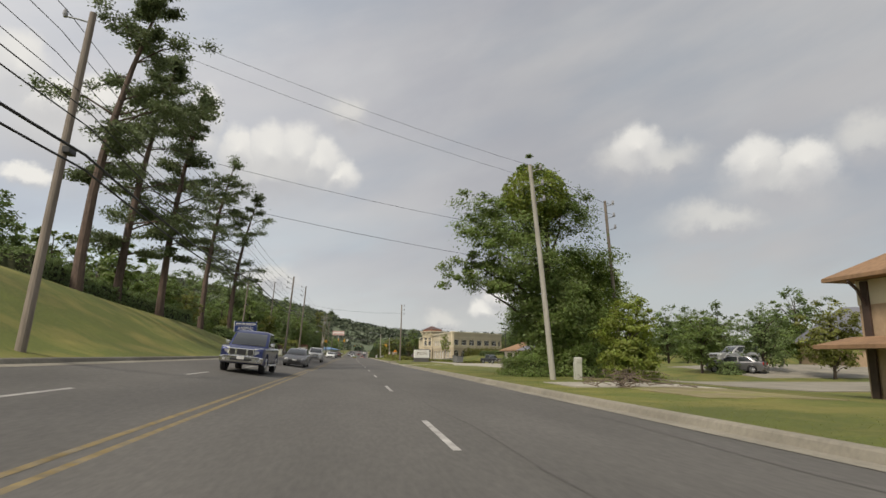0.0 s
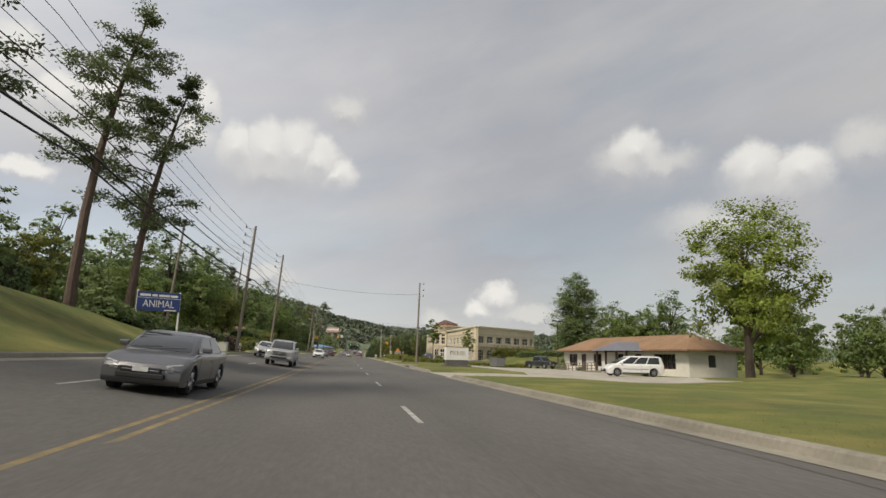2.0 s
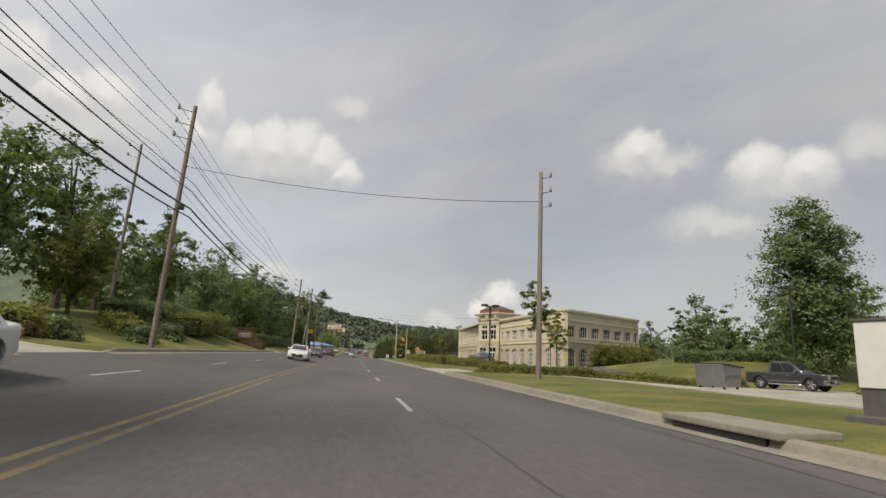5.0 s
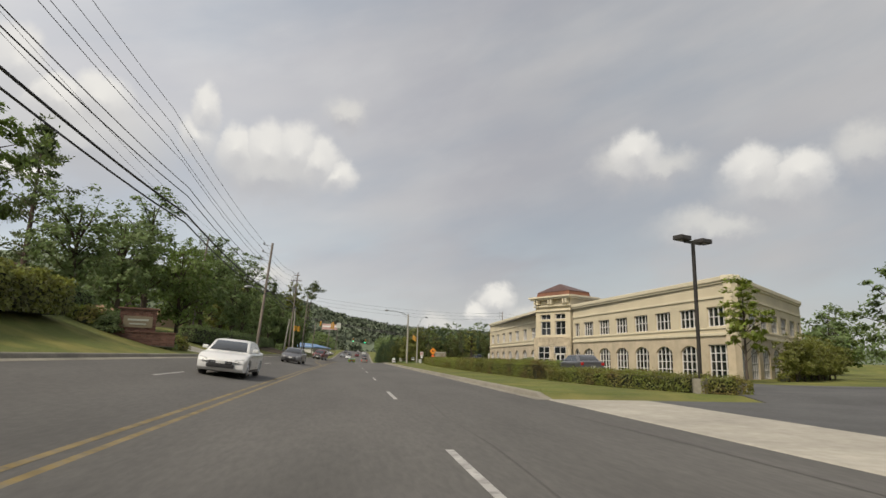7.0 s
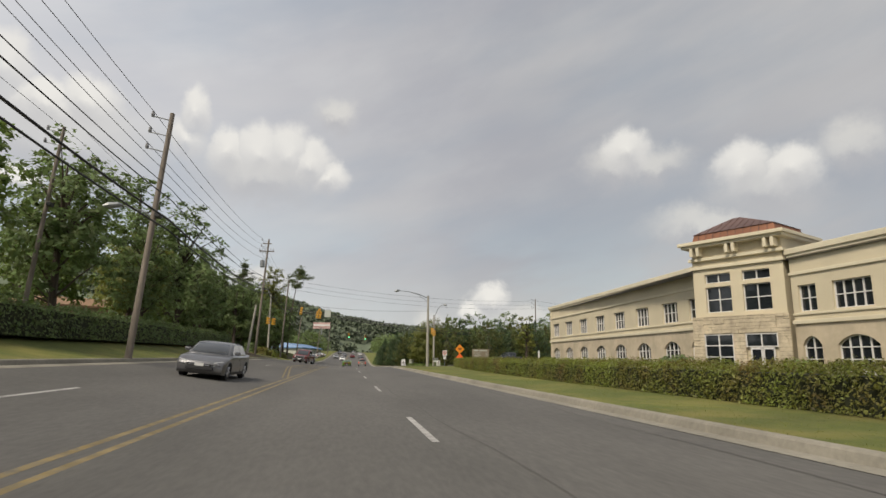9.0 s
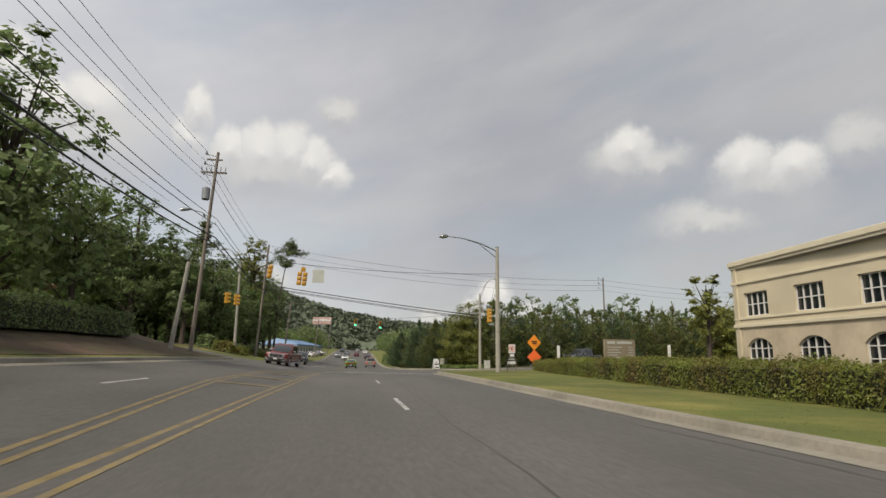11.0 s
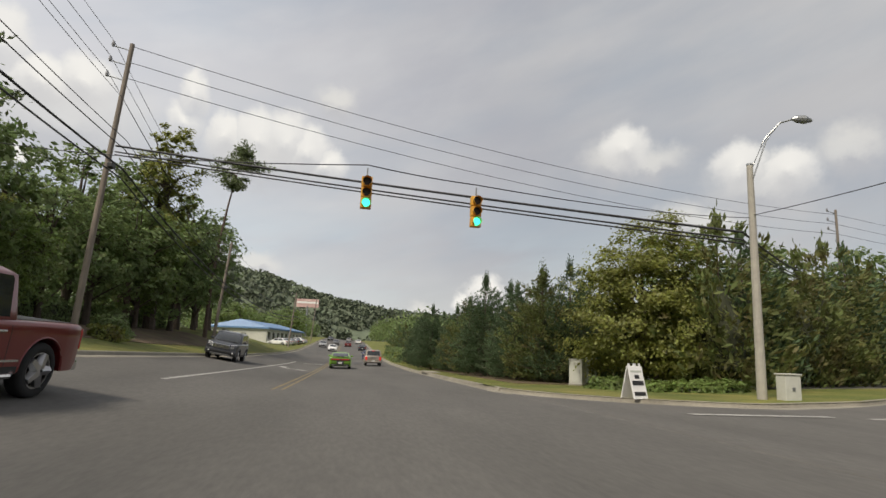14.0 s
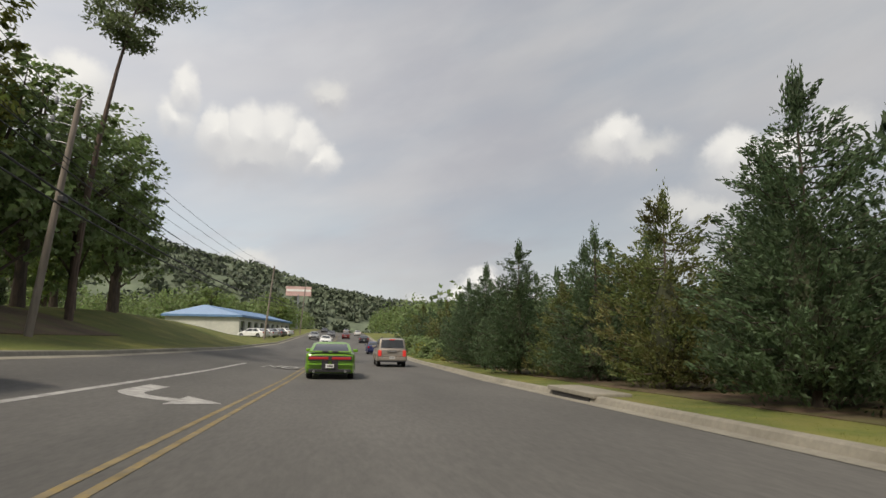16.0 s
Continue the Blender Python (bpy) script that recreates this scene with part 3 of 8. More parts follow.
def kerb_run(name, side, y0, y1):
    """Kerb and gutter: a swept section, the top 0.15 above the road."""
    base = KERB_R if side > 0 else KERB_L
    sec = [(-0.36, 0.008), (-0.03, 0.012), (0.015, 0.125), (0.045, 0.155), (0.17, 0.163), (0.17, -0.05)]
    ys = sorted({y0, y1, y0 + 0.6, y0 + 1.2, y1 - 0.6, y1 - 1.2, *[y0 + (y1 - y0) * i / int((y1 - y0) / 3) for i in range(1, int((y1 - y0) / 3))]})
    verts, faces = [], []
    for y in ys:
        away = min([min(abs(y - a), abs(y - b)) for a, b in (GAPS_R if side > 0 else GAPS_L) if b - a < 20])
        low = min(1.0, max(0.12, away / 1.2))
        for d, h in sec:
            h = h * low if h > 0.02 else h
            u = base + side * d
            verts.append((u + mid_x(y), y, road_top(min(max(u, KERB_L), KERB_R), y) + h))
    n = len(sec)
    for j in range(len(ys) - 1):
        for i in range(n - 1):
            q = (j * n + i, j * n + i + 1, (j + 1) * n + i + 1, (j + 1) * n + i)
            faces.append(q if side > 0 else q[::-1])
    me = bpy.data.meshes.new(name)
    me.from_pydata(verts, [], faces + [list(range(n)), list(range(len(verts) - n, len(verts)))])
    me.materials.append(CONCRETE)
    return setting(name, me, "pale stained concrete kerb and gutter beside the road", "kerb")


def runs(gaps, a, b):
    out, at = [], a
    for g0, g1 in gaps:
        t = -0.6 if g1 - g0 > 20 else 0.0
        out.append((at, g0 - t))
        at = g1 + t
    return out + [(at, b)]


for a, b in runs(GAPS_R, -60, 420):
    kerb_run("kerb", 1, a, b)
for a, b in runs(GAPS_L, -60, 420):
    kerb_run("kerb", -1, a, b)


def paved(name, u0, u1, y0, y1, mat, label, lift=0.035):
    setting(name, sheet(name, between(U_LINES, u0, u1), between(Y_LINES, y0, y1), lift, mat, skirt=0.10), label, "pavement")


paved("drive", 7.5, 13, 19.2, 22.6, PALE_CONCRETE, "broken pale concrete apron across the verge")
paved("soil_patch", 9, 13, 14.0, 19.2, DRY_SOIL, "bare tan soil and rubble on the verge", 0.02)
paved("parking_lot", 18, 50, 25.5, 36, CONCRETE, "grey concrete drive behind the lawn", 0.04)
paved("parking_lot", 31, 50, 41, 55, CONCRETE, "grey concrete car park beyond the trees", 0.04)
paved("drive", KERB_R, 13, 66.6, 74.4, PALE_CONCRETE, "pale concrete drive apron to the white house")
paved("drive", 13, 27, 70.5, 100, PALE_CONCRETE, "pale concrete forecourt before the white house", 0.03)
paved("drive", 13, 30, 100, 117.5, PALE_CONCRETE, "pale concrete lane past the white house", 0.03)
paved("drive", KERB_R, 9, 116.5, 129, PALE_CONCRETE, "pale concrete apron to the office car park")
paved("parking_lot", 9, 13, 116.5, 129, LOT_ASPHALT, "dark asphalt entrance to the office car park", 0.03)
paved("parking_lot", 13, 22, 118, 212, LOT_ASPHALT, "dark asphalt car park between hedge and office", 0.03)
paved("parking_lot", 22, 80, 133, 140, LOT_ASPHALT, "dark asphalt car park beside the office", 0.038)
paved("parking_lot", 42, 80, 140, 152, LOT_ASPHALT, "dark asphalt car park behind the office", 0.036)
paved("side_street", KERB_R, 120, 215.5, 245.2, ASPHALT, "grey asphalt side street at the junction", 0.03)
paved("side_street", 18, 120, 245.2, 285, ASPHALT, "grey asphalt side street bending uphill", 0.028)
paved("side_street", -60, KERB_L, 223, 238, ASPHALT, "grey asphalt side street climbing the bank", 0.03)
paved("drive", -45, KERB_L, 97, 103, PALE_CONCRETE, "pale concrete drive climbing the bank", 0.03)
paved("drive", -45, KERB_L, 152, 160, PALE_CONCRETE, "pale concrete drive climbing the bank", 0.03)
paved("soil_bank", -30, KERB_L - 0.6, 192, 222, MULCH, "bare brown soil bank above the kerb", 0.03)
paved("soil_bank", 8.0, 18, 250, 306, MULCH, "brown pine straw under the evergreen screen", 0.02)
paved("soil_bank", -30, KERB_L - 3.2, 240, 286, MULCH, "brown pine straw under the roadside trees", 0.03)


def corner_lawn(name, y_road, y_street, label):
    """Raised lawn at the junction with a kerb that turns from the road into the side street."""
    rad = abs(y_street - y_road)
    s = 1 if y_street > y_road else -1
    cx = KERB_R + mid_x(y_road) + 0.02 + rad
    edge = [(cx - rad * math.cos(t), y_road + s * rad * math.sin(t)) for t in [math.pi / 2 * k / 12 for k in range(13)]]
    edge += [(cx + 4 * k, y_street + (max(0.0, cx + 4 * k - 15.5) * 0.42 if s < 0 else 0.0)) for k in range(1, 15)]
    bm = bmesh.new()
    inner = []
    for x, y in edge:
        inner.append((x + 0.02, y_road))
    top = [bm.verts.new((x, y, road_z(min(y, 246)) + 0.145 + street_rise(x, y))) for x, y in edge]
    back = [max(y_road + 1.6, y + 3.5) if s < 0 else y_road - 1.6 for x, y in edge]
    low = [bm.verts.new((x, b, road_z(min(b, 246)) + 0.15 + street_rise(x, b))) for (x, y), b in zip(edge, back)]
    for i in range(len(edge) - 1):
        bm.faces.new((top[i], top[i + 1], low[i + 1], low[i]) if s < 0 else (low[i], low[i + 1], top[i + 1], top[i]))
    setting(name, mesh_of(name, bm, GRASS), label, "ground")
    k = bmesh.new()
    sec = [(0.38, -0.04), (0.38, 0.012), (0.02, 0.03), (-0.02, 0.13), (-0.05, 0.16), (-0.17, 0.16), (-0.17, 0.0)]
    rows = []
    for i, (x, y) in enumerate(edge):
        a, b = Vector(edge[max(0, i - 1)]), Vector(edge[min(len(edge) - 1, i + 1)])
        t = (b - a).normalized()
        nrm = Vector((-t.y, t.x)) * s
        rows.append([k.verts.new((x + nrm.x * d, y + nrm.y * d, road_z(min(y, 246)) + street_rise(x, y) + h)) for d, h in sec])
    for p, q in zip(rows, rows[1:]):
        for i in range(len(sec) - 1):
            k.faces.new((p[i], p[i + 1], q[i + 1], q[i]))
    setting("kerb", mesh_of("kerb", k, CONCRETE), "pale concrete kerb turning into the side street", "kerb")


corner_lawn("lawn_corner", 215.6, 222.6, "raised grass corner beside the side street")
corner_lawn("lawn_corner", 245.0, 238.4, "raised grass corner across the side street")


def street_bar(x0, x1, y, wide):
    me = bpy.data.meshes.new("side_stop_line")
    me.from_pydata([(x, yy, ground_z(x, yy) + 0.045) for x, yy in ((x0, y), (x1, y), (x1, y + wide), (x0, y + wide))], [], [(0, 1, 2, 3)])
    me.materials.append(WHITE_LINE)
    tagged(new("side_stop_line", me), "white line painted on the side street", "road marking", kind="structure")


street_bar(8.9, 12.9, 235.6, 0.35)
street_bar(13.6, 14.6, 235.2, 0.3)


# ---------------------------------------------------------------- office building
def arch_top(w, rise, n=8):
    """Points of a flat arch over a width w, from one side to the other, rising from 0."""
    return [(-w / 2 + w * i / n, rise * math.sin(math.pi * i / n) ** 0.75) for i in range(n + 1)]


def wall_bays(bm, bays, floors, depth, height):
    """A wall in x and z with real openings. bays: (x0, x1, opening width); floors: (sill, spring, rise, top of the tier)."""
    for x0, x1, w in bays:
        mid = (x0 + x1) / 2
        base = 0.0
        for sill, spring, rise, top in floors:
            if not w:
                box(bm, x0, x1, 0, depth, base, top)
                base = top
                continue
            a, b = mid - w / 2, mid + w / 2
            box(bm, x0, x1, 0, depth, base, sill)
            box(bm, x0, a, 0, depth, sill, spring)
            box(bm, b, x1, 0, depth, sill, spring)
            if rise:
                outline = [(x0, spring)] + [(mid + x, spring + z) for x, z in arch_top(w, rise)] + [(x1, spring), (x1, top), (x0, top)]
                prism(bm, outline, 0, depth)
            else:
                box(bm, x0, x1, 0, depth, spring, top)
            base = top
        if base < height:
            box(bm, x0, x1, 0, depth, base, height)


def window_meshes(w, sill, spring, rise, cols, rows, bar=0.055):
    """Frame with glazing bars, and the pane behind it, for one opening."""
    outline = [(-w / 2, sill), (w / 2, sill)] + ([(x, spring + z) for x, z in arch_top(w, rise)][::-1] if rise else [(w / 2, spring), (-w / 2, spring)])
    pane = bmesh.new()
    prism(pane, outline, 0.19, 0.21)
    fr = bmesh.new()
    top = spring + rise * 0.93
    for i in range(cols + 1):
        x = -w / 2 + w * i / cols
        x = min(max(x, -w / 2 + bar / 2), w / 2 - bar / 2)
        t = spring + (rise * max(0.0, math.sin(math.pi * (x + w / 2) / w)) ** 0.75 if rise else 0)
        box(fr, x - bar / 2, x + bar / 2, 0.12, 0.188, sill, t)
    for j in range(rows + 1):
        z = sill + (top - sill) * j / rows
        if rise and j == rows:
            continue
        z = min(max(z, sill + bar / 2), top - bar / 2)
        box(fr, -w / 2 + bar, w / 2 - bar, 0.13, 0.186, z - bar / 2, z + bar / 2)
    if rise:
        pts = arch_top(w, rise)
        for (xa, za), (xb, zb) in zip(pts, pts[1:]):
            tube(fr, [(xa, 0.15, spring + za - 0.03), (xb, 0.15, spring + zb - 0.03)], 0.035, 4)
    return mesh_of("window_frame", fr, WHITE_TRIM), mesh_of("pane", pane, PANE)


WINDOW_STORE = {}


def put_window(parent, x, spec):
    if spec not in WINDOW_STORE:
        WINDOW_STORE[spec] = window_meshes(*spec)
    fr, pane = WINDOW_STORE[spec]
    win = part("window", fr, None, parent, "white framed dark window", at=Matrix.Translation((x, 0, 0)))
    part("pane", pane, None, win)
    return win


def office_wing(parent, at, length, bays_n, near_rect, flip):
    """One wing: cream stucco wall over a buff base, with two tiers of windows."""
    H = 7.75
    half = 1.9
    rest = (length - half) / bays_n
    edges, x = [], 0.0
    for i in range(bays_n):
        edges.append((x, x + rest, min(2.15, rest * 0.72)))
        x += rest
    edges.append((x, length, 1.15))
    if flip:
        edges = [(length - b, length - a, w) for a, b, w in edges][::-1]
    root = new("wing")
    root.parent, root.matrix_basis = parent, at
    low, up = bmesh.new(), bmesh.new()
    for i, bay in enumerate(edges):
        flat_top = near_rect and i == (len(edges) - 1 if flip else 0)
        wall_bays(low, [bay], [(0.20, 2.75, 0, 3.45) if flat_top else (0.20, 2.20, 0.52, 3.45)], 0.5, 3.45)
    wall_bays(up, [(a, b, w * 0.96) for a, b, w in edges], [(0.65, 2.15, 0, 3.0)], 0.5, H - 3.45)
    for b in (low, up):
        bmesh.ops.remove_doubles(b, verts=b.verts, dist=0.001)
    part("lower_wall", low, BUFF, root, "buff cast stone ground floor wall")
    part("upper_wall", up, STUCCO, root, "cream stucco upper wall", at=Matrix.Translation((0, 0, 3.45)))
    trim = bmesh.new()
    box(trim, -0.05, length + 0.05, -0.10, 0.02, 3.40, 3.62, 0.02)
    box(trim, -0.03, length + 0.03, -0.06, 0.02, 3.90, 4.02, 0.02)
    box(trim, -0.05, length + 0.05, -0.08, 0.02, 6.22, 6.40, 0.02)
    box(trim, -0.06, length + 0.06, -0.10, 0.02, 7.28, 7.45, 0.03)
    box(trim, -0.12, length + 0.12, -0.18, 0.65, 7.45, 7.80, 0.05)
    part("cornice", trim, STUCCO_TRIM, root, "pale cream cornice and band courses")
    for i, (a, b, w) in enumerate(edges):
        mid = (a + b) / 2
        rect = near_rect and ((i == 0) if not flip else (i == len(edges) - 1))
        w = round(w, 2)
        cols = 2 if w < 1.4 else 3
        if rect:
            put_window(root, mid, (w, 0.20, 2.75, 0.0, 4, 4))
        else:
            put_window(root, mid, (w, 0.20, 2.20, 0.52, cols + 1 if cols == 3 else cols, 4))
        put_window(root, mid, (round(w * 0.96, 2), 4.10, 5.60, 0.0, cols + 1 if cols == 3 else cols, 2))
    return root


OFF_Z = 0.45
office = thing("office_building", "cream stucco two-storey office with arched windows and copper tower roof", "office building", pose(0, 0, OFF_Z) @ Matrix.Diagonal((1, 1, 0.915, 1)))


NEAR, T0, T1, FAR = (24.8, 147.4), (23.0, 171.8), (20.7, 176.5), (23.2, 208.6)
BACK = (41.0, 160.5)


def wall_frame(p, q):
    """x runs from p to q and the outside is on its right hand (local -y)."""
    ang = math.degrees(math.atan2(q[1] - p[1], q[0] - p[0]))
    return pose(p[0], p[1], 0, 0, 0, ang), math.dist(p, q)


# seen from the road the outside is at -x: run from far to near
m, l = wall_frame((T0[0] + 0.2, T0[1] - 0.2), NEAR)
office_wing(office, m, l, 7, True, True)
m, l = wall_frame(FAR, (T1[0] + 1.1, T1[1] + 1.0))
office_wing(office, m, l, 7, False, False)
m, l = wall_frame(NEAR, BACK)
office_wing(office, m, l, 6, False, False)
m, l = wall_frame((40, 205), FAR)
plain = bmesh.new()
box(plain, 0, l, 0, 0.5, 0, 7.75)
part("end_wall", plain, STUCCO, office, at=m)
m, l = wall_frame(BACK, (40, 205))
plain = bmesh.new()
box(plain, 0, l, 0, 0.5, 0, 7.75)
part("rear_wall", plain, STUCCO, office, at=m)
roof = bmesh.new()
vs = [roof.verts.new((x, y, 7.2)) for x, y in (NEAR, BACK, (40, 205), FAR, T1, T0)]
roof.faces.new(vs)
part("roof", roof, GREY_METAL, office, "flat grey roof behind the parapet")


def office_tower():
    tx, ty = T1[0] - T0[0], T1[1] - T0[1]
    m, l = wall_frame(T1, T0)
    tower = new("tower")
    tower.parent, tower.matrix_basis = office, m
    body = bmesh.new()
    # front wall with two bays of glazing and a door
    bays = [(0, 0.4, 0), (0.4, l / 2, 1.55), (l / 2, l - 0.4, 1.55), (l - 0.4, l, 0)]
    wall_bays(body, bays, [(0.0, 0.02, 0, 0.04), (4.35, 6.0, 0, 6.1), (6.25, 6.85, 0, 7.0)], 0.45, 9.0)
    bmesh.ops.remove_doubles(body, verts=body.verts, dist=0.001)
    part("tower_wall", body, STUCCO, tower, "cream stucco tower wall")
    side = bmesh.new()
    box(side, 0, 0.45, 0.45, 5, 0, 9.0)
    box(side, l - 0.45, l, 0.45, 5, 0, 9.0)
    box(side, 0.45, l - 0.45, 4.6, 5, 0, 9.0)
    part("tower_side", side, STUCCO, tower)
    trim = bmesh.new()
    box(trim, -0.1, l + 0.1, -0.14, 0.6, 7.2, 7.4, 0.02)
    box(trim, -0.15, l + 0.15, -0.2, 5.1, 7.75, 7.95, 0.02)
    box(trim, -0.4, l + 0.3, -0.50, 4.2, 8.62, 8.80, 0.03)
    box(trim, -0.55, l + 0.42, -0.65, 4.35, 8.80, 9.02, 0.03)
    part("tower_cornice", trim, STUCCO_TRIM, tower, "broad pale cream eaves")
    brk = mesh_of("bracket", prism(bmesh.new(), [(-0.09, 0), (0.09, 0), (0.09, 0.55), (-0.09, 0.55)], -0.5, 0), STUCCO_TRIM)
    for x in (0.25, 0.65, l / 2 - 0.2, l / 2 + 0.2, l - 0.65, l - 0.25):
        part("bracket", brk, None, tower, at=Matrix.Translation((x, 0, 8.06)))
    hx0, hx1, hy0, hy1 = 0.0, l - 0.25, 0.1, 3.6
    hip = bmesh.new()
    a = [hip.verts.new(p) for p in ((hx0, hy0, 9.02), (hx1, hy0, 9.02), (hx1, hy1, 9.02), (hx0, hy1, 9.02))]
    b = [hip.verts.new(p) for p in ((hx0 + 0.12, hy0 + 0.12, 9.62), (hx1 - 0.12, hy0 + 0.12, 9.62), (hx1 - 0.12, hy1 - 0.12, 9.62), (hx0 + 0.12, hy1 - 0.12, 9.62))]
    for i in range(4):
        hip.faces.new((a[i], a[(i + 1) % 4], b[(i + 1) % 4], b[i]))
    part("roof_skirt", hip, COPPER, tower, "bright copper roof skirt")
    top = bmesh.new()
    mx, my, gap = (hx0 + hx1) / 2 - 0.5, (hy0 + hy1) / 2, 0.25
    b = [top.verts.new(p) for p in ((hx0 + 0.06, hy0 + 0.06, 9.62), (hx1 - 0.06, hy0 + 0.06, 9.62), (hx1 - 0.06, hy1 - 0.06, 9.62), (hx0 + 0.06, hy1 - 0.06, 9.62))]
    ap = [top.verts.new((mx - gap, my, 10.75)), top.verts.new((mx + gap, my, 10.75))]
    top.faces.new((b[0], b[1], ap[1], ap[0]))
    top.faces.new((b[2], b[3], ap[0], ap[1]))
    top.faces.new((b[1], b[2], ap[1]))
    top.faces.new((b[3], b[0], ap[0]))
    part("tower_roof", top, COPPER_DARK, tower, "weathered dark copper hipped roof")
    seam = bmesh.new()
    for i in range(1, 11):
        x = hx0 + (hx1 - hx0) * i / 11
        f = min((x - hx0) / (mx - hx0), (hx1 - x) / (hx1 - mx), 1.0)
        tube(seam, [(x, hy0 + 0.06, 9.635), (x + (mx - x) * f * 0.1, hy0 + 0.06 + (my - hy0 - 0.06) * f * 0.97, 9.635 + 1.11 * f)], 0.022, 4)
        tube(seam, [(x, hy0 - 0.02, 9.04), (x, hy0 + 0.10, 9.62)], 0.018, 4)
    part("roof_seam", seam, COPPER_DARK, tower)
    # ledge stone ground floor, stone by stone
    stones = []
    rnd = random.Random(8)
    lum = []
    for x0, x1, z0, z1 in ((-0.15, 0.55, 0.0, 4.1), (l / 2 - 0.35, l / 2 + 0.35, 0.0, 3.0), (l - 0.55, l + 0.15, 0.0, 4.1), (0.55, l - 0.55, 3.0, 4.1)):
        z = z0
        while z < z1 - 0.02:
            h = min(rnd.uniform(0.13, 0.26), z1 - z)
            x = x0
            while x < x1 - 0.02:
                w = min(rnd.uniform(0.25, 0.7), x1 - x)
                lum.append((x + 0.008, x + w - 0.008, -0.16 - rnd.uniform(0, 0.05), z + 0.007, z + h - 0.007))
                x += w
            z += h
    for x0, x1, y, z0, z1 in lum:
        stones.append(boxed(x0, x1, y, -0.02, z0, z1))
    store = bmesh.new()
    for i, sb in enumerate(stones):
        part("stone", sb, STONE, tower)
    store.free()
    back = bmesh.new()
    box(back, -0.13, 0.53, -0.10, 0, 0, 4.08)
    box(back, l - 0.53, l + 0.13, -0.10, 0, 0, 4.08)
    box(back, l / 2 - 0.33, l / 2 + 0.33, -0.10, 0, 0, 3.0)
    box(back, 0.53, l - 0.53, -0.10, 0, 3.0, 4.08)
    part("mortar_bed", back, GREY_BASE, tower)
    for x, spec in ((0.4 + (l / 2 - 0.4) / 2, (1.55, 4.35, 6.0, 0.0, 2, 2)), (l / 2 + (l / 2 - 0.4) / 2, (1.55, 4.35, 6.0, 0.0, 2, 2)),
                    (0.4 + (l / 2 - 0.4) / 2, (1.55, 6.25, 6.85, 0.0, 2, 1)), (l / 2 + (l / 2 - 0.4) / 2, (1.55, 6.25, 6.85, 0.0, 2, 1))):
        put_window(tower, x, spec)
    for x, door in ((0.55 + (l / 2 - 0.9) / 2, False), (l - 0.55 - (l / 2 - 0.9) / 2, True)):
        spec = (round(l / 2 - 0.9, 2), 0.15 if not door else 2.15, 2.95, 0.0, 2, 4 if not door else 1)
        w = put_window(tower, x, spec)
        w.location.y = -0.28
        if door:
            dm = bmesh.new()
            for sx in (-0.33, 0.33):
                for q in ((-0.32, -0.24), (0.24, 0.32)):
                    box(dm, sx + q[0], sx + q[1], -0.14, -0.08, 0.05, 2.1)
                box(dm, sx - 0.32, sx + 0.32, -0.14, -0.08, 0.05, 0.3)
                box(dm, sx - 0.32, sx + 0.32, -0.14, -0.08, 2.0, 2.12)
                box(dm, sx - 0.32, sx + 0.32, -0.13, -0.09, 1.0, 1.08)
            d = part("entrance_door", dm, WHITE_TRIM, tower, "white double entrance door", at=Matrix.Translation((x, 0, 0)))
            part("pane", boxed(-0.64, 0.64, -0.10, -0.09, 0.1, 2.1), PANE, d)


office_tower()

# ---------------------------------------------------------------- white house
def hip_roof(bm, x0, x1, y0, y1, z, rise, over, hip):
    x0, x1, y0, y1 = x0 - over, x1 + over, y0 - over, y1 + over
    lo = [bm.verts.new(p) for p in ((x0, y0, z), (x1, y0, z), (x1, y1, z), (x0, y1, z))]
    un = [bm.verts.new((v.co.x, v.co.y, z - 0.14)) for v in lo]
    if x1 - x0 > y1 - y0:
        rg = [bm.verts.new((x0 + hip, (y0 + y1) / 2, z + rise)), bm.verts.new((x1 - hip, (y0 + y1) / 2, z + rise))]
        bm.faces.new((lo[0], lo[1], rg[1], rg[0]))
        bm.faces.new((lo[2], lo[3], rg[0], rg[1]))
        bm.faces.new((lo[1], lo[2], rg[1]))
        bm.faces.new((lo[3], lo[0], rg[0]))
    else:
        rg = [bm.verts.new(((x0 + x1) / 2, y0 + hip, z + rise)), bm.verts.new(((x0 + x1) / 2, y1 - hip, z + rise))]
        bm.faces.new((lo[1], lo[2], rg[1], rg[0]))
        bm.faces.new((lo[3], lo[0], rg[0], rg[1]))
        bm.faces.new((lo[0], lo[1], rg[0]))
        bm.faces.new((lo[2], lo[3], rg[1]))
    for i in range(4):
        bm.faces.new((lo[i], un[i], un[(i + 1) % 4], lo[(i + 1) % 4]))
    bm.faces.new(un[::-1])
    return bm


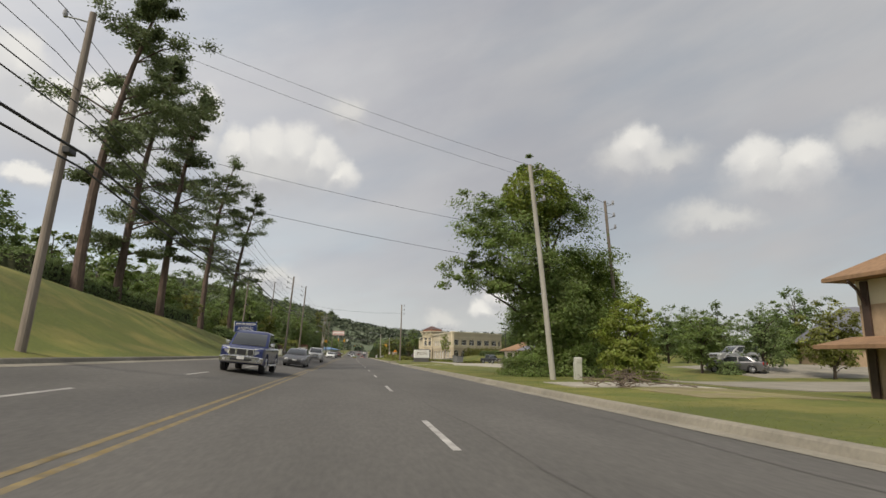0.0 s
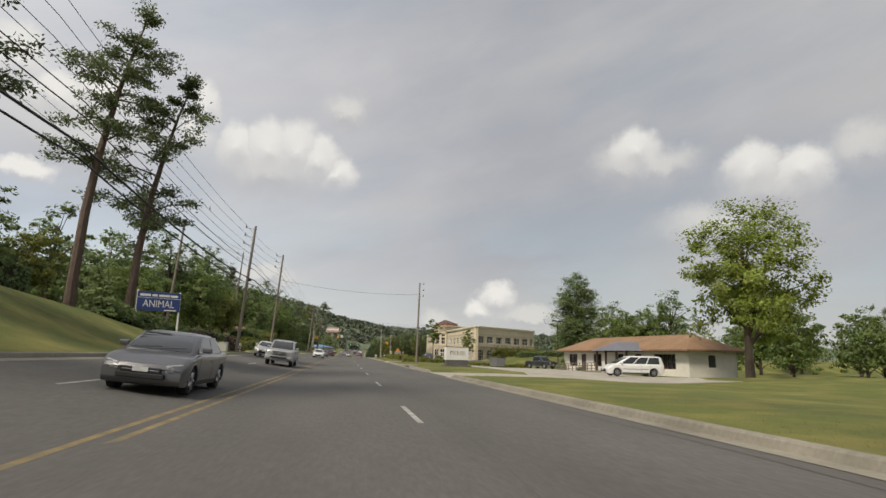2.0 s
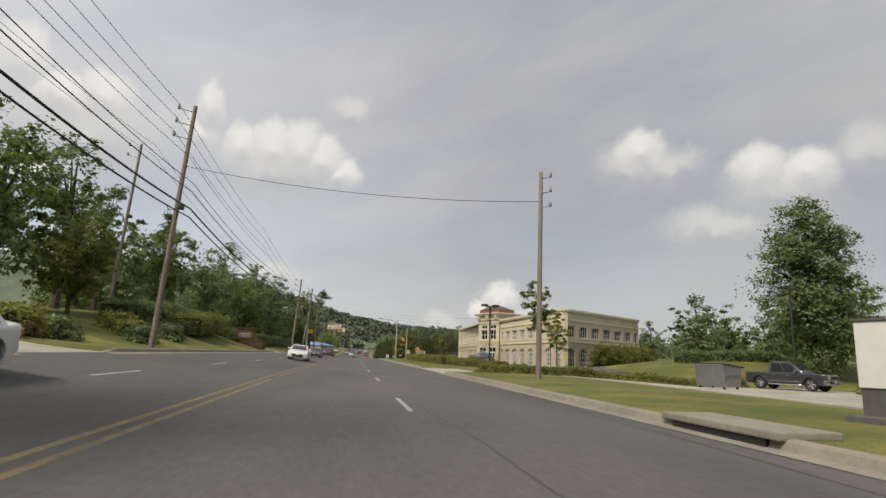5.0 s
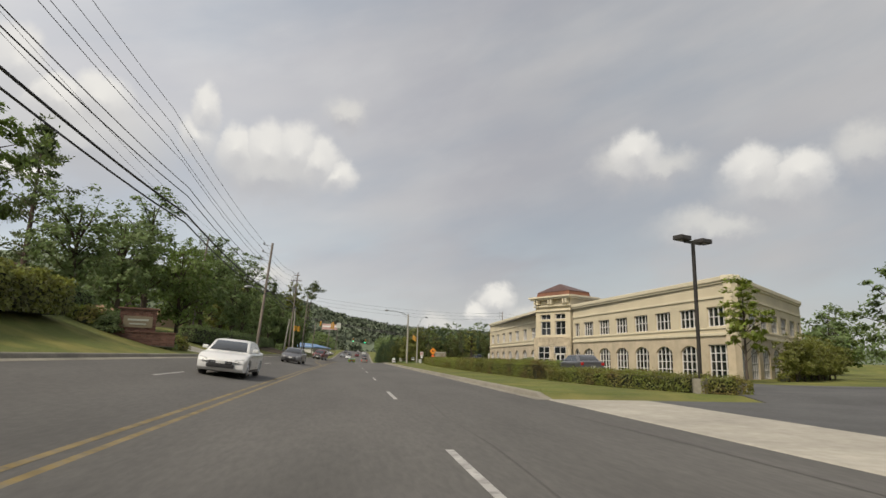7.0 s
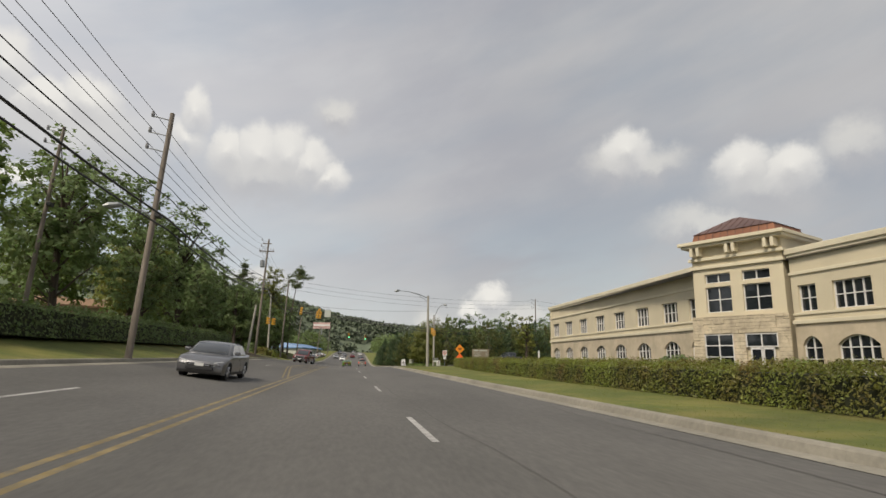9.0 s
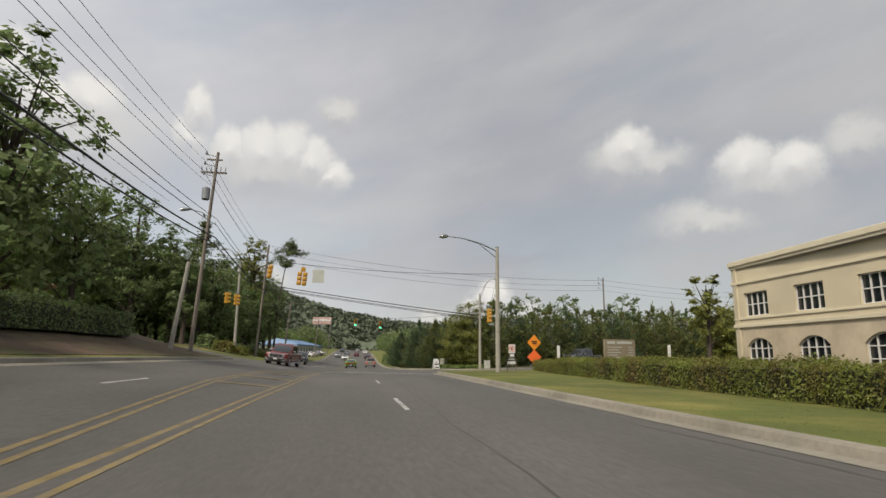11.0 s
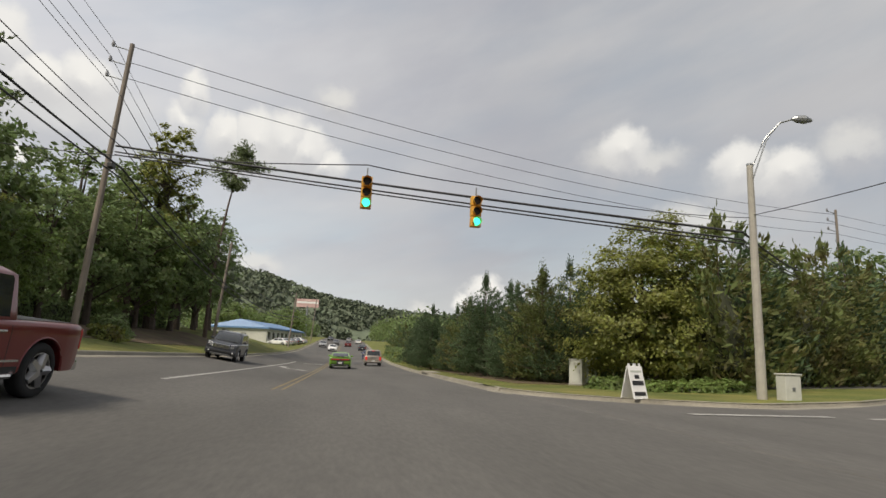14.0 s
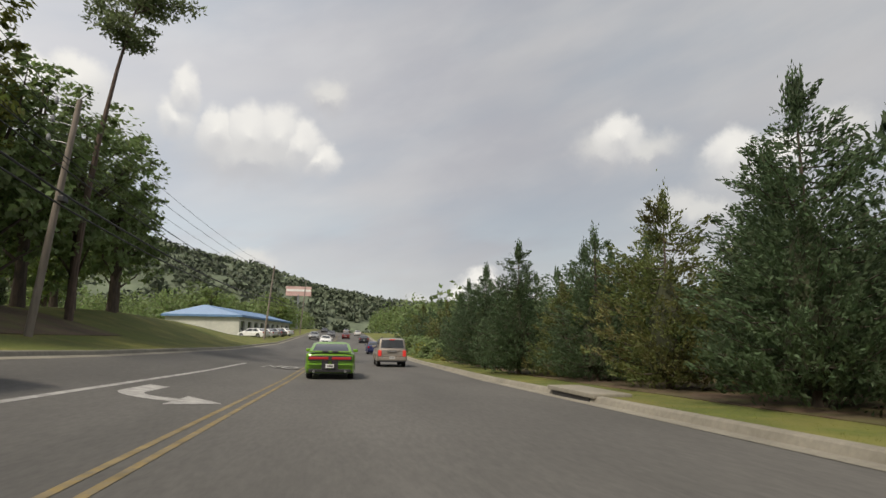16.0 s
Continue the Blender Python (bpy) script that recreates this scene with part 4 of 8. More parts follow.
def white_house():
    hz = -0.15
    house = thing("house", "low white brick house with brown hipped shingle roof", "house", pose(31.6, 84.6, hz, 0, 0, 98.4))
    # local x runs along the front (away from the viewer), local +y is the road side
    L, D, H = 23.6, 5.6, 2.55
    wall = bmesh.new()
    fr_bays = [(0, 1.5, 0), (1.5, 5.5, 3.3), (5.5, 7.0, 0), (7.0, 8.4, 1.0), (8.4, 10.2, 0), (10.2, 11.6, 1.1), (11.6, 14.6, 0), (14.6, 16.6, 1.7), (16.6, 18.0, 0), (18.0, 19.2, 0.9), (19.2, 20.0, 0), (20.0, 22.4, 2.0), (22.4, L, 0)]
    wall_bays(wall, fr_bays, [(0.75, 2.2, 0, H)], 0.25, H)
    bmesh.ops.transform(wall, matrix=Matrix.Scale(-1, 4, (0, 1, 0)), verts=wall.verts)
    bmesh.ops.remove_doubles(wall, verts=wall.verts, dist=0.001)
    part("front_wall", wall, WHITE_BRICK, house, "white painted brick front wall")
    sw = bmesh.new()
    wall_bays(sw, [(0, 2.2, 0), (2.2, 3.6, 0.9), (3.6, D - 0.25, 0)], [(1.0, 2.15, 0, H)], 0.25, H)
    bmesh.ops.remove_doubles(sw, verts=sw.verts, dist=0.001)
    part("side_wall", sw, WHITE_BRICK, house, "white painted brick side wall", at=pose(0, -D, 0, 0, 0, 90) @ pose(0, -0.25, 0))
    part("rear_wall", boxed(0, L, -D, -D + 0.25, 0, H), WHITE_BRICK, house)
    part("end_wall", boxed(L - 0.25, L, -D + 0.25, -0.25, 0, H), WHITE_BRICK, house)
    part("roof", hip_roof(bmesh.new(), 0, L, -D, 0, H + 0.1, 1.6, 0.75, 3.4), SHINGLE, house, "brown shingle hipped roof")
    part("fascia", boxed(-0.74, L + 0.74, 0.62, 0.742, H - 0.16, H - 0.05), DARK_TRIM, house)
    for a, b, w in fr_bays:
        if not w:
            continue
        x = (a + b) / 2
        sill = 0.75 if w > 1.05 else 0.05
        n = 5 if w > 3 else 2
        win = part("window", boxed(-w / 2, w / 2, -0.2, -0.17, 0.75, 2.2), PANE, house, "dark framed window", at=Matrix.Translation((x, 0, 0)))
        for i in range(n + 1):
            xx = -w / 2 + 0.03 + (w - 0.06) * i / n
            part("glazing_bar", boxed(xx - 0.03, xx + 0.03, -0.168, -0.08, 0.75, 2.2), DARK_TRIM, win)
        for z in (0.78, 1.45, 2.17):
            part("glazing_bar", boxed(-w / 2 + 0.06, w / 2 - 0.06, -0.166, -0.09, z - 0.03, z + 0.03), DARK_TRIM, win)
        if w <= 1.05:
            part("door", boxed(x - 0.5, x + 0.5, 0.01, 0.05, 0.05, 2.15, bevel=0.01), DARK_TRIM, house, "dark entrance door")
    for yy in (-D + 2.9,):
        win = part("window", boxed(0.10, 0.17, yy - 0.45, yy + 0.45, 1.0, 1.05), DARK_TRIM, house, "dark framed window")
        part("pane", boxed(0.12, 0.14, yy - 0.45, yy + 0.45, 1.0, 2.15), PANE, win)
    # porch with grey gabled roof
    pr = bmesh.new()
    px = 9.2
    a = [pr.verts.new(p) for p in ((px - 3.4, 2.7, 2.5), (px + 3.4, 2.7, 2.5), (px + 3.4, -2.2, 2.5), (px - 3.4, -2.2, 2.5), (px, 1.6, 3.5), (px, -2.2, 3.5))]
    pr.faces.new((a[0], a[1], a[4]))
    pr.faces.new((a[1], a[2], a[5], a[4]))
    pr.faces.new((a[3], a[0], a[4], a[5]))
    pr.faces.new((a[0], a[3], a[2], a[1]))
    part("porch_roof", pr, GREY_METAL, house, "grey metal gabled porch roof")
    part("porch_floor", boxed(px - 3.0, px + 3.0, 0.01, 2.5, 0, 0.35), CONCRETE, house, "raised concrete porch floor")
    for x in (px - 2.8, px - 1.0, px + 1.0, px + 2.8):
        part("porch_post", boxed(x - 0.09, x + 0.09, 2.25, 2.43, 0.35, 2.5, bevel=0.01), DARK_TRIM, house)
    rail = bmesh.new()
    for z in (0.55, 0.9, 1.2):
        tube(rail, [(px + 3.0, 2.4, z), (px + 11.5, 2.4, z - 0.25)], 0.04, 5)
    for i in range(11):
        x = px + 3.0 + 8.5 * i / 10
        box(rail, x - 0.04, x + 0.04, 2.36, 2.44, 0, 1.2 - 0.25 * i / 10)
    part("ramp_rail", rail, WOOD_GREY, house, "weathered timber ramp rail")
    part("ramp", prism(bmesh.new(), [(px + 3.0, 0), (px + 11.5, 0), (px + 11.5, 0.05), (px + 3.0, 0.35)], 1.2, 2.5), CONCRETE, house)
    for x in (5.2, 16.5):
        part("roof_vent", tubed([(x, -2.6, H + 1.2), (x, -2.6, H + 1.9)], 0.09, 8), GALV, house)


white_house()


# ---------------------------------------------------------------- stone and stucco building at the first car park
def corner_building():
    b = thing("building", "tan brick and stucco building with brown hipped roof", "building", pose(18.5, 19.0, -0.4, 0, 0, 0))
    part("lower_wall", boxed(0, 16, -14, 0, 0, 2.3), TAN_BRICK, b, "tan brick lower wall")
    part("upper_wall", boxed(-0.02, 16.02, -14.02, 0.02, 2.3, 3.55), TAN_BRICK, b)
    part("stucco_band", boxed(-0.05, 16.05, -14.05, 0.05, 3.55, 4.45), STUCCO, b, "cream stucco band")
    part("roof", hip_roof(bmesh.new(), 0, 16, -14, 0, 4.6, 3.9, 0.8, 6.5), SHINGLE, b, "brown shingle hipped roof")
    part("canopy", hip_roof(bmesh.new(), -0.9, 0.4, -13, 0.8, 2.1, 0.3, 0.3, 0.8), SHINGLE, b, "brown canopy roof")
    for y in (-0.35, -6, -12):
        part("corner_post", boxed(-0.14, -0.06, y - 0.15, y + 0.15, 0, 4.4), DARK_TRIM, b)
        part("brace", tubed([(-0.1, y, 3.5), (-0.4, y, 4.1), (-0.75, y, 4.4)], 0.06, 6), DARK_TRIM, b)


corner_building()


def brown_hall():
    b = thing("building", "brown hall with large grey roof beyond the car park", "building", pose(47, 50, -0.2, 0, 0, -20))
    part("wall", boxed(0, 22, 0, 12, 0, 3.2), TAN_BRICK, b, "tan brick wall")
    part("roof", hip_roof(bmesh.new(), 0, 22, 0, 12, 3.3, 3.6, 0.8, 3.0), GREY_METAL, b, "grey brown roof")
    part("garage_door", boxed(3, 7, -0.06, -0.01, 0, 2.6, bevel=0.01), DARK_TRIM, b, "dark garage door")


brown_hall()


def low_hall(name, label, x, y, rot, L, D, H, wall_mat, roof_mat, bays):
    z = ground_z(x, y)
    b = thing("building", label, "building", pose(x, y, z, 0, 0, rot))
    w = bmesh.new()
    step = L / bays
    wall_bays(w, [(i * step, (i + 1) * step, step * 0.55) for i in range(bays)], [(0.9, 2.4, 0, H)], 0.3, H)
    part("front_wall", w, wall_mat, b)
    part("shell", boxed(0, L, 0.3, D, 0, H), wall_mat, b)
    pm = mesh_of("pane", boxed(-step * 0.275, step * 0.275, 0.2, 0.24, 0.9, 2.4), PANE)
    for i in range(bays):
        part("window", pm, None, b, at=Matrix.Translation(((i + 0.5) * step, 0, 0)))
    r = bmesh.new()
    prism(r, [(-0.5, H), (L + 0.5, H), (L + 0.5, H + 0.2), (-0.5, H + 0.2)], -0.6, D + 0.5)
    part("eaves", r, roof_mat, b)
    part("roof", hip_roof(bmesh.new(), 0, L, 0, D, H + 0.35, 1.6, 0.5, 1.0), roof_mat, b)
    return b


low_hall("building", "long pale building with blue metal roof by the road", -13.8, 351, 80, 32, 12, 3.0, UTILITY, BLUE_ROOF, 9)
low_hall("building", "pale low shop far along the road", 33, 352, 84, 18, 12, 3.0, STUCCO, GREY_METAL, 5)
low_hall("building", "brown brick building behind the bank trees", -46, 232, 40, 20, 12, 5.0, TAN_BRICK, SHINGLE, 5)
low_hall("building", "dark roofed house on top of the bank", -30, 14, 80, 14, 9, 3.4, DARK_TRIM, GREY_METAL, 3)
low_hall("building", "pale house with grey roof beyond the cypress row", 27, 312, 88, 14, 10, 3.0, STUCCO, GREY_METAL, 3)


# ---------------------------------------------------------------- vehicles
def wheel_meshes(r, w):
    t = bmesh.new()
    prof = [(r * 0.66, -w / 2), (r * 0.9, -w / 2), (r * 0.98, -w * 0.4), (r, -w * 0.25), (r, w * 0.25), (r * 0.98, w * 0.4), (r * 0.9, w / 2), (r * 0.66, w / 2)]
    n = 22
    rings = [[t.verts.new((q * math.cos(2 * math.pi * k / n), y, q * math.sin(2 * math.pi * k / n))) for q, y in prof] for k in range(n)]
    for k in range(n):
        a, b = rings[k], rings[(k + 1) % n]
        for i in range(len(prof)):
            j = (i + 1) % len(prof)
            t.faces.new((a[i], a[j], b[j], b[i]))
    rm = bmesh.new()
    for k in range(5):
        a = 2 * math.pi * k / 5
        tube(rm, [(0.03 * math.cos(a), -w * 0.38, 0.03 * math.sin(a)), (r * 0.62 * math.cos(a), -w * 0.42, r * 0.62 * math.sin(a))], [0.07 * r / 0.33, 0.05 * r / 0.33], 5)
    ring = [(r * 0.60, -w * 0.45), (r * 0.67, -w * 0.45), (r * 0.67, w * 0.3), (r * 0.60, w * 0.3)]
    rr = [[rm.verts.new((q * math.cos(2 * math.pi * k / n), y, q * math.sin(2 * math.pi * k / n))) for q, y in ring] for k in range(n)]
    for k in range(n):
        a, b = rr[k], rr[(k + 1) % n]
        for i in range(4):
            j = (i + 1) % 4
            rm.faces.new((a[i], a[j], b[j], b[i]))
    tube(rm, [(0, -w * 0.46, 0), (0, -w * 0.2, 0)], 0.06, 8)
    hub = bmesh.new()
    tube(hub, [(0, -w * 0.1, 0), (0, w * 0.1, 0)], r * 0.6, 16)
    return mesh_of("tyre", t, RUBBER, True), mesh_of("rim", rm, RIM), mesh_of("brake_disc", hub, PLASTIC)


WHEELS = {}


def arch(cx, r, z0, n=9):
    return [(cx + r * math.cos(a), max(z0, 0.33 + r * math.sin(a))) for a in [math.pi * (1 - k / n) for k in range(n + 1)]]


def smooth_by(me, deg):
    me.shade_smooth()
    me.set_sharp_from_angle(angle=radians(deg))
    return me


def car(name, label, category, mat, at, L, W, H, belt, hood, deck, cab, ground=0.22, wheel=0.33, base=None, nose=0.62, bed=None, lit=False, head=False, stripes=False, group="", tail=0.85, bold=False):
    """Local x points forward, y to the left, z up; x = 0 is the rear. cab: (rear base, rear top, front top, front base) along x."""
    c = thing(name, label, category, at, group)
    w0, w1 = base or (L * 0.195, L * 0.815)
    hw = W / 2
    ra = wheel * 1.17

    # top and bottom lines seen from the side
    rear = [(0.0, tail - 0.05), (0.05, tail + 0.03), (0.14, belt if bed else deck)]
    if bed:
        rear += [(cab[0] - 0.03, belt), (cab[0] + 0.2, belt)]
    else:
        rear += [(max(0.2, cab[0] - 0.1), deck), (cab[0] + 0.25, belt + 0.01)]
    front = [(cab[3] - 0.25, belt), (cab[3] + 0.1, hood), (cab[3] + (L - cab[3]) * 0.55, hood - (hood - nose) * 0.22), (L - 0.28, nose + 0.12), (L - 0.07, nose + 0.03), (L, nose - 0.07)]
    line = rear + front
    xs = {0.0, 0.02, 0.05, 0.09, 0.14, 0.2, L, L - 0.02, L - 0.05, L - 0.09, L - 0.16, L - 0.28}
    xs |= {L * k / 22 for k in range(1, 22)}
    for wx in (w0, w1):
        xs = {x for x in xs if abs(x - wx) > ra + 0.02}
        xs |= {wx + ra * math.cos(math.pi * k / 14) for k in range(15)} | {wx - ra - 0.015, wx + ra + 0.015}
    xs |= {x for x, _ in line if all(abs(x - wx) > ra + 0.02 for wx in (w0, w1))}
    xs = sorted(xs)
    xs = [x for i, x in enumerate(xs) if i == 0 or x - xs[i - 1] > 0.004]

    def top_z(x):
        z = float(np.interp(x, [p[0] for p in line], [p[1] for p in line]))
        lo, hi = (float(np.interp(x + d, [p[0] for p in line], [p[1] for p in line])) for d in (-0.10, 0.10))
        return z if x < 0.16 or x > L - 0.12 else (lo + 2 * z + hi) / 4

    def low_z(x):
        z = ground + 0.22 * max(0.0, 1 - x / 0.14) ** 2 + 0.12 * max(0.0, 1 - (L - x) / 0.14) ** 2
        for wx in (w0, w1):
            if abs(x - wx) <= ra + 1e-6:
                z = max(z, wheel + math.sqrt(max(0.0, ra * ra - (x - wx) ** 2)))
        return z

    def flank_y(z, x=None):
        k = 1.0
        if x is not None:
            e = max(0.0, abs(x - L / 2) / (L / 2) - 0.80) / 0.2
            k -= 0.085 * e * e
        crease = belt - 0.20
        lowp = 0.055 * max(0.0, (0.62 - z) / 0.5) ** 2
        upp = 0.20 * max(0.0, z - crease) ** 1.5
        return hw * k * (1 - lowp - upp)

    def bow(x, y):
        """Ends curve back toward the corners."""
        q = (y / hw) ** 2
        return x - 0.13 * q * max(0.0, (x - L * 0.80) / (L * 0.2)) + 0.07 * q * max(0.0, (L * 0.15 - x) / (L * 0.15))

    body = bmesh.new()
    rings = []
    for x in xs:
        zl, zt = low_z(x), top_z(x)
        zs = max(zl + 0.02, zt - 0.07)
        half = [(flank_y(zl + (zs - zl) * f, x), zl + (zs - zl) * f) for f in (0.0, 0.15, 0.4, 0.65, 0.85, 1.0)]
        yw = half[-1][0]
        half += [(yw - 0.018, zt - 0.03), (yw - 0.06, zt - 0.006), (yw - 0.16, zt), (yw * 0.45, zt + (0.0 if bed else 0.012))]
        pts = half + [(-y, z) for y, z in half[::-1]]
        rings.append([body.verts.new((bow(x, y), y, z)) for y, z in pts])
    n = len(rings[0])
    for a, b in zip(rings, rings[1:]):
        for i in range(n):
            body.faces.new((a[i], a[(i + 1) % n], b[(i + 1) % n], b[i]))
    caps = [body.faces.new(rings[0]), body.faces.new(rings[-1][::-1])]
    bmesh.ops.triangulate(body, faces=caps)
    part("body", smooth_by(mesh_of("body", body, mat), 38), None, c)
    # cabin
    bw, tw = flank_y(belt) - 0.07, hw * (0.72 if H < 1.55 else 0.79)
    cabm = bmesh.new()
    lo_z = belt - 0.10
    rows = [(lo_z, cab[0], cab[3], bw), (belt, cab[0] + 0.02, cab[3] - 0.04, bw), (belt + (H - belt) * 0.86, cab[1] - 0.06, cab[2] + 0.10, tw * 1.05), (H - 0.075, cab[1] + 0.02, cab[2] + 0.03, tw * 1.005), (H - 0.025, cab[1] + 0.14, cab[2] - 0.10, tw * 0.90), (H, cab[1] + 0.4, cab[2] - 0.35, tw * 0.60)]
    crings = []
    for z, xr, xf, yw in rows:
        q = 0.10
        crings.append([cabm.verts.new(p) for p in ((xr, -yw + q, z), (xr + 0.03, -yw + 0.03, z), (xr + q, -yw, z), (xf - q, -yw, z), (xf - 0.03, -yw + 0.03, z), (xf, -yw + q, z), (xf + 0.05, 0, z), (xf, yw - q, z), (xf - 0.03, yw - 0.03, z), (xf - q, yw, z), (xr + q, yw, z), (xr + 0.03, yw - 0.03, z), (xr, yw - q, z), (xr - 0.03, 0, z))])
    m = len(crings[0])
    for a, b in zip(crings, crings[1:]):
        for i in range(m):
            cabm.faces.new((a[i], a[(i + 1) % m], b[(i + 1) % m], b[i]))
    cabm.faces.new(crings[-1])
    part("cabin", smooth_by(mesh_of("cabin", cabm, mat), 44), None, c)

    def ring_point(f, k):
        """On the cabin side at height f (0 belt, 1 under the roof) and along k (0 rear, 1 front); y of the flank."""
        a, b = rows[1], rows[2]
        z = a[0] + (b[0] - a[0]) * f
        xr, xf, yw = (a[j] + (b[j] - a[j]) * f for j in (1, 2, 3))
        return xr + (xf - xr) * k, yw, z

    def pane_mesh(pts, inward):
        pm = bmesh.new()
        q = [pm.verts.new(v) for v in pts]
        r = [pm.verts.new(Vector(v) + Vector(inward)) for v in pts]
        pm.faces.new(q)
        pm.faces.new(r[::-1])
        for i in range(len(q)):
            pm.faces.new((q[i], r[i], r[(i + 1) % len(q)], q[(i + 1) % len(q)]))
        return pm

    def side_pane(k0, k1, sgn):
        pts = []
        for f, k in ((0.06, k0), (0.06, k1), (0.90, k1), (0.97, k1 - 0.02), (0.97, k0 + 0.02), (0.90, k0)):
            x, yw, z = ring_point(f, k)
            pts.append((x, sgn * (yw + 0.006), z))
        part("side_window", pane_mesh(pts, (0, -sgn * 0.02, 0)), GLASS_DARK, c)

    cuts = [(0.09, 0.36), (0.385, 0.645), (0.67, 0.93)] if H > 1.55 and not bed else [(0.10, 0.46), (0.49, 0.91)]
    for sgn in (-1, 1):
        for k0, k1 in cuts:
            side_pane(k0, k1, sgn)

    def end_pane(front):
        pm = bmesh.new()
        d = 1 if front else -1
        rws = []
        for f in (0.06, 0.95):
            x, yw, z = ring_point(f, 1.0 if front else 0.0)
            e = yw - 0.115
            rws.append([(x + d * (0.014 + (0.05 if front else 0.03) * (1 - (s / 1.0) ** 2) * 0.9), s * e, z) for s in (-1, -0.5, 0, 0.5, 1)])
        q = [[pm.verts.new(v) for v in r] for r in rws]
        w = [[pm.verts.new((v[0] - d * 0.03, v[1], v[2])) for v in r] for r in rws]
        for i in range(4):
            pm.faces.new((q[0][i], q[0][i + 1], q[1][i + 1], q[1][i]))
            pm.faces.new((w[0][i], w[0][i + 1], w[1][i + 1], w[1][i]))
            for g in (0, 1):
                pm.faces.new((q[g][i], q[g][i + 1], w[g][i + 1], w[g][i]))
        for i in (0, 4):
            pm.faces.new((q[0][i], q[1][i], w[1][i], w[0][i]))
        part("windscreen" if front else "rear_window", smooth_by(mesh_of("pane", pm, GLASS_DARK), 40), None, c)

    end_pane(True)
    end_pane(False)
    if not bed:
        part("wiper", tubed([(-0.02 + cab[0], 0.05, belt + 0.07), (cab[0] + 0.02, 0.42, belt + 0.12)], 0.010, 5), PLASTIC, c)
    for sy in (-0.25, 0.30):
        part("wiper", tubed([(cab[3] + 0.045, sy - 0.3, belt + 0.045), (cab[3] - 0.01, sy + 0.3, belt + 0.10)], 0.010, 5), PLASTIC, c)
    key = (round(wheel, 3), 0.23 if H < 1.8 else 0.26)
    if key not in WHEELS:
        WHEELS[key] = wheel_meshes(*key)
    ty, rm, hb = WHEELS[key]
    for x in (w0, w1):
        for sgn in (-1, 1):
            wh = part("tyre", ty, None, c, at=Matrix.Translation((x, sgn * (hw - 0.145), wheel)) @ pose(0, 0, 0, 0, 0, 0 if sgn < 0 else 180))
            part("rim", rm, None, wh)
            part("brake_disc", hb, None, wh)
    part("underside", boxed(0.25, L - 0.3, -hw + 0.30, hw - 0.30, ground - 0.02, ground + 0.14), PLASTIC, c)

    def strip(nm, x0, x1, z0, z1, sgn, m_, proud=0.004, text=""):
        """A thin piece laid on the flank, following its curve."""
        sm = bmesh.new()
        zz = [z0 + (z1 - z0) * k / 6 for k in range(7)]
        a = [sm.verts.new((bow(x0, hw), sgn * (flank_y(z, x0) + proud), z)) for z in zz]
        b = [sm.verts.new((bow(x1, hw), sgn * (flank_y(z, x1) + proud), z)) for z in zz]
        a2 = [sm.verts.new((v.co.x, v.co.y - sgn * (proud + 0.01), v.co.z)) for v in a]
        b2 = [sm.verts.new((v.co.x, v.co.y - sgn * (proud + 0.01), v.co.z)) for v in b]
        for k in range(6):
            sm.faces.new((a[k], b[k], b[k + 1], a[k + 1]))
            sm.faces.new((a[k], a[k + 1], a2[k + 1], a2[k]))
            sm.faces.new((b[k], b[k + 1], b2[k + 1], b2[k]))
        for k in (0, 6):
            sm.faces.new((a[k], b[k], b2[k], a2[k]))
        part(nm, sm, m_, c, text)

    red = LAMP_LIT if lit else LAMP_RED
    if stripes:
        part("tail_panel", boxed(-0.020, 0.05, -hw * 0.87, hw * 0.87, tail - 0.235, tail - 0.055, bevel=0.02), PLASTIC, c, "black tail panel")
        for sgn in (-1, 1):
            part("tail_light", boxed(-0.030, 0.06, *sorted((sgn * hw * 0.06, sgn * hw * 0.84)), tail - 0.195, tail - 0.085, bevel=0.03), red, c, "wide red tail light")
        for sy in (-0.19, 0.19):
            part("stripe", boxed(-0.034, 0.10, sy - 0.125, sy + 0.125, 0.40, tail - 0.24, bevel=0.008), PLASTIC, c, "broad black stripe")
            part("stripe", boxed(-0.006, 0.23, sy - 0.125, sy + 0.125, deck + 0.012, deck + 0.083, bevel=0.02), PLASTIC, c, "black spoiler stripe")
            part("stripe", boxed(0.22, cab[0] - 0.02, sy - 0.125, sy + 0.125, deck + 0.012, deck + 0.018), PLASTIC, c, "black deck stripe")
            part("stripe", boxed(cab[1] + 0.38, cab[2] - 0.34, sy - 0.13, sy + 0.13, H - 0.002, H + 0.006), PLASTIC, c, "black roof stripe")
        part("spoiler", boxed(0.0, 0.22, -hw * 0.84, hw * 0.84, deck + 0.02, deck + 0.075, bevel=0.025), mat, c)
        part("bumper_crease", boxed(-0.03, 0.10, -hw * 0.86, -hw * 0.25, 0.56, 0.60, bevel=0.012), mat, c)
        part("bumper_crease", boxed(-0.03, 0.10, hw * 0.25, hw * 0.86, 0.56, 0.60, bevel=0.012), mat, c)
        part("rear_valance", boxed(-0.025, 0.12, -hw * 0.84, hw * 0.84, ground + 0.04, 0.41, bevel=0.03), PLASTIC, c, "black rear valance")
        for sy in (-0.6, 0.6):
            part("exhaust", tubed([(-0.06, sy, 0.32), (0.2, sy, 0.32)], 0.05, 10), CHROME, c)
    else:
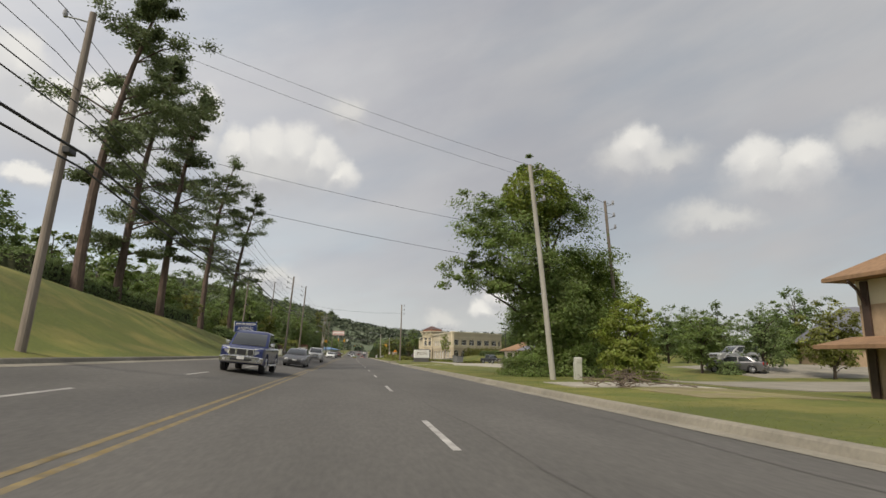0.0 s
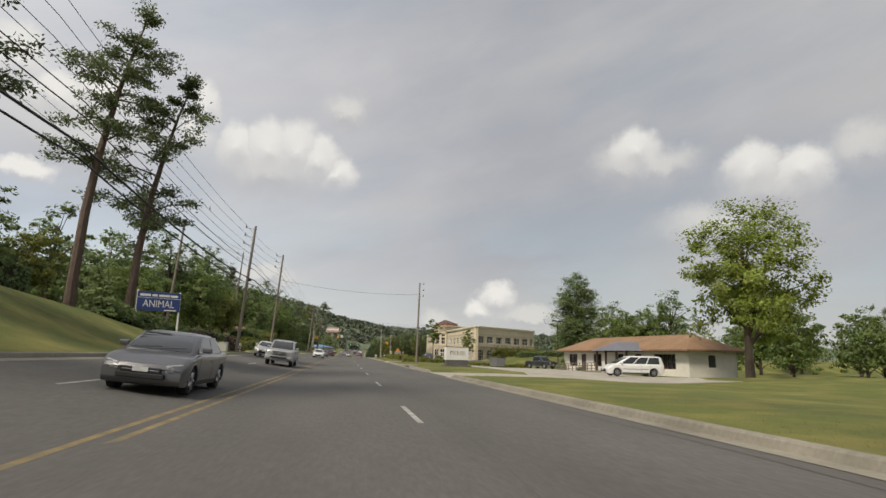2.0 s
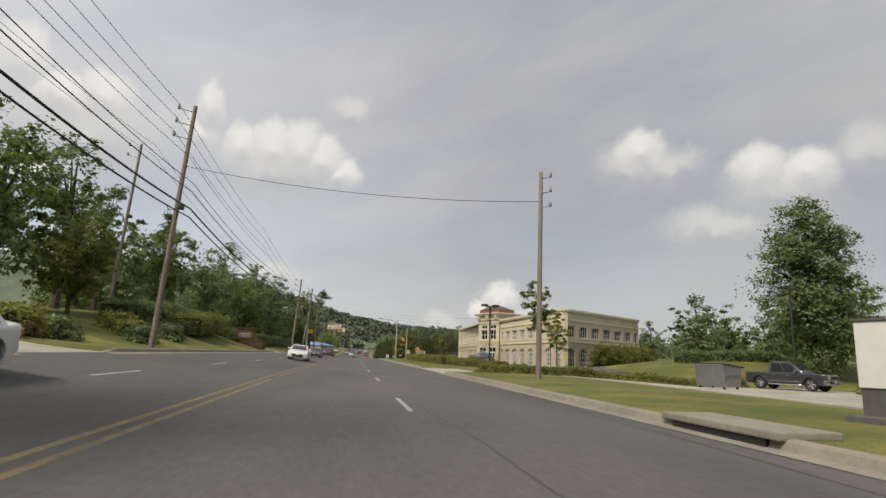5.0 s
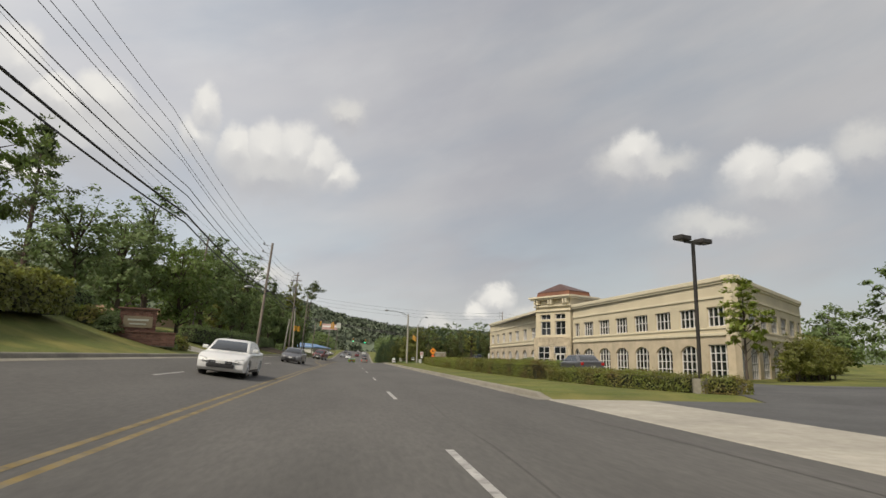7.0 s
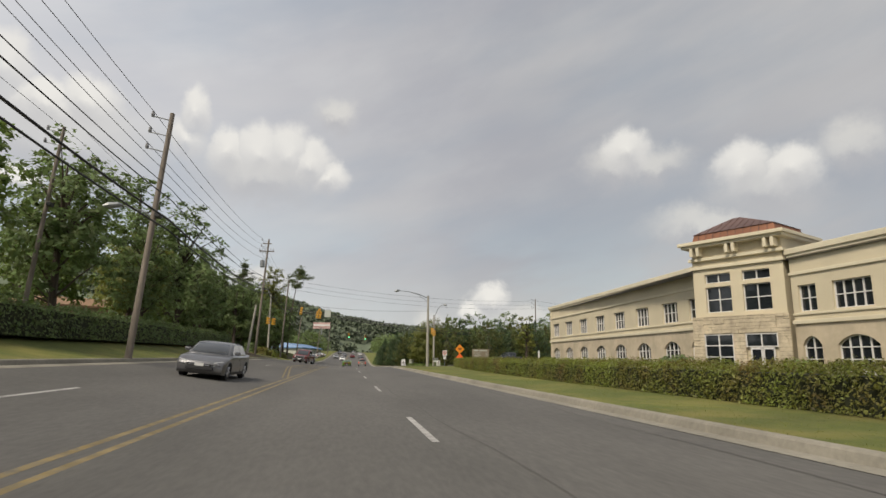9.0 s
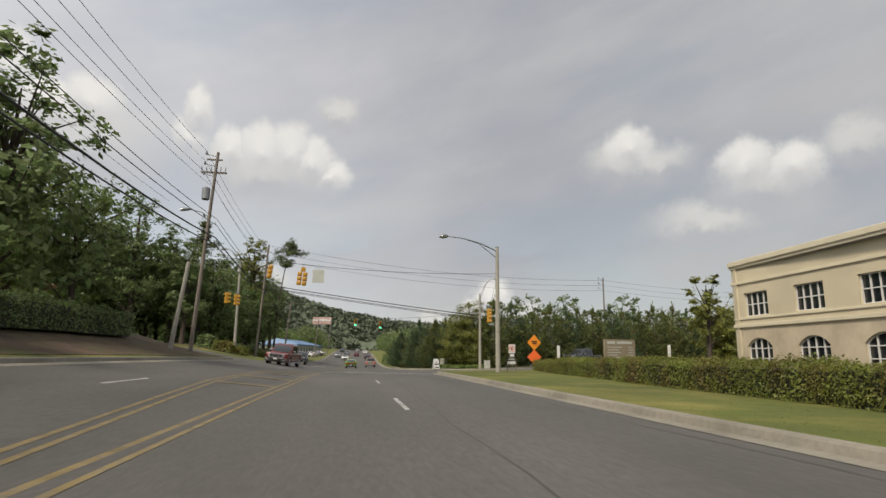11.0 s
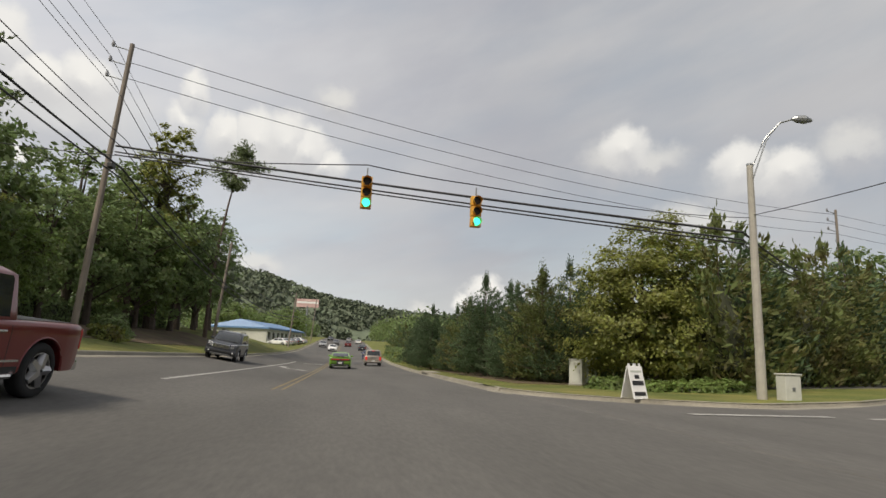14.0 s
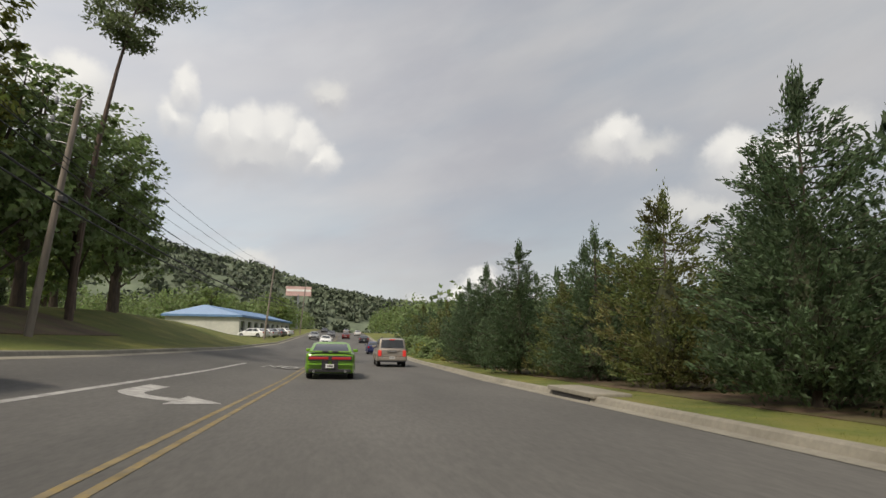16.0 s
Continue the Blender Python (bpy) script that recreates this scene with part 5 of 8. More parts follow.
        for sgn in (-1, 1):
            hgt = 0.34 if H > 1.55 else 0.17
            part("tail_light", boxed(0.012, 0.20, *sorted((sgn * hw * 0.70, sgn * hw * 0.925)), tail - 0.06 - hgt, tail - 0.03, bevel=0.03), red, c)
        part("rear_bumper", boxed(-0.07, 0.16, -hw * 0.90, hw * 0.90, 0.40, 0.60, bevel=0.05), CHROME if bed else mat, c)
        if not bed and H > 1.55:
            part("hatch_seam", boxed(-0.006, 0.02, -hw * 0.68, hw * 0.68, 0.625, 0.64), PLASTIC, c)
            part("hatch_handle", boxed(-0.016, 0.02, -0.30, 0.30, tail - 0.14, tail - 0.09, bevel=0.01), CHROME, c)
    pz = 0.50 if not stripes else 0.45
    part("number_plate", boxed(-0.090, -0.074, -0.16, 0.16, pz, pz + 0.15), PLATE, c, "pale plate")
    for z in (pz + 0.045, pz + 0.080):
        part("plate_bar", boxed(-0.094, -0.089, -0.11, 0.11, z, z + 0.02), SIGN_INK, c)
    big = 0.26 if bed else 0.21 if bold else 0.135
    for sgn in (-1, 1):
        lamp = boxed(L - 0.34, L - 0.052, *sorted((sgn * hw * 0.54, sgn * hw * 0.90)), nose - big, nose + 0.03, bevel=0.04)
        for v in lamp.verts:
            v.co.x -= 0.16 * max(0.0, abs(v.co.y) / hw - 0.55) / 0.35
            v.co.z += 0.05 * max(0.0, abs(v.co.y) / hw - 0.6) / 0.3
        hl = part("headlight", lamp, HEAD_LIT if head else LAMP_CLEAR, c)
        if not head:
            yl = sgn * hw * 0.69
            part("reflector", tubed([(L - 0.12, yl, nose - big * 0.48), (L - 0.082, yl, nose - big * 0.48)], [0.075 if bold or bed else 0.05] * 2, 12), RIM, hl)
        mir = boxed(cab[3] - 0.60, cab[3] - 0.44, *sorted((sgn * (hw - 0.05), sgn * (hw + 0.17))), belt + 0.03, belt + (0.22 if bed else 0.17), bevel=0.045)
        part("wing_mirror", mir, CHROME if bed else mat, c)
        strip("sill_trim", w0 + ra + 0.03, w1 - ra - 0.03, ground + 0.01, ground + 0.11, sgn, PLASTIC)
        seams = [ring_point(0, 0.48)[0], cab[3] - 0.28, max(w0 + ra * 0.75, ring_point(0, 0.10)[0])]
        for x in seams:
            strip("door_seam", x - 0.006, x + 0.006, max(ground + 0.12, low_z(x) + 0.02), belt - 0.075, sgn, PLASTIC, 0.002)
        for x in (seams[0] + 0.12, max(seams[2] + 0.12, seams[0] - 0.95)) if H > 1.5 else (seams[0] + 0.12,):
            yh = flank_y(belt - 0.16)
            part("door_handle", boxed(x, x + 0.19, *sorted((sgn * (yh - 0.01), sgn * (yh + 0.03))), belt - 0.18, belt - 0.145, bevel=0.012), CHROME if bed else mat, c)
        if H > 1.55:
            strip("side_moulding", w0 + ra + 0.05, w1 - ra - 0.05, 0.60, 0.635, sgn, CHROME if bed else PLASTIC, 0.010)
        for wx in (w0, w1):
            lip = tubed([(wx + (ra + 0.01) * math.cos(math.pi * k / 14), sgn * (flank_y(0.6, wx) - 0.008), wheel + (ra + 0.01) * math.sin(math.pi * k / 14)) for k in range(15)], 0.020, 6)
            part("wheel_arch", smooth_by(mesh_of("wheel_arch", lip, mat), 60), None, c)
        if bed:
            part("running_board", tubed([(w0 + ra + 0.12, sgn * (hw - 0.02), ground + 0.02), (w0 + ra + 0.25, sgn * (hw + 0.05), ground - 0.02), (w1 - ra - 0.25, sgn * (hw + 0.05), ground - 0.02), (w1 - ra - 0.12, sgn * (hw - 0.02), ground + 0.02)], 0.045, 8), CHROME, c)
            part("fog_light", tubed([(L - 0.16, sgn * hw * 0.74, 0.60), (L - 0.018, sgn * hw * 0.74, 0.60)], 0.06, 12), LAMP_CLEAR, c)
    if bed:
        part("grille", boxed(L - 0.08, L + 0.03, -hw * 0.56, hw * 0.56, nose - 0.335, nose + 0.015, bevel=0.04), CHROME, c, "chrome grille frame")
        part("bumper_top", boxed(L - 0.10, L + 0.085, -hw * 0.80, hw * 0.80, nose - 0.39, nose - 0.33, bevel=0.02), CHROME, c, "chrome bumper strip")
        for y0, y1 in ((-0.50, -0.27), (-0.20, 0.20), (0.27, 0.50)):
            part("grille_opening", boxed(L - 0.02, L + 0.036, y0 * hw * 1.02, y1 * hw * 1.02, nose - 0.29, nose - 0.03, bevel=0.015), PLASTIC, c)
        bump = boxed(L - 0.24, L + 0.075, -hw * 0.96, hw * 0.96, ground + 0.04, nose - 0.34, bevel=0.07)
        for v in bump.verts:
            v.co.x -= 0.16 * (abs(v.co.y) / hw) ** 2
        part("front_bumper", bump, CHROME if "red" not in label else BUMPER_GREY, c)
        part("air_intake", boxed(L - 0.04, L + 0.080, -hw * 0.46, hw * 0.46, ground + 0.14, nose - 0.43, bevel=0.02), PLASTIC, c)
        part("front_plate", boxed(L + 0.078, L + 0.096, -0.16, 0.16, ground + 0.20, ground + 0.34), PLATE, c)
        part("bed_floor", boxed(0.12, cab[0] - 0.06, -hw + 0.20, hw - 0.20, belt - 0.002, belt + 0.006), PLASTIC, c, "dark open load bed")
        part("tailgate", boxed(-0.012, 0.05, -hw * 0.72, hw * 0.72, 0.62, belt - 0.06, bevel=0.02), mat, c)
    elif bold:
        part("grille", boxed(L - 0.10, L + 0.014, -hw * 0.50, hw * 0.50, nose - 0.25, nose + 0.0, bevel=0.035), CHROME, c, "chrome grille frame")
        for k in range(3):
            z = nose - 0.072 * k - 0.022
            part("grille_opening", boxed(L - 0.03, L + 0.019, -hw * (0.46 - 0.02 * k), hw * (0.46 - 0.02 * k), z - 0.048, z, bevel=0.012), PLASTIC, c)
        part("badge", tubed([(L + 0.01, 0, nose - 0.115), (L + 0.028, 0, nose - 0.115)], 0.055, 14), CHROME, c)
        bump = boxed(L - 0.20, L + 0.07, -hw * 0.96, hw * 0.96, ground + 0.06, nose - 0.30, bevel=0.07)
        for v in bump.verts:
            v.co.x -= 0.17 * (abs(v.co.y) / hw) ** 2
        part("front_bumper", smooth_by(mesh_of("front_bumper", bump, mat), 40), None, c)
        part("air_intake", boxed(L - 0.03, L + 0.078, -hw * 0.58, hw * 0.58, nose - 0.47, nose - 0.37, bevel=0.02), PLASTIC, c)
        part("skid_plate", boxed(L - 0.16, L + 0.02, -hw * 0.6, hw * 0.6, ground - 0.02, ground + 0.08, bevel=0.02), BUMPER_GREY, c)
        for sgn in (-1, 1):
            part("fog_light", tubed([(L - 0.14, sgn * hw * 0.74, nose - 0.44), (L - 0.028, sgn * hw * 0.74, nose - 0.44)], 0.05, 12), LAMP_CLEAR, c)
            for wx in (w0, w1):
                flare = tubed([(wx + (ra + 0.035) * math.cos(math.pi * k / 14), sgn * (flank_y(0.6, wx) - 0.005), wheel + (ra + 0.035) * math.sin(math.pi * k / 14)) for k in range(15)], 0.045, 8)
                part("wheel_flare", smooth_by(mesh_of("wheel_flare", flare, mat), 60), None, c)
    else:
        part("grille", boxed(L - 0.08, L + 0.008, -hw * 0.46, hw * 0.46, nose - 0.17, nose - 0.045, bevel=0.02), PLASTIC, c)
        part("grille_bar", boxed(L - 0.02, L + 0.014, -hw * 0.42, hw * 0.42, nose - 0.12, nose - 0.095, bevel=0.008), CHROME, c)
        part("air_intake", boxed(L - 0.09, L + 0.004, -hw * 0.55, hw * 0.55, ground + 0.13, ground + 0.26, bevel=0.03), PLASTIC, c)
        part("front_plate", boxed(L + 0.004, L + 0.018, -0.16, 0.16, ground + 0.28, ground + 0.38), PLATE, c)
    return c


def at_road(u, y, heading, roll=0.0):
    """Pose of a car whose rear stands at this place; heading in degrees from +y, to the left."""
    p = on_road(u, y)
    return Matrix.Translation(p) @ pose(0, 0, 0, 0, 0, 90 + heading) @ pose(0, 0, 0, roll, 0, 0)


def muscle_car(at, lit):
    return car("muscle_car", "bright green coupe with black stripes in the traffic lane", "car", GREEN_PAINT, at, 5.0, 1.92, 1.45, 0.98, 0.96, 1.02, (0.62, 1.62, 2.70, 3.70), wheel=0.37, nose=0.68, lit=lit, stripes=True, tail=0.96, ground=0.24)


def suv(label, mat, at, lit=False, head=False, L=4.75, W=1.87, H=1.78):
    c = car("suv", label, "suv", mat, at, L, W, H, 1.13, 1.12, 1.10, (0.06, 0.34, 2.55, 3.38), wheel=0.395, nose=0.98, lit=lit, head=head, ground=0.36, tail=1.06, bold=True)
    for sy in (-0.58, 0.58):
        part("roof_rail", tubed([(0.7, sy, H - 0.02), (0.8, sy, H + 0.05), (2.5, sy, H + 0.05), (2.6, sy, H - 0.02)], 0.02, 6), PLASTIC, c)
    part("high_brake_light", boxed(0.20, 0.30, -0.16, 0.16, H - 0.13, H - 0.075, bevel=0.01), LAMP_LIT if lit else LAMP_RED, c, "high brake light")
    part("tow_panel", boxed(-0.07, 0.1, -0.8, 0.8, 0.32, 0.42, bevel=0.02), PLASTIC, c)
    return c


def sedan(label, mat, at, lit=False, head=False, coupe=False):
    return car("sedan" if not coupe else "coupe", label, "car", mat, at, 4.65, 1.80, 1.42, 0.93, 0.88, 0.99, (0.45, 1.2, 2.75, 3.6), wheel=0.32, nose=0.62, lit=lit, head=head, ground=0.20, tail=0.93)


def pickup(label, mat, at, head=False):
    return car("pickup", label, "pickup truck", mat, at, 5.7, 2.0, 2.0, 1.22, 1.20, 1.22, (1.70, 1.88, 3.28, 4.22), wheel=0.445, nose=1.10, head=head, ground=0.42, bed=True, tail=1.18)


def van(label, mat, at):
    return car("minivan", label, "van", mat, at, 5.1, 1.95, 1.72, 1.02, 0.98, 1.02, (0.05, 0.30, 3.0, 4.3), wheel=0.34, nose=0.66, ground=0.22, tail=1.0)


def at_spot(x, y, heading):
    return pose(x, y, ground_z(x, y) + 0.04, 0, 0, 90 + heading)


# traffic ahead, in both lanes
muscle_car(at_road(-0.55, 275.3, -1.3), False)
suv("champagne suv with dark rear window in the outer lane", CHAMPAGNE_PAINT, at_road(2.9, 288.5, -1.3), lit=True)
sedan("dark blue sedan following the traffic", BLUE_PAINT, at_road(3.3, 318, -1.3))
# oncoming
pickup("dark blue pickup truck in the oncoming lane", BLUE_PAINT, at_road(-5.0, 33.5, 180, -5), head=False)
suv("silver suv in the oncoming lane", SILVER_PAINT, at_road(-4.5, 79.5, 180, -5), L=4.8)
sedan("dark grey sedan in the oncoming lane", GREY_PAINT, at_road(-4.4, 51.6, 180, -5))
sedan("white sedan in the inner oncoming lane", WHITE_PAINT, at_road(-4.7, 139.5, 180, -5))
sedan("white sedan in the outer oncoming lane", WHITE_PAINT, at_road(-7.3, 93.0, 180, -9), head=True)
sedan("grey coupe in the oncoming lane", GREY_PAINT, at_road(-5.0, 172.0, 177, -6), coupe=True)
pickup("dark red pickup truck at the junction", RED_PAINT, at_road(-5.75, 234.3, 171, -6))
suv("dark grey suv in the oncoming lane", DARK_PAINT, at_road(-7.6, 264.0, 180, -9))
# parked
van("white minivan parked before the white house", WHITE_PAINT, at_spot(26.8, 81.2, 84))
pickup("small dark pickup truck on the concrete lane", DARK_PAINT, at_spot(25.8, 115.6, -156) @ Matrix.Diagonal((0.86, 0.86, 0.86, 1)))
sedan("grey sedan parked in the first car park", GREY_PAINT, at_spot(33.6, 44.2, 42))
suv("silver suv parked in the first car park", SILVER_PAINT, at_spot(38.5, 52.0, 95))
sedan("silver sedan parked beside the office", SILVER_PAINT, at_spot(37.6, 139.0, 50))
sedan("grey sedan parked behind the hedge", GREY_PAINT, at_spot(16.0, 150.0, 0))
pickup("dark pickup waiting in the side street", DARK_PAINT, pose(31.5, 248.0, ground_z(31.5, 248) + 0.02, 0, 0, 90 + 122))
for i, (u, y, mt, hd) in enumerate(((-3.2, 352, WHITE_PAINT, 180), (-5.8, 366, SILVER_PAINT, 180), (3.3, 360, DARK_PAINT, 0), (0.0, 385, RED_PAINT, 0), (-3.5, 398, GREY_PAINT, 180), (3.2, 415, WHITE_PAINT, 0), (-6.0, 425, DARK_PAINT, 180), (0.1, 440, SILVER_PAINT, 0))):
    sedan("sedan in the far traffic on the hill", mt, at_road(u, y, hd - 1.3, -3 if u < -2 else 0))
for i, (x, y, mt) in enumerate(((-8.4, 341, WHITE_PAINT), (-7.6, 347, SILVER_PAINT), (-6.8, 353, GREY_PAINT), (-6.2, 361, WHITE_PAINT))):
    sedan("sedan parked by the blue roofed building", mt, at_spot(x, y, 60))


# ---------------------------------------------------------------- poles, wires, signals
def lathe_pole(x, y, top, z0, r0, r1, mat, lean=(0, 0), sink=0.3):
    return tubed([(0, 0, -sink), (lean[0] * 0.5, lean[1] * 0.5, (top - z0) * 0.5), (lean[0], lean[1], top - z0)], [r0, (r0 + r1) / 2, r1], 12)


def utility_pole(x, y, top, label, lean=(0, 0), arms=3, transformer=False, lamp=False, cable_box=True, z0=None, r=0.15, mat=POLE_WOOD, reach=-0.8):
    z0 = ground_z(x, y) if z0 is None else z0
    p = thing("utility_pole", label, "utility pole", pose(x, y, z0), group="wooden poles along the road")
    H = top - z0
    part("pole", lathe_pole(x, y, top, z0, r, r * 0.68, mat, lean), mat, p, "weathered grey wooden pole")
    lx, ly = lean

    def along(z):
        return lx * z / H, ly * z / H

    for i in range(arms):
        z = H - 0.25 - 0.75 * i
        ax, ay = along(z)
        part("bracket", tubed([(ax, ay, z - 0.1), (ax + reach / 2, ay, z), (ax + reach, ay, z + 0.06)], 0.025, 6), GALV, p)
        ins = bmesh.new()
        tube(ins, [(ax + reach, ay, z + 0.04), (ax + reach, ay, z + 0.14), (ax + reach, ay, z + 0.30)], [0.06, 0.085, 0.05], 8)
        part("insulator", ins, PORCELAIN, p)
    if transformer:
        z = H - 3.6
        ax, ay = along(z)
        part("transformer", tube(bmesh.new(), [(ax - 0.42, ay, z), (ax - 0.42, ay, z + 0.06), (ax - 0.42, ay, z + 0.85), (ax - 0.42, ay, z + 0.95)], [0.22, 0.28, 0.28, 0.12], 14), GALV, p, "grey transformer can")
        part("cross_arm", boxed(ax - 0.9, ax + 0.9, ay - 0.06, ay + 0.06, H - 1.6, H - 1.48), POLE_WOOD, p)
        part("cross_arm", boxed(ax - 0.55, ax + 0.55, ay - 0.06, ay + 0.06, H - 0.62, H - 0.52), POLE_WOOD, p)
        for k in range(6):
            q = -0.8 + 0.32 * k
            part("fuse", tubed([(ax + q, ay - 0.1, H - 1.45), (ax + q * 1.05, ay - 0.12, H - 1.15)], [0.05, 0.03], 6), PORCELAIN, p)
    if lamp:
        z = H - 4.6
        ax, ay = along(z)
        part("lamp_arm", tubed([(ax, ay, z - 0.3), (ax - 0.5, ay, z + 0.05), (ax - 1.3, ay - 0.2, z + 0.2)], 0.03, 6), GALV, p)
        part("lamp_head", tube(bmesh.new(), [(ax - 1.25, ay - 0.2, z + 0.2), (ax - 1.4, ay - 0.25, z + 0.2), (ax - 1.75, ay - 0.35, z + 0.13), (ax - 1.95, ay - 0.4, z + 0.08)], [0.05, 0.12, 0.14, 0.05], 8), GALV, p)
    if cable_box:
        z = H * 0.56
        ax, ay = along(z)
        part("cable_clamp", boxed(ax + 0.12, ax + 0.34, ay - 0.35, ay + 0.1, z - 0.1, z + 0.12, bevel=0.03), PLASTIC, p)
    return p


POLES = [(-8.9, 18.5, 11.9), (-9.15, 52.0, 12.4), (-9.2, 87.2, 12.6), (-9.3, 110.6, 13.9), (-9.3, 142.0, 13.7), (-8.55, 170.7, 12.4), (-10.2, 219.0, 16.3), (-10.3, 250.0, 15.3), (-9.6, 276.0, 10.5), (-7.6, 335.0, 11.4), (-5.5, 385.0, 14.5)]
for i, (x, y, t) in enumerate(POLES):
    if i in (1, 4):
        continue
    utility_pole(x - 0.5, y, t, "grey wooden utility pole with transformer can" if i == 6 else "tall weathered wooden utility pole on the bank", lean=(0.8, 0), transformer=i == 6, lamp=i in (5, 6), arms=1 if i in (0, 9, 10) else 3)
BACK_POLES = [(-15.7, 88.6, 13.2), (-16.8, 124.5, 16.3), (-16.4, 178.2, 14.2)]
for x, y, t in BACK_POLES:
    utility_pole(x - 0.5, y, t, "thinner wooden utility pole behind the bank", arms=2, r=0.13, lean=(0.8, 0))
RIGHT_POLES = [(8.85, 25.4, 10.1), (15.5, 32.6, 10.6), (8.45, 106.9, 10.5)]
utility_pole(*RIGHT_POLES[0], "pale wooden utility pole beside the big tree", lean=(-0.9, 0), r=0.14, mat=POLE_PALE, cable_box=False, reach=0.5)
utility_pole(*RIGHT_POLES[1], "slim utility pole with cross arms behind the tree", lean=(-0.6, 0), r=0.12, transformer=False, cable_box=False, reach=0.5)
utility_pole(*RIGHT_POLES[2], "wooden utility pole with small lamp by the office", lean=(0.15, 0), r=0.14, cable_box=False, reach=0.5)
utility_pole(39.5, 262.0, 14.2, "wooden utility pole among the side street trees", arms=3, r=0.14, cable_box=False)
stub = thing("utility_pole", "short leaning yellowish wooden pole on the bank", "utility pole", pose(-11.2, 216.0, ground_z(-11.2, 216)), group="wooden poles along the road")
part("pole", tubed([(0, 0, -0.3), (0.7, 0, 5.6)], [0.15, 0.12], 12), POLE_PALE, stub)


def wire(name, a, b, sag, r, label):
    a, b = Vector(a), Vector(b)
    pts = []
    for i in range(15):
        k = i / 14
        p = a.lerp(b, k)
        p.z -= sag * 4 * k * (1 - k)
        pts.append(p)
    return tagged(part(name, tubed(pts, r, 5), CABLE), label, "overhead wire", "overhead wires along the road")


full = [(-9.6, -22.0, 11.5)] + POLES
for (x0, y0, t0), (x1, y1, t1) in zip(full, full[1:]):
    sp = y1 - y0
    for dz, r, dx in ((0.05, 0.013, -0.5), (-0.70, 0.013, -0.55), (-1.45, 0.013, -0.6), (-2.7, 0.012, 0.2)):
        wire("overhead_wire", (x0 + dx, y0, t0 + dz), (x1 + dx, y1, t1 + dz), sp * 0.012, r, "thin black power line between wooden poles")
    za, zb = (ground_z(x0, y0) + (t0 - ground_z(x0, y0)) * 0.56, ground_z(x1, y1) + (t1 - ground_z(x1, y1)) * 0.56)
    for dz, r in ((0.0, 0.045), (-0.45, 0.035), (0.9, 0.022), (1.35, 0.018)):
        wire("overhead_wire", (x0 + 0.6, y0, za + dz), (x1 + 0.6, y1, zb + dz), sp * 0.014, r, "thick black communication cable between wooden poles")
bf = [(-15.5, 40, 13.0)] + BACK_POLES + [(-16, 225, 14)]
for (x0, y0, t0), (x1, y1, t1) in zip(bf, bf[1:]):
    for dz in (0.0, -0.8):
        wire("overhead_wire", (x0 + 1.25, y0, t0 + dz), (x1 + 1.25, y1, t1 + dz), (y1 - y0) * 0.013, 0.012, "thin black power line behind the bank")
# wires over the road
wire("overhead_wire", (-8.6, 18.5, 6.75), (8.3, 25.4, 5.3), 0.25, 0.008, "black service wire crossing the road")
wire("overhead_wire", (-8.6, 18.5, 8.05), (8.3, 25.4, 6.8), 0.25, 0.007, "thin service wire crossing the road")
for dz in (0.1, -0.5):
    wire("overhead_wire", (8.3, 25.4, 9.9 + dz), (15.3, 32.6, 10.3 + dz), 0.2, 0.012, "thin wire between two roadside poles")
    wire("overhead_wire", (8.3, 25.4, 9.9 + dz), (-8.6, 18.5, 12.2 + dz), 0.3, 0.006, "thin wire crossing to the bank pole")
wire("overhead_wire", (-9.1, 110.6, 10.6), (8.5, 106.9, 9.0), 0.5, 0.014, "thin wire crossing to the office pole")
for dz in (0, -0.8, -1.6):
    wire("overhead_wire", (-10.1, 250, 15.2 + dz), (39.5, 262, 13.8 + dz), 1.2, 0.016, "thin power line crossing over the junction")
    wire("overhead_wire", (39.5, 262, 13.8 + dz), (95, 268, 14 + dz), 1.2, 0.014, "thin power line along the side street")


def steel_lamp_pole(x, y, top, label, arm, mat=POLE_CONCRETE, r=0.20, box_at_foot=False):
    z0 = ground_z(x, y)
    p = thing("street_lamp", label, "street lamp", pose(x, y, z0), group="street lamps at the junction")
    H = top - z0
    part("pole", lathe_pole(x, y, top, z0, r, r * 0.62, mat), mat, p, "pale tapered concrete pole")
    part("pole_cap", tubed([(0, 0, H), (0, 0, H + 0.06)], r * 0.66, 12), GALV, p)
    ax, ay, az = arm
    part("lamp_arm", tubed([(0, 0, H - 0.25), (ax * 0.35, ay * 0.35, H - 0.25 + az * 0.62), (ax * 0.7, ay * 0.7, H - 0.25 + az * 0.93), (ax, ay, H - 0.25 + az)], [0.045, 0.04, 0.035, 0.03], 7), GALV, p)
    part("arm_brace", tubed([(0, 0, H - 0.75), (ax * 0.38, ay * 0.38, H - 0.25 + az * 0.58), (ax * 0.6, ay * 0.6, H - 0.25 + az * 0.82)], 0.025, 6), GALV, p)
    u = Vector((ax, ay, 0)).normalized()
    e = Vector((ax, ay, H - 0.25 + az))
    part("lamp_head", tube(bmesh.new(), [e - 0.05 * u, e + 0.1 * u, e + 0.38 * u + Vector((0, 0, -0.03)), e + 0.62 * u + Vector((0, 0, -0.08))], [0.05, 0.13, 0.16, 0.05], 10), GALV, p, "grey cobra-head luminaire")
    return p


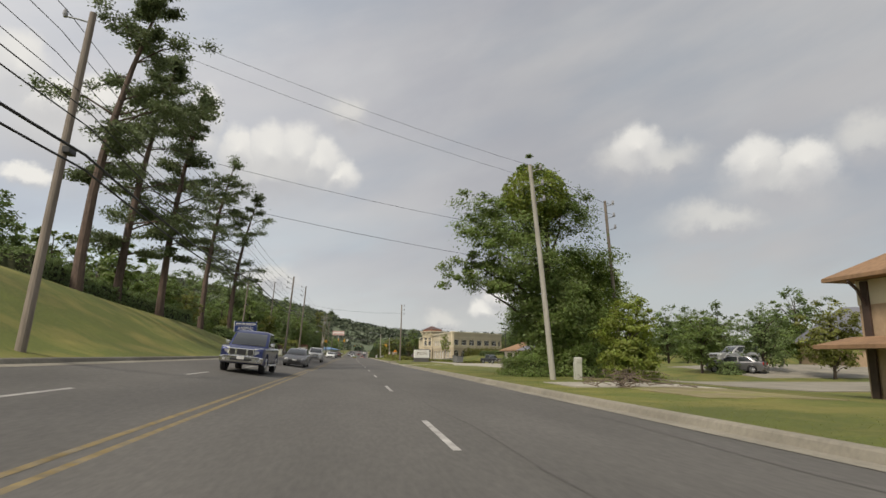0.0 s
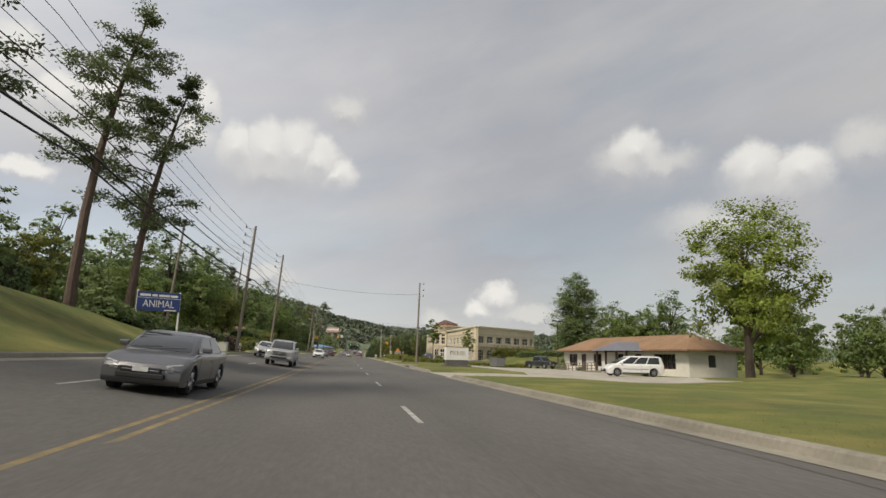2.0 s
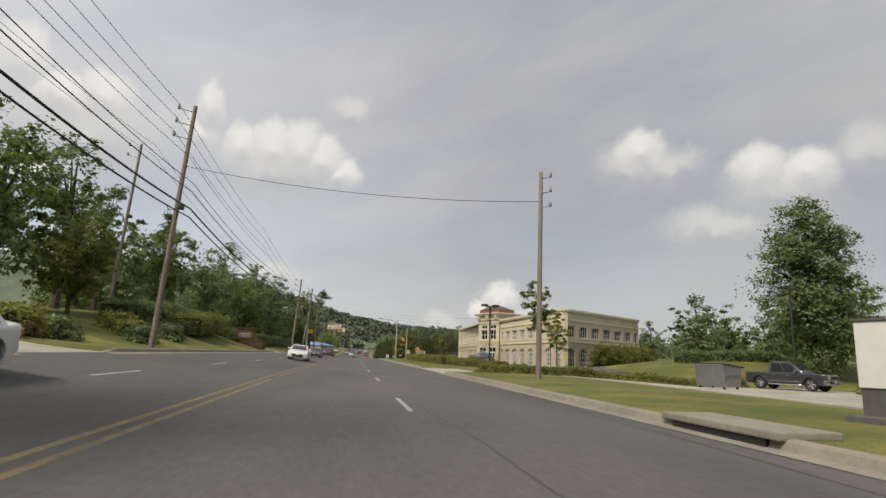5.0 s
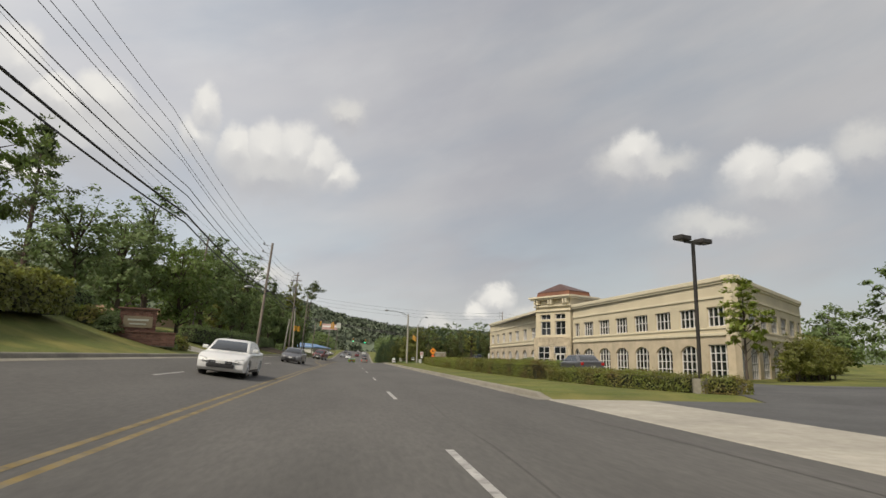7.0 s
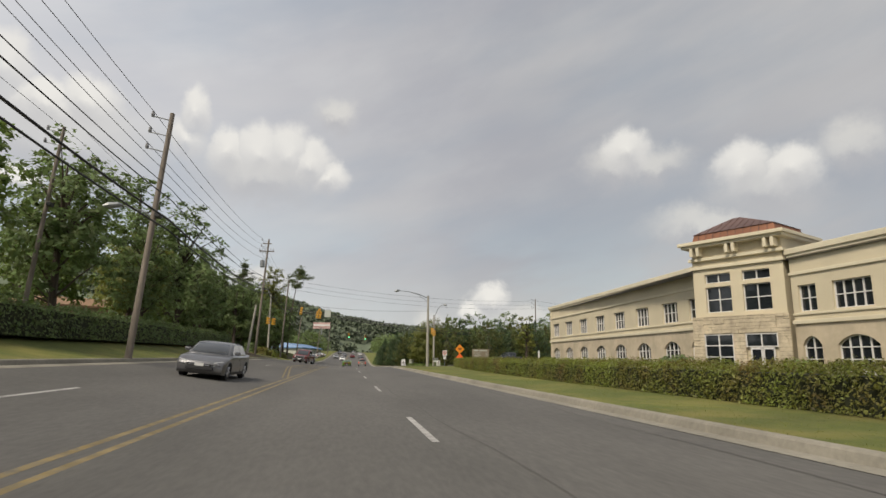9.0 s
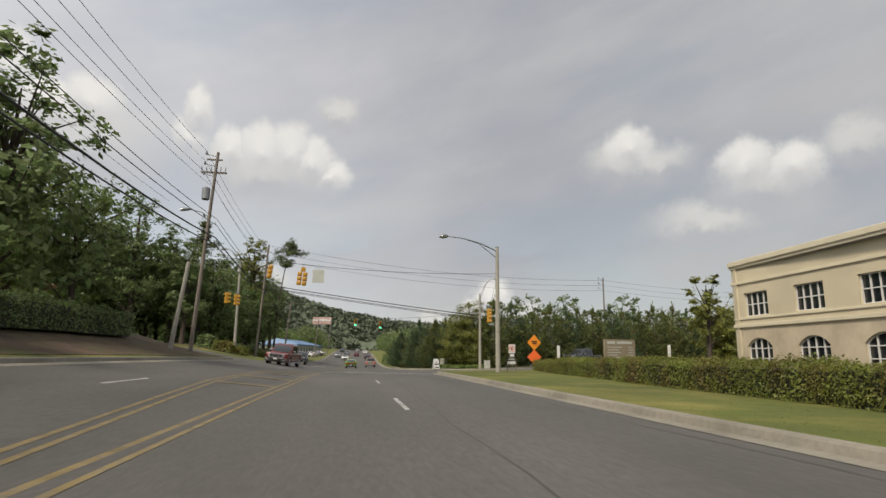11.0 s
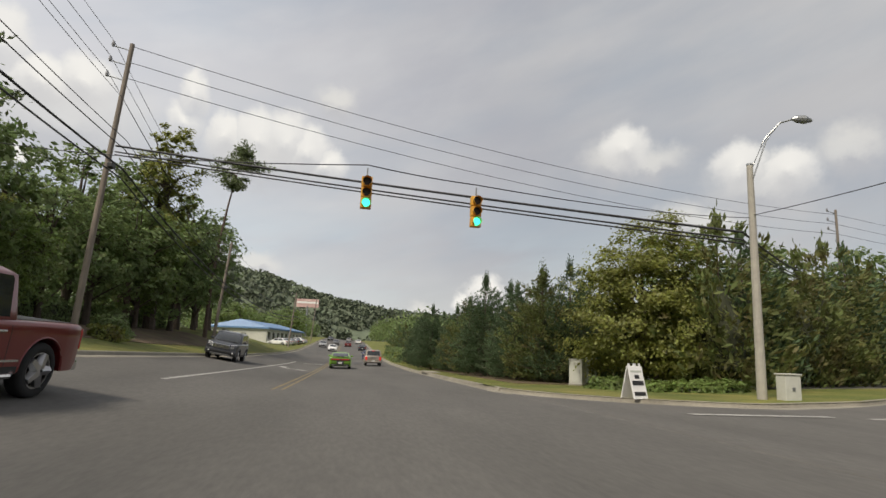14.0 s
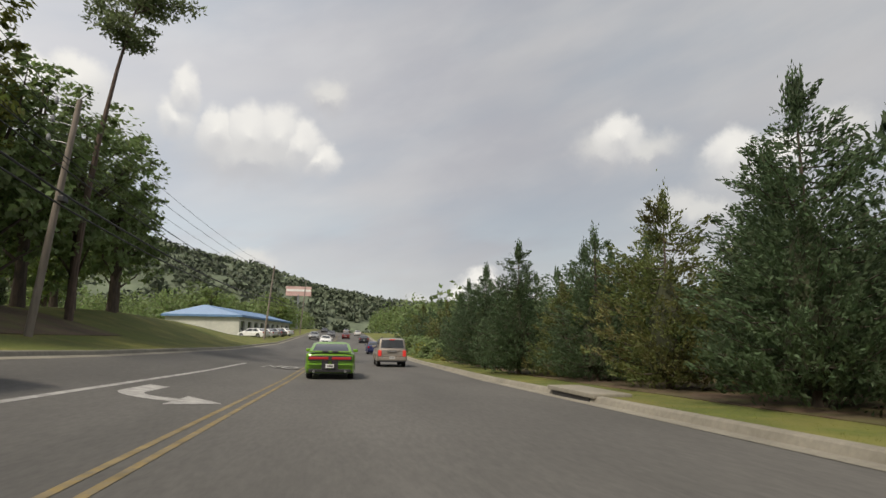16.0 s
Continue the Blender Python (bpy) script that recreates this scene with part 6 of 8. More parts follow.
steel_lamp_pole(9.85, 214.6, 9.15, "concrete street lamp with long arm at the junction", (-3.6, -0.8, 0.75), r=0.18)
steel_lamp_pole(14.6, 240.4, 8.75, "concrete street lamp across the side street", (1.5, -0.5, 2.0), r=0.17)
steel_lamp_pole(-12.2, 244.0, 12.0, "concrete street lamp on the bank corner", (-1.6, 0.0, 1.8), r=0.18)


def lot_lamp(x, y, top, label):
    z0 = ground_z(x, y)
    p = thing("car_park_lamp", label, "lamp post", pose(x, y, z0, 0, 0, 20), group="car park lamps")
    H = top - z0
    part("footing", tubed([(0, 0, -0.2), (0, 0, 0.5)], 0.28, 14), CONCRETE, p, "round concrete footing")
    part("pole", boxed(-0.05, 0.05, -0.05, 0.05, 0.4, H, bevel=0.01), BRONZE, p, "dark bronze square pole")
    for s in (-1, 1):
        part("lamp_arm", boxed(min(0, s * 0.45), max(0, s * 0.45), -0.04, 0.04, H - 0.12, H - 0.04), BRONZE, p)
        part("lamp_head", boxed(min(s * 0.3, s * 0.85), max(s * 0.3, s * 0.85), -0.2, 0.2, H - 0.06, H + 0.12, bevel=0.04), BRONZE, p, "dark shoebox lamp head")


lot_lamp(11.9, 131.3, 6.0, "dark twin-head car park lamp by the hedge")
lot_lamp(38.0, 205.0, 6.5, "dark twin-head car park lamp near the far trees")
lot_lamp(31, 118, 7.0, "dark twin-head car park lamp beside the office")
lot_lamp(52, 128, 7.0, "dark twin-head car park lamp beside the office")


def signal_meshes():
    bodies = bmesh.new()
    for k in range(3):
        z = -0.33 * k
        box(bodies, -0.16, 0.16, -0.11, 0.13, z - 0.315, z - 0.005, 0.025)
        tube(bodies, [(0, 0.13, z - 0.16), (0, 0.17, z - 0.16)], [0.15, 0.09], 12)
    visors = []
    for k in range(3):
        v = bmesh.new()
        z = -0.33 * k - 0.16
        n = 12
        a = [v.verts.new((0.135 * math.cos(t), -0.11, z + 0.135 * math.sin(t))) for t in [math.radians(-60 + 300 * i / n) for i in range(n + 1)]]
        b = [v.verts.new((0.135 * math.cos(t), -0.34, z + 0.135 * math.sin(t) - 0.02)) for t in [math.radians(-60 + 300 * i / n) for i in range(n + 1)]]
        for i in range(n):
            v.faces.new((a[i], a[i + 1], b[i + 1], b[i]))
        visors.append(v)
    return mesh_of("housing", bodies, SIGNAL_YELLOW), [mesh_of("visor", v, SIGNAL_YELLOW) for v in visors]


HOUSING, VISORS = signal_meshes()
LENS_MESH = {}


def signal_head(x, y, z, turn, lit, label, cluster=False, tilt=0.0, size=1.0, lean=0.0):
    """z is the top of the housing. lit: index of the lit lens, with its material. The lenses look to local -y."""
    s = thing("traffic_signal", label, "traffic light", pose(x, y, z, tilt, lean, turn) @ Matrix.Diagonal((size, size, size, 1)), group="traffic signals over the junction")
    spots = [(0, 0)] if not cluster else [(-0.19, -0.38), (0.19, -0.38)]
    for sx, sz in spots:
        mv = Matrix.Translation((sx, 0, sz))
        part("housing", HOUSING, None, s, "yellow signal housing", at=mv)
        for k in range(3):
            part("visor", VISORS[k], None, s, at=mv)
            mat = lit[1] if lit and lit[0] == k else PLASTIC
            part("lens", tubed([(sx, -0.125, sz - 0.33 * k - 0.16), (sx, -0.112, sz - 0.33 * k - 0.16)], 0.125, 14), mat, s)
    if cluster:
        part("top_housing", boxed(-0.16, 0.16, -0.11, 0.13, -0.36, -0.03, bevel=0.025), SIGNAL_YELLOW, s)
    part("hanger", tubed([(0, 0, -0.02), (0, 0, 0.28)], 0.025, 6), GALV, s)
    return s


signal_head(-5.1, 214.5, 7.45, 180, None, "yellow signal head seen from behind", tilt=-10, size=0.88, lean=-9)
signal_head(-3.05, 214.3, 7.35, 180, None, "yellow five-lens signal cluster seen from behind", cluster=True, tilt=-6, size=0.88, lean=-6)
signal_head(0.7, 234.7, 5.35, 0, (2, GREEN_LIT), "traffic signal showing green on the span wire", size=0.72)
signal_head(3.15, 234.8, 5.15, 0, (2, GREEN_LIT), "traffic signal showing green on the span wire", size=0.72)
signal_head(12.8, 229.0, 5.75, 62, None, "yellow traffic signal turned to the side street", size=0.85)
signal_head(12.2, 226.6, 5.95, 62, None, "yellow traffic signal turned to the side street", size=0.85)
signal_head(-10.9, 231.0, 7.3, 110, None, "yellow signal head on the far side span")
signal_head(-10.3, 232.2, 7.25, 110, None, "yellow signal head on the far side span")
hs = thing("hanging_sign", "pale grey sign panel hanging beside the signals", "road sign", pose(-2.1, 214.2, 7.25, -4, 0, 0))
part("panel", boxed(-0.36, 0.36, -0.01, 0.01, -0.92, -0.08, bevel=0.006), SIGN_BACK, hs)
part("hanger", tubed([(-0.2, 0, -0.1), (0, 0, 0.1), (0.2, 0, -0.1)], 0.015, 5), GALV, hs)
part("hanger_rod", tubed([(0, 0, 0.08), (0, 0, 0.3)], 0.02, 5), GALV, hs)
wire("span_wire", (-10.1, 219.0, 8.7), (-5.1, 214.5, 7.72), 0.1, 0.012, "steel span wire carrying the signals")
wire("span_wire", (-5.1, 214.5, 7.72), (9.8, 214.6, 7.35), 0.28, 0.014, "steel span wire carrying the signals")
wire("span_wire", (9.85, 214.6, 7.2), (12.8, 229.0, 6.0), 0.1, 0.014, "steel span wire carrying the signals")
wire("span_wire", (12.8, 229.0, 6.0), (14.6, 240.4, 6.9), 0.1, 0.014, "steel span wire carrying the signals")
wire("span_wire", (-12.1, 244.0, 8.2), (0.7, 234.7, 5.62), 0.2, 0.014, "steel span wire carrying the signals")
wire("span_wire", (0.7, 234.7, 5.62), (3.15, 234.8, 5.42), 0.03, 0.014, "steel span wire carrying the signals")
wire("span_wire", (3.15, 234.8, 5.42), (14.5, 240.4, 6.8), 0.15, 0.014, "steel span wire carrying the signals")
wire("span_wire", (-10.2, 219.0, 9.2), (-12.1, 244.0, 8.4), 0.5, 0.012, "steel span wire along the bank")
for dz, r in ((0.0, 0.05), (-0.28, 0.035), (-0.42, 0.03)):
    wire("overhead_wire", (-10.1, 250, 10.3 + dz), (14.5, 240.8, 6.35 + dz), 0.1, r, "thick black cable crossing the junction")
    wire("overhead_wire", (14.5, 240.8, 6.35 + dz), (39.5, 262, 9.0 + dz), 0.9, r * 0.8, "thick black cable along the side street")


# ---------------------------------------------------------------- signs
def text_part(parent, body, size, mat, at, wide=1.0):
    return part("lettering", text_mesh("lettering", body, size, mat, wide, 0.004), None, parent, at=at)


def facing_viewer(x, y, z, turn=0):
    """Pose of an upright panel in x and z that looks to -y, turned about z."""
    return pose(x, y, z, 0, 0, turn)


UPRIGHT = pose(0, 0, 0, 90, 0, 0)


def bars(parent, rows, mat, y):
    for x0, x1, z0, z1 in rows:
        part("text_bar", boxed(x0, x1, y - 0.006, y, z0, z1), mat, parent)


clinic = thing("clinic_sign", "blue panel sign with white letters above the shrubs", "sign", facing_viewer(-13.6, 77.7, ground_z(-13.6, 77.7), 27) @ Matrix.Diagonal((0.63, 1, 1, 1)))
cz = 4.05 - ground_z(-13.6, 77.7)
part("panel", boxed(-2.25, 2.25, -0.10, 0.10, cz - 0.05, cz + 1.30, bevel=0.02), SIGN_BLUE, clinic, "blue sign panel")
for sx in (-2.2, 2.2):
    part("post", boxed(sx - 0.08, sx + 0.08, -0.08, 0.08, -0.3, cz + 1.4), SIGN_WHITE, clinic)
part("edge_strip", boxed(-2.25, 2.25, -0.115, -0.101, cz + 0.86, cz + 0.89), SIGN_WHITE, clinic)
text_part(clinic, "ANIMAL", 0.72, SIGN_WHITE, Matrix.Translation((0, -0.106, cz + 0.45)) @ UPRIGHT, 1.25)
bars(clinic, [(-2.0, -0.9, cz + 0.98, cz + 1.14), (-0.75, -0.2, cz + 0.98, cz + 1.14), (-0.05, 1.1, cz + 0.98, cz + 1.14), (1.2, 1.95, cz + 0.98, cz + 1.14), (0.6, 1.9, cz + 0.0, cz + 0.08)], SIGN_WHITE, -0.102)

ms = thing("monument_sign", "white panel monument sign on grey stone base", "sign", facing_viewer(10.4, 90.0, ground_z(10.4, 90), 12))
part("base", boxed(-1.12, 1.12, -0.28, 0.28, -0.1, 0.62, bevel=0.02), GREY_BASE, ms, "dark grey stone base")
part("plinth", boxed(-1.4, 1.4, -0.45, 0.45, -0.1, 0.12, bevel=0.03), GREY_BASE, ms)
part("panel", boxed(-1.15, 1.15, -0.3, 0.3, 0.62, 1.85, bevel=0.02), SIGN_WHITE, ms, "white sign panel")
part("cap", boxed(-1.18, 1.18, -0.33, 0.33, 1.85, 1.90, bevel=0.012), GREY_BASE, ms)
bars(ms, [(-0.77, -0.57, 1.36, 1.49), (-0.77, -0.66, 1.08, 1.34)] + [(-0.53 + 0.157 * k, -0.53 + 0.157 * k + (0.055 if k % 3 else 0.085), 1.23, 1.47) for k in range(9)] + [(-0.45 + 0.105 * k, -0.45 + 0.105 * k + 0.05, 1.08, 1.16) for k in range(13)], SIGN_TAUPE, -0.301)

dr = thing("directory_sign", "taupe directory board with pale lettering behind the hedge", "sign", facing_viewer(14.4, 206.2, ground_z(14.4, 206.2), 8))
part("panel", boxed(-0.95, 0.95, -0.08, 0.08, 0.55, 1.95, bevel=0.015), SIGN_TAUPE, dr)
for sx in (-0.8, 0.8):
    part("post", boxed(sx - 0.05, sx + 0.05, -0.05, 0.05, -0.2, 0.6), SIGN_TAUPE, dr)
bars(dr, [(-0.8, -0.3, 1.72, 1.85), (-0.2, 0.75, 1.72, 1.85)] + [(-0.8, -0.8 + w, 1.52 - 0.14 * k, 1.56 - 0.14 * k) for k, w in enumerate((0.9, 0.7, 0.85, 0.6, 0.95, 0.7))] + [(0.5, 0.8, 1.52 - 0.14 * k, 1.56 - 0.14 * k) for k in range(5)], SIGN_BACK, -0.081)

bs = thing("monument_sign", "low brown brick monument sign on the grass bank", "sign", facing_viewer(-11.6, 145.8, ground_z(-11.6, 145.8) - 0.1, 22))
core = part("core", boxed(-0.88, 0.88, -0.23, 0.25, 0.3, 1.75, bevel=0.01), MORTAR, bs, "brown brick sign wall")
part("coping", boxed(-0.98, 0.98, -0.31, 0.31, 1.75, 1.85, bevel=0.02), BRICK, bs)
low_wall = part("low_wall", boxed(-1.88, 1.88, -0.40, -0.26, -0.2, 0.52, bevel=0.01), MORTAR, bs, "low brick planter wall")
part("wall_cap", boxed(-1.92, 1.92, -0.45, -0.25, 0.52, 0.59, bevel=0.015), BRICK, bs)
ONE_BRICK = mesh_of("brick", boxed(-0.104, 0.104, -0.022, 0.05, -0.034, 0.034), BRICK_PIECE)
HALF_BRICK = mesh_of("half_brick", boxed(-0.049, 0.049, -0.022, 0.05, -0.034, 0.034), BRICK_PIECE)


def brick_face(owner, x0, x1, z0, z1, y):
    """Stretcher bond laid on a face that looks to -y."""
    z, row = z0 + 0.037, 0
    while z + 0.03 < z1:
        x = x0
        while x < x1 - 0.05:
            short = (row % 2 and x == x0) or x + 0.21 > x1 + 0.01
            w = 0.11 if short else 0.22
            part("brick", HALF_BRICK if short else ONE_BRICK, None, owner, at=Matrix.Translation((x + w / 2, y, z)))
            x += w
        z, row = z + 0.08, row + 1


brick_face(core, -0.88, 0.88, 0.52, 1.75, -0.23)
brick_face(low_wall, -1.87, 1.87, -0.12, 0.52, -0.40)
part("plaque", boxed(-0.7, 0.7, -0.285, -0.256, 0.8, 1.4), SIGN_TAUPE, bs)
bars(bs, [(-0.5, 0.5, 1.15, 1.25), (-0.4, 0.4, 0.95, 1.02)], SIGN_BACK, -0.287)


def post_sign(x, y, label, turn=0):
    s = thing("road_sign", label, "road sign", pose(x, y, ground_z(x, y), 0, 0, turn))
    part("post", tubed([(0, 0.03, -0.3), (0, 0.03, 2.3)], 0.03, 6), GALV, s)
    return s


nt = post_sign(13.7, 224.6, "white no-turn sign on a metal post", 10)
part("panel", boxed(-0.31, 0.31, -0.012, 0.0, 1.55, 2.3, bevel=0.005), SIGN_WHITE, nt)
part("plate", boxed(-0.2, 0.2, -0.012, 0.0, 1.1, 1.5, bevel=0.005), SIGN_WHITE, nt)
rg = bmesh.new()
for i in range(20):
    a, b = 2 * math.pi * i / 20, 2 * math.pi * (i + 1) / 20
    tube(rg, [(0.22 * math.cos(a), -0.016, 1.95 + 0.22 * math.sin(a)), (0.22 * math.cos(b), -0.016, 1.95 + 0.22 * math.sin(b))], 0.022, 4)
tube(rg, [(-0.15, -0.016, 2.1), (0.15, -0.016, 1.8)], 0.02, 4)
part("ring", rg, ORANGE_RED, nt)
part("arrow", boxed(-0.08, 0.08, -0.016, -0.012, 1.86, 2.04), SIGN_INK, nt)


def diamond(parent, z, half, mat, turn):
    bm = bmesh.new()
    prism(bm, [(0, z - half), (half, z), (0, z + half), (-half, z)], -0.02, 0.0)
    bmesh.ops.bevel(bm, geom=bm.edges[:], offset=0.01, segments=1, affect="EDGES")
    return part("panel", bm, mat, parent, at=pose(0, 0, 0, 0, 0, turn))


od = post_sign(16.0, 225.6, "orange diamond roadworks signs on one stand", 0)
diamond(od, 2.45, 0.68, ORANGE, 10)
diamond(od, 1.2, 0.66, ORANGE_RED, 5)
bars(od, [(-0.28, 0.28, 2.5, 2.58), (-0.2, 0.2, 2.34, 2.42)], SIGN_INK, -0.06)
part("leg", tubed([(0, 0, 1.0), (-0.5, 0.3, 0)], 0.025, 5), GALV, od)
part("leg", tubed([(0, 0, 1.0), (0.5, 0.3, 0)], 0.025, 5), GALV, od)
lease = thing("yard_sign", "small dark and white yard sign by the hedge", "sign", facing_viewer(11.0, 215.4, ground_z(11, 215.4)))
part("panel", boxed(-0.35, 0.35, -0.02, 0.02, 0.75, 1.05, bevel=0.005), BRONZE, lease)
part("panel_low", boxed(-0.3, 0.3, -0.02, 0.02, 0.55, 0.74), SIGN_WHITE, lease)
for sx in (-0.3, 0.3):
    part("stake", boxed(sx - 0.02, sx + 0.02, -0.02, 0.02, -0.2, 1.05), WOOD_GREY, lease)
bars(lease, [(-0.22, 0.22, 0.93, 0.98), (-0.26, 0.26, 0.82, 0.88)], SIGN_BACK, -0.021)
for x, y, h in ((17.6, 224.0, 2.1), (26.0, 221.0, 1.9)):
    mk = thing("marker_post", "white marker post beside the side street", "post", pose(x, y, ground_z(x, y)))
    part("panel", boxed(-0.12, 0.12, -0.03, 0.03, 0.9, h, bevel=0.01), SIGN_WHITE, mk)
    part("stake", boxed(-0.04, 0.04, -0.04, 0.04, -0.2, 0.95), SIGNAL_YELLOW, mk)

af = thing("sandwich_board", "white folding sandwich board on the grass verge", "sign", facing_viewer(9.55, 239.7, road_z(240) + 0.15, 20))
for s, nm in ((-1, "front_panel"), (1, "rear_panel")):
    bm = bmesh.new()
    box(bm, -0.31, 0.31, -0.015, 0.015, 0.0, 1.02, 0.008)
    box(bm, -0.27, -0.20, -0.015, 0.015, 1.02, 1.10)
    box(bm, -0.06, 0.06, -0.015, 0.015, 1.02, 1.10)
    box(bm, 0.20, 0.27, -0.015, 0.015, 1.02, 1.10)
    pn = part(nm, bm, SIGN_WHITE, af, at=pose(0, s * 0.26, 0, s * 14, 0, 0))
    if s < 0:
        for z0, z1, w in ((0.62, 0.74, 0.10), (0.42, 0.56, 0.25)):
            part("text_bar", boxed(-w, w, -0.022, -0.016, z0, z1), SIGN_INK, pn)
        for z0, z1 in ((0.10, 0.22), (0.82, 0.88)):
            part("text_bar", boxed(-0.24, 0.24, -0.022, -0.016, z0, z1), SIGN_INK if z0 < 0.5 else SIGN_BACK, pn)
ws = thing("sign_panel", "blank pale sign panel in front of the trees", "sign", facing_viewer(12.9, 250.2, ground_z(12.9, 250.2), 20))
part("panel", boxed(-0.35, 0.35, -0.03, 0.03, 0.15, 1.35, bevel=0.01), SIGN_BACK, ws)
for sx in (-0.3, 0.3):
    part("stake", boxed(sx - 0.03, sx + 0.03, -0.02, 0.02, -0.2, 0.2), WOOD_GREY, ws)
vc = thing("utility_cabinet", "pale grey green steel cabinet under the magnolia", "utility box", pose(12.1, 250.0, ground_z(12.1, 250.0), 0, 0, -42))
part("body", boxed(-0.33, 0.33, -0.28, 0.28, 0.06, 1.22, bevel=0.02), UTILITY, vc)
part("plinth", boxed(-0.38, 0.38, -0.33, 0.33, -0.15, 0.07, bevel=0.015), CONCRETE, vc)
part("lid", boxed(-0.36, 0.36, -0.31, 0.31, 1.22, 1.27, bevel=0.015), UTILITY, vc)
vd = part("door", boxed(-0.28, 0.28, -0.30, -0.275, 0.14, 1.16, bevel=0.006), UTILITY, vc)
part("handle", boxed(0.19, 0.22, -0.325, -0.30, 0.60, 0.74), GALV, vd)
ub = thing("utility_cabinet", "pale green utility cabinet at the lamp foot", "utility box", pose(15.3, 240.0, ground_z(15.3, 240)))
part("body", boxed(-0.3, 0.3, -0.22, 0.22, 0, 1.0, bevel=0.03), UTILITY, ub)
part("lid", boxed(-0.33, 0.33, -0.25, 0.25, 1.0, 1.05, bevel=0.01), UTILITY, ub)
part("latch", boxed(-0.05, 0.05, -0.245, -0.22, 0.5, 0.6), GALV, ub)
pb = thing("utility_pedestal", "pale utility pedestal near the wooden pole", "utility box", pose(10.1, 25.7, ground_z(10.1, 25.7)))
part("body", boxed(-0.16, 0.16, -0.15, 0.15, -0.1, 0.78, bevel=0.04), UTILITY, pb)
part("cap", boxed(-0.14, 0.18, -0.165, 0.165, 0.72, 1.0, bevel=0.07), UTILITY, pb)
for x, y in ((-9.8, 81.5), (-10.6, 92.0)):
    tb = thing("utility_cabinet", "low pale utility box on the bank", "utility box", pose(x, y, ground_z(x, y) - 0.05))
    part("body", boxed(-0.45, 0.45, -0.35, 0.35, 0, 0.7, bevel=0.04), UTILITY, tb)
    part("lid", boxed(-0.48, 0.48, -0.38, 0.38, 0.7, 0.76, bevel=0.02), UTILITY, tb)
# storm drains in the kerb
for y in (89.0, 266.5):
    dn = thing("storm_drain", "dark storm drain slot with concrete hood in the kerb", "storm drain", pose(KERB_R + mid_x(y), y, road_z(y)))
    part("hood", boxed(-0.10, 0.9, -1.5, 1.5, 0.12, 0.24, bevel=0.03), CONCRETE, dn)
    part("slot", boxed(-0.06, 0.02, -1.2, 1.2, -0.02, 0.11), PLASTIC, dn)
# billboard far away
bb = thing("billboard", "pale red billboard on a steel post above the far trees", "billboard", pose(-11.6, 470.0, road_z(470)))
part("post", tubed([(0, 0, -1), (0, 0, 13.5)], 0.4, 10), GALV, bb)
part("panel", boxed(-4.5, 4.5, -0.3, 0.3, 13.0, 16.4, bevel=0.05), BILLBOARD, bb)
part("stripe", boxed(-4.3, 4.3, -0.34, -0.31, 14.6, 15.4), SIGN_WHITE, bb)
# low retaining wall and steps of the path on the bank
cv = thing("culvert", "pale concrete culvert end in the grass bank", "culvert", pose(-10.2, 74.0, ground_z(-10.2, 74) - 0.1, 0, 0, 35))
part("slab", boxed(-0.6, 0.6, -0.9, 0.9, 0, 0.22, bevel=0.03), CONCRETE, cv)
part("cheek", boxed(-0.7, -0.55, -0.9, 0.9, 0, 0.4, bevel=0.02), CONCRETE, cv)
part("cheek", boxed(0.55, 0.7, -0.9, 0.9, 0, 0.4, bevel=0.02), CONCRETE, cv)


def dumpster(x, y, turn):
    d = thing("dumpster", "small grey steel dumpster with dark lid on the drive", "dumpster", pose(x, y, ground_z(x, y) + 0.04, 0, 0, turn))
    bm = bmesh.new()
    prism(bm, [(-0.55, 0.12), (0.6, 0.12), (0.75, 1.15), (-0.7, 1.3)], -0.95, 0.95)
    bmesh.ops.bevel(bm, geom=bm.edges[:], offset=0.02, segments=1, affect="EDGES")
    part("bin", bm, GALV, d, "grey steel bin")
    part("lid", boxed(-0.78, 0.8, -0.98, 0.98, 1.22, 1.29, bevel=0.02), PLASTIC, d, "dark plastic lid").rotation_euler = (0, radians(6), 0)
    for sx in (-0.45, 0.5):
        for sy in (-0.8, 0.8):
            part("caster", tubed([(sx, sy - 0.03, 0.07), (sx, sy + 0.03, 0.07)], 0.07, 10), RUBBER, d)
    for sy in (-0.97, 0.97):
        part("fork_pocket", boxed(-0.5, 0.6, sy - 0.05, sy + 0.05, 0.72, 0.86, bevel=0.01), GALV, d)


dumpster(19.6, 110.0, 15)


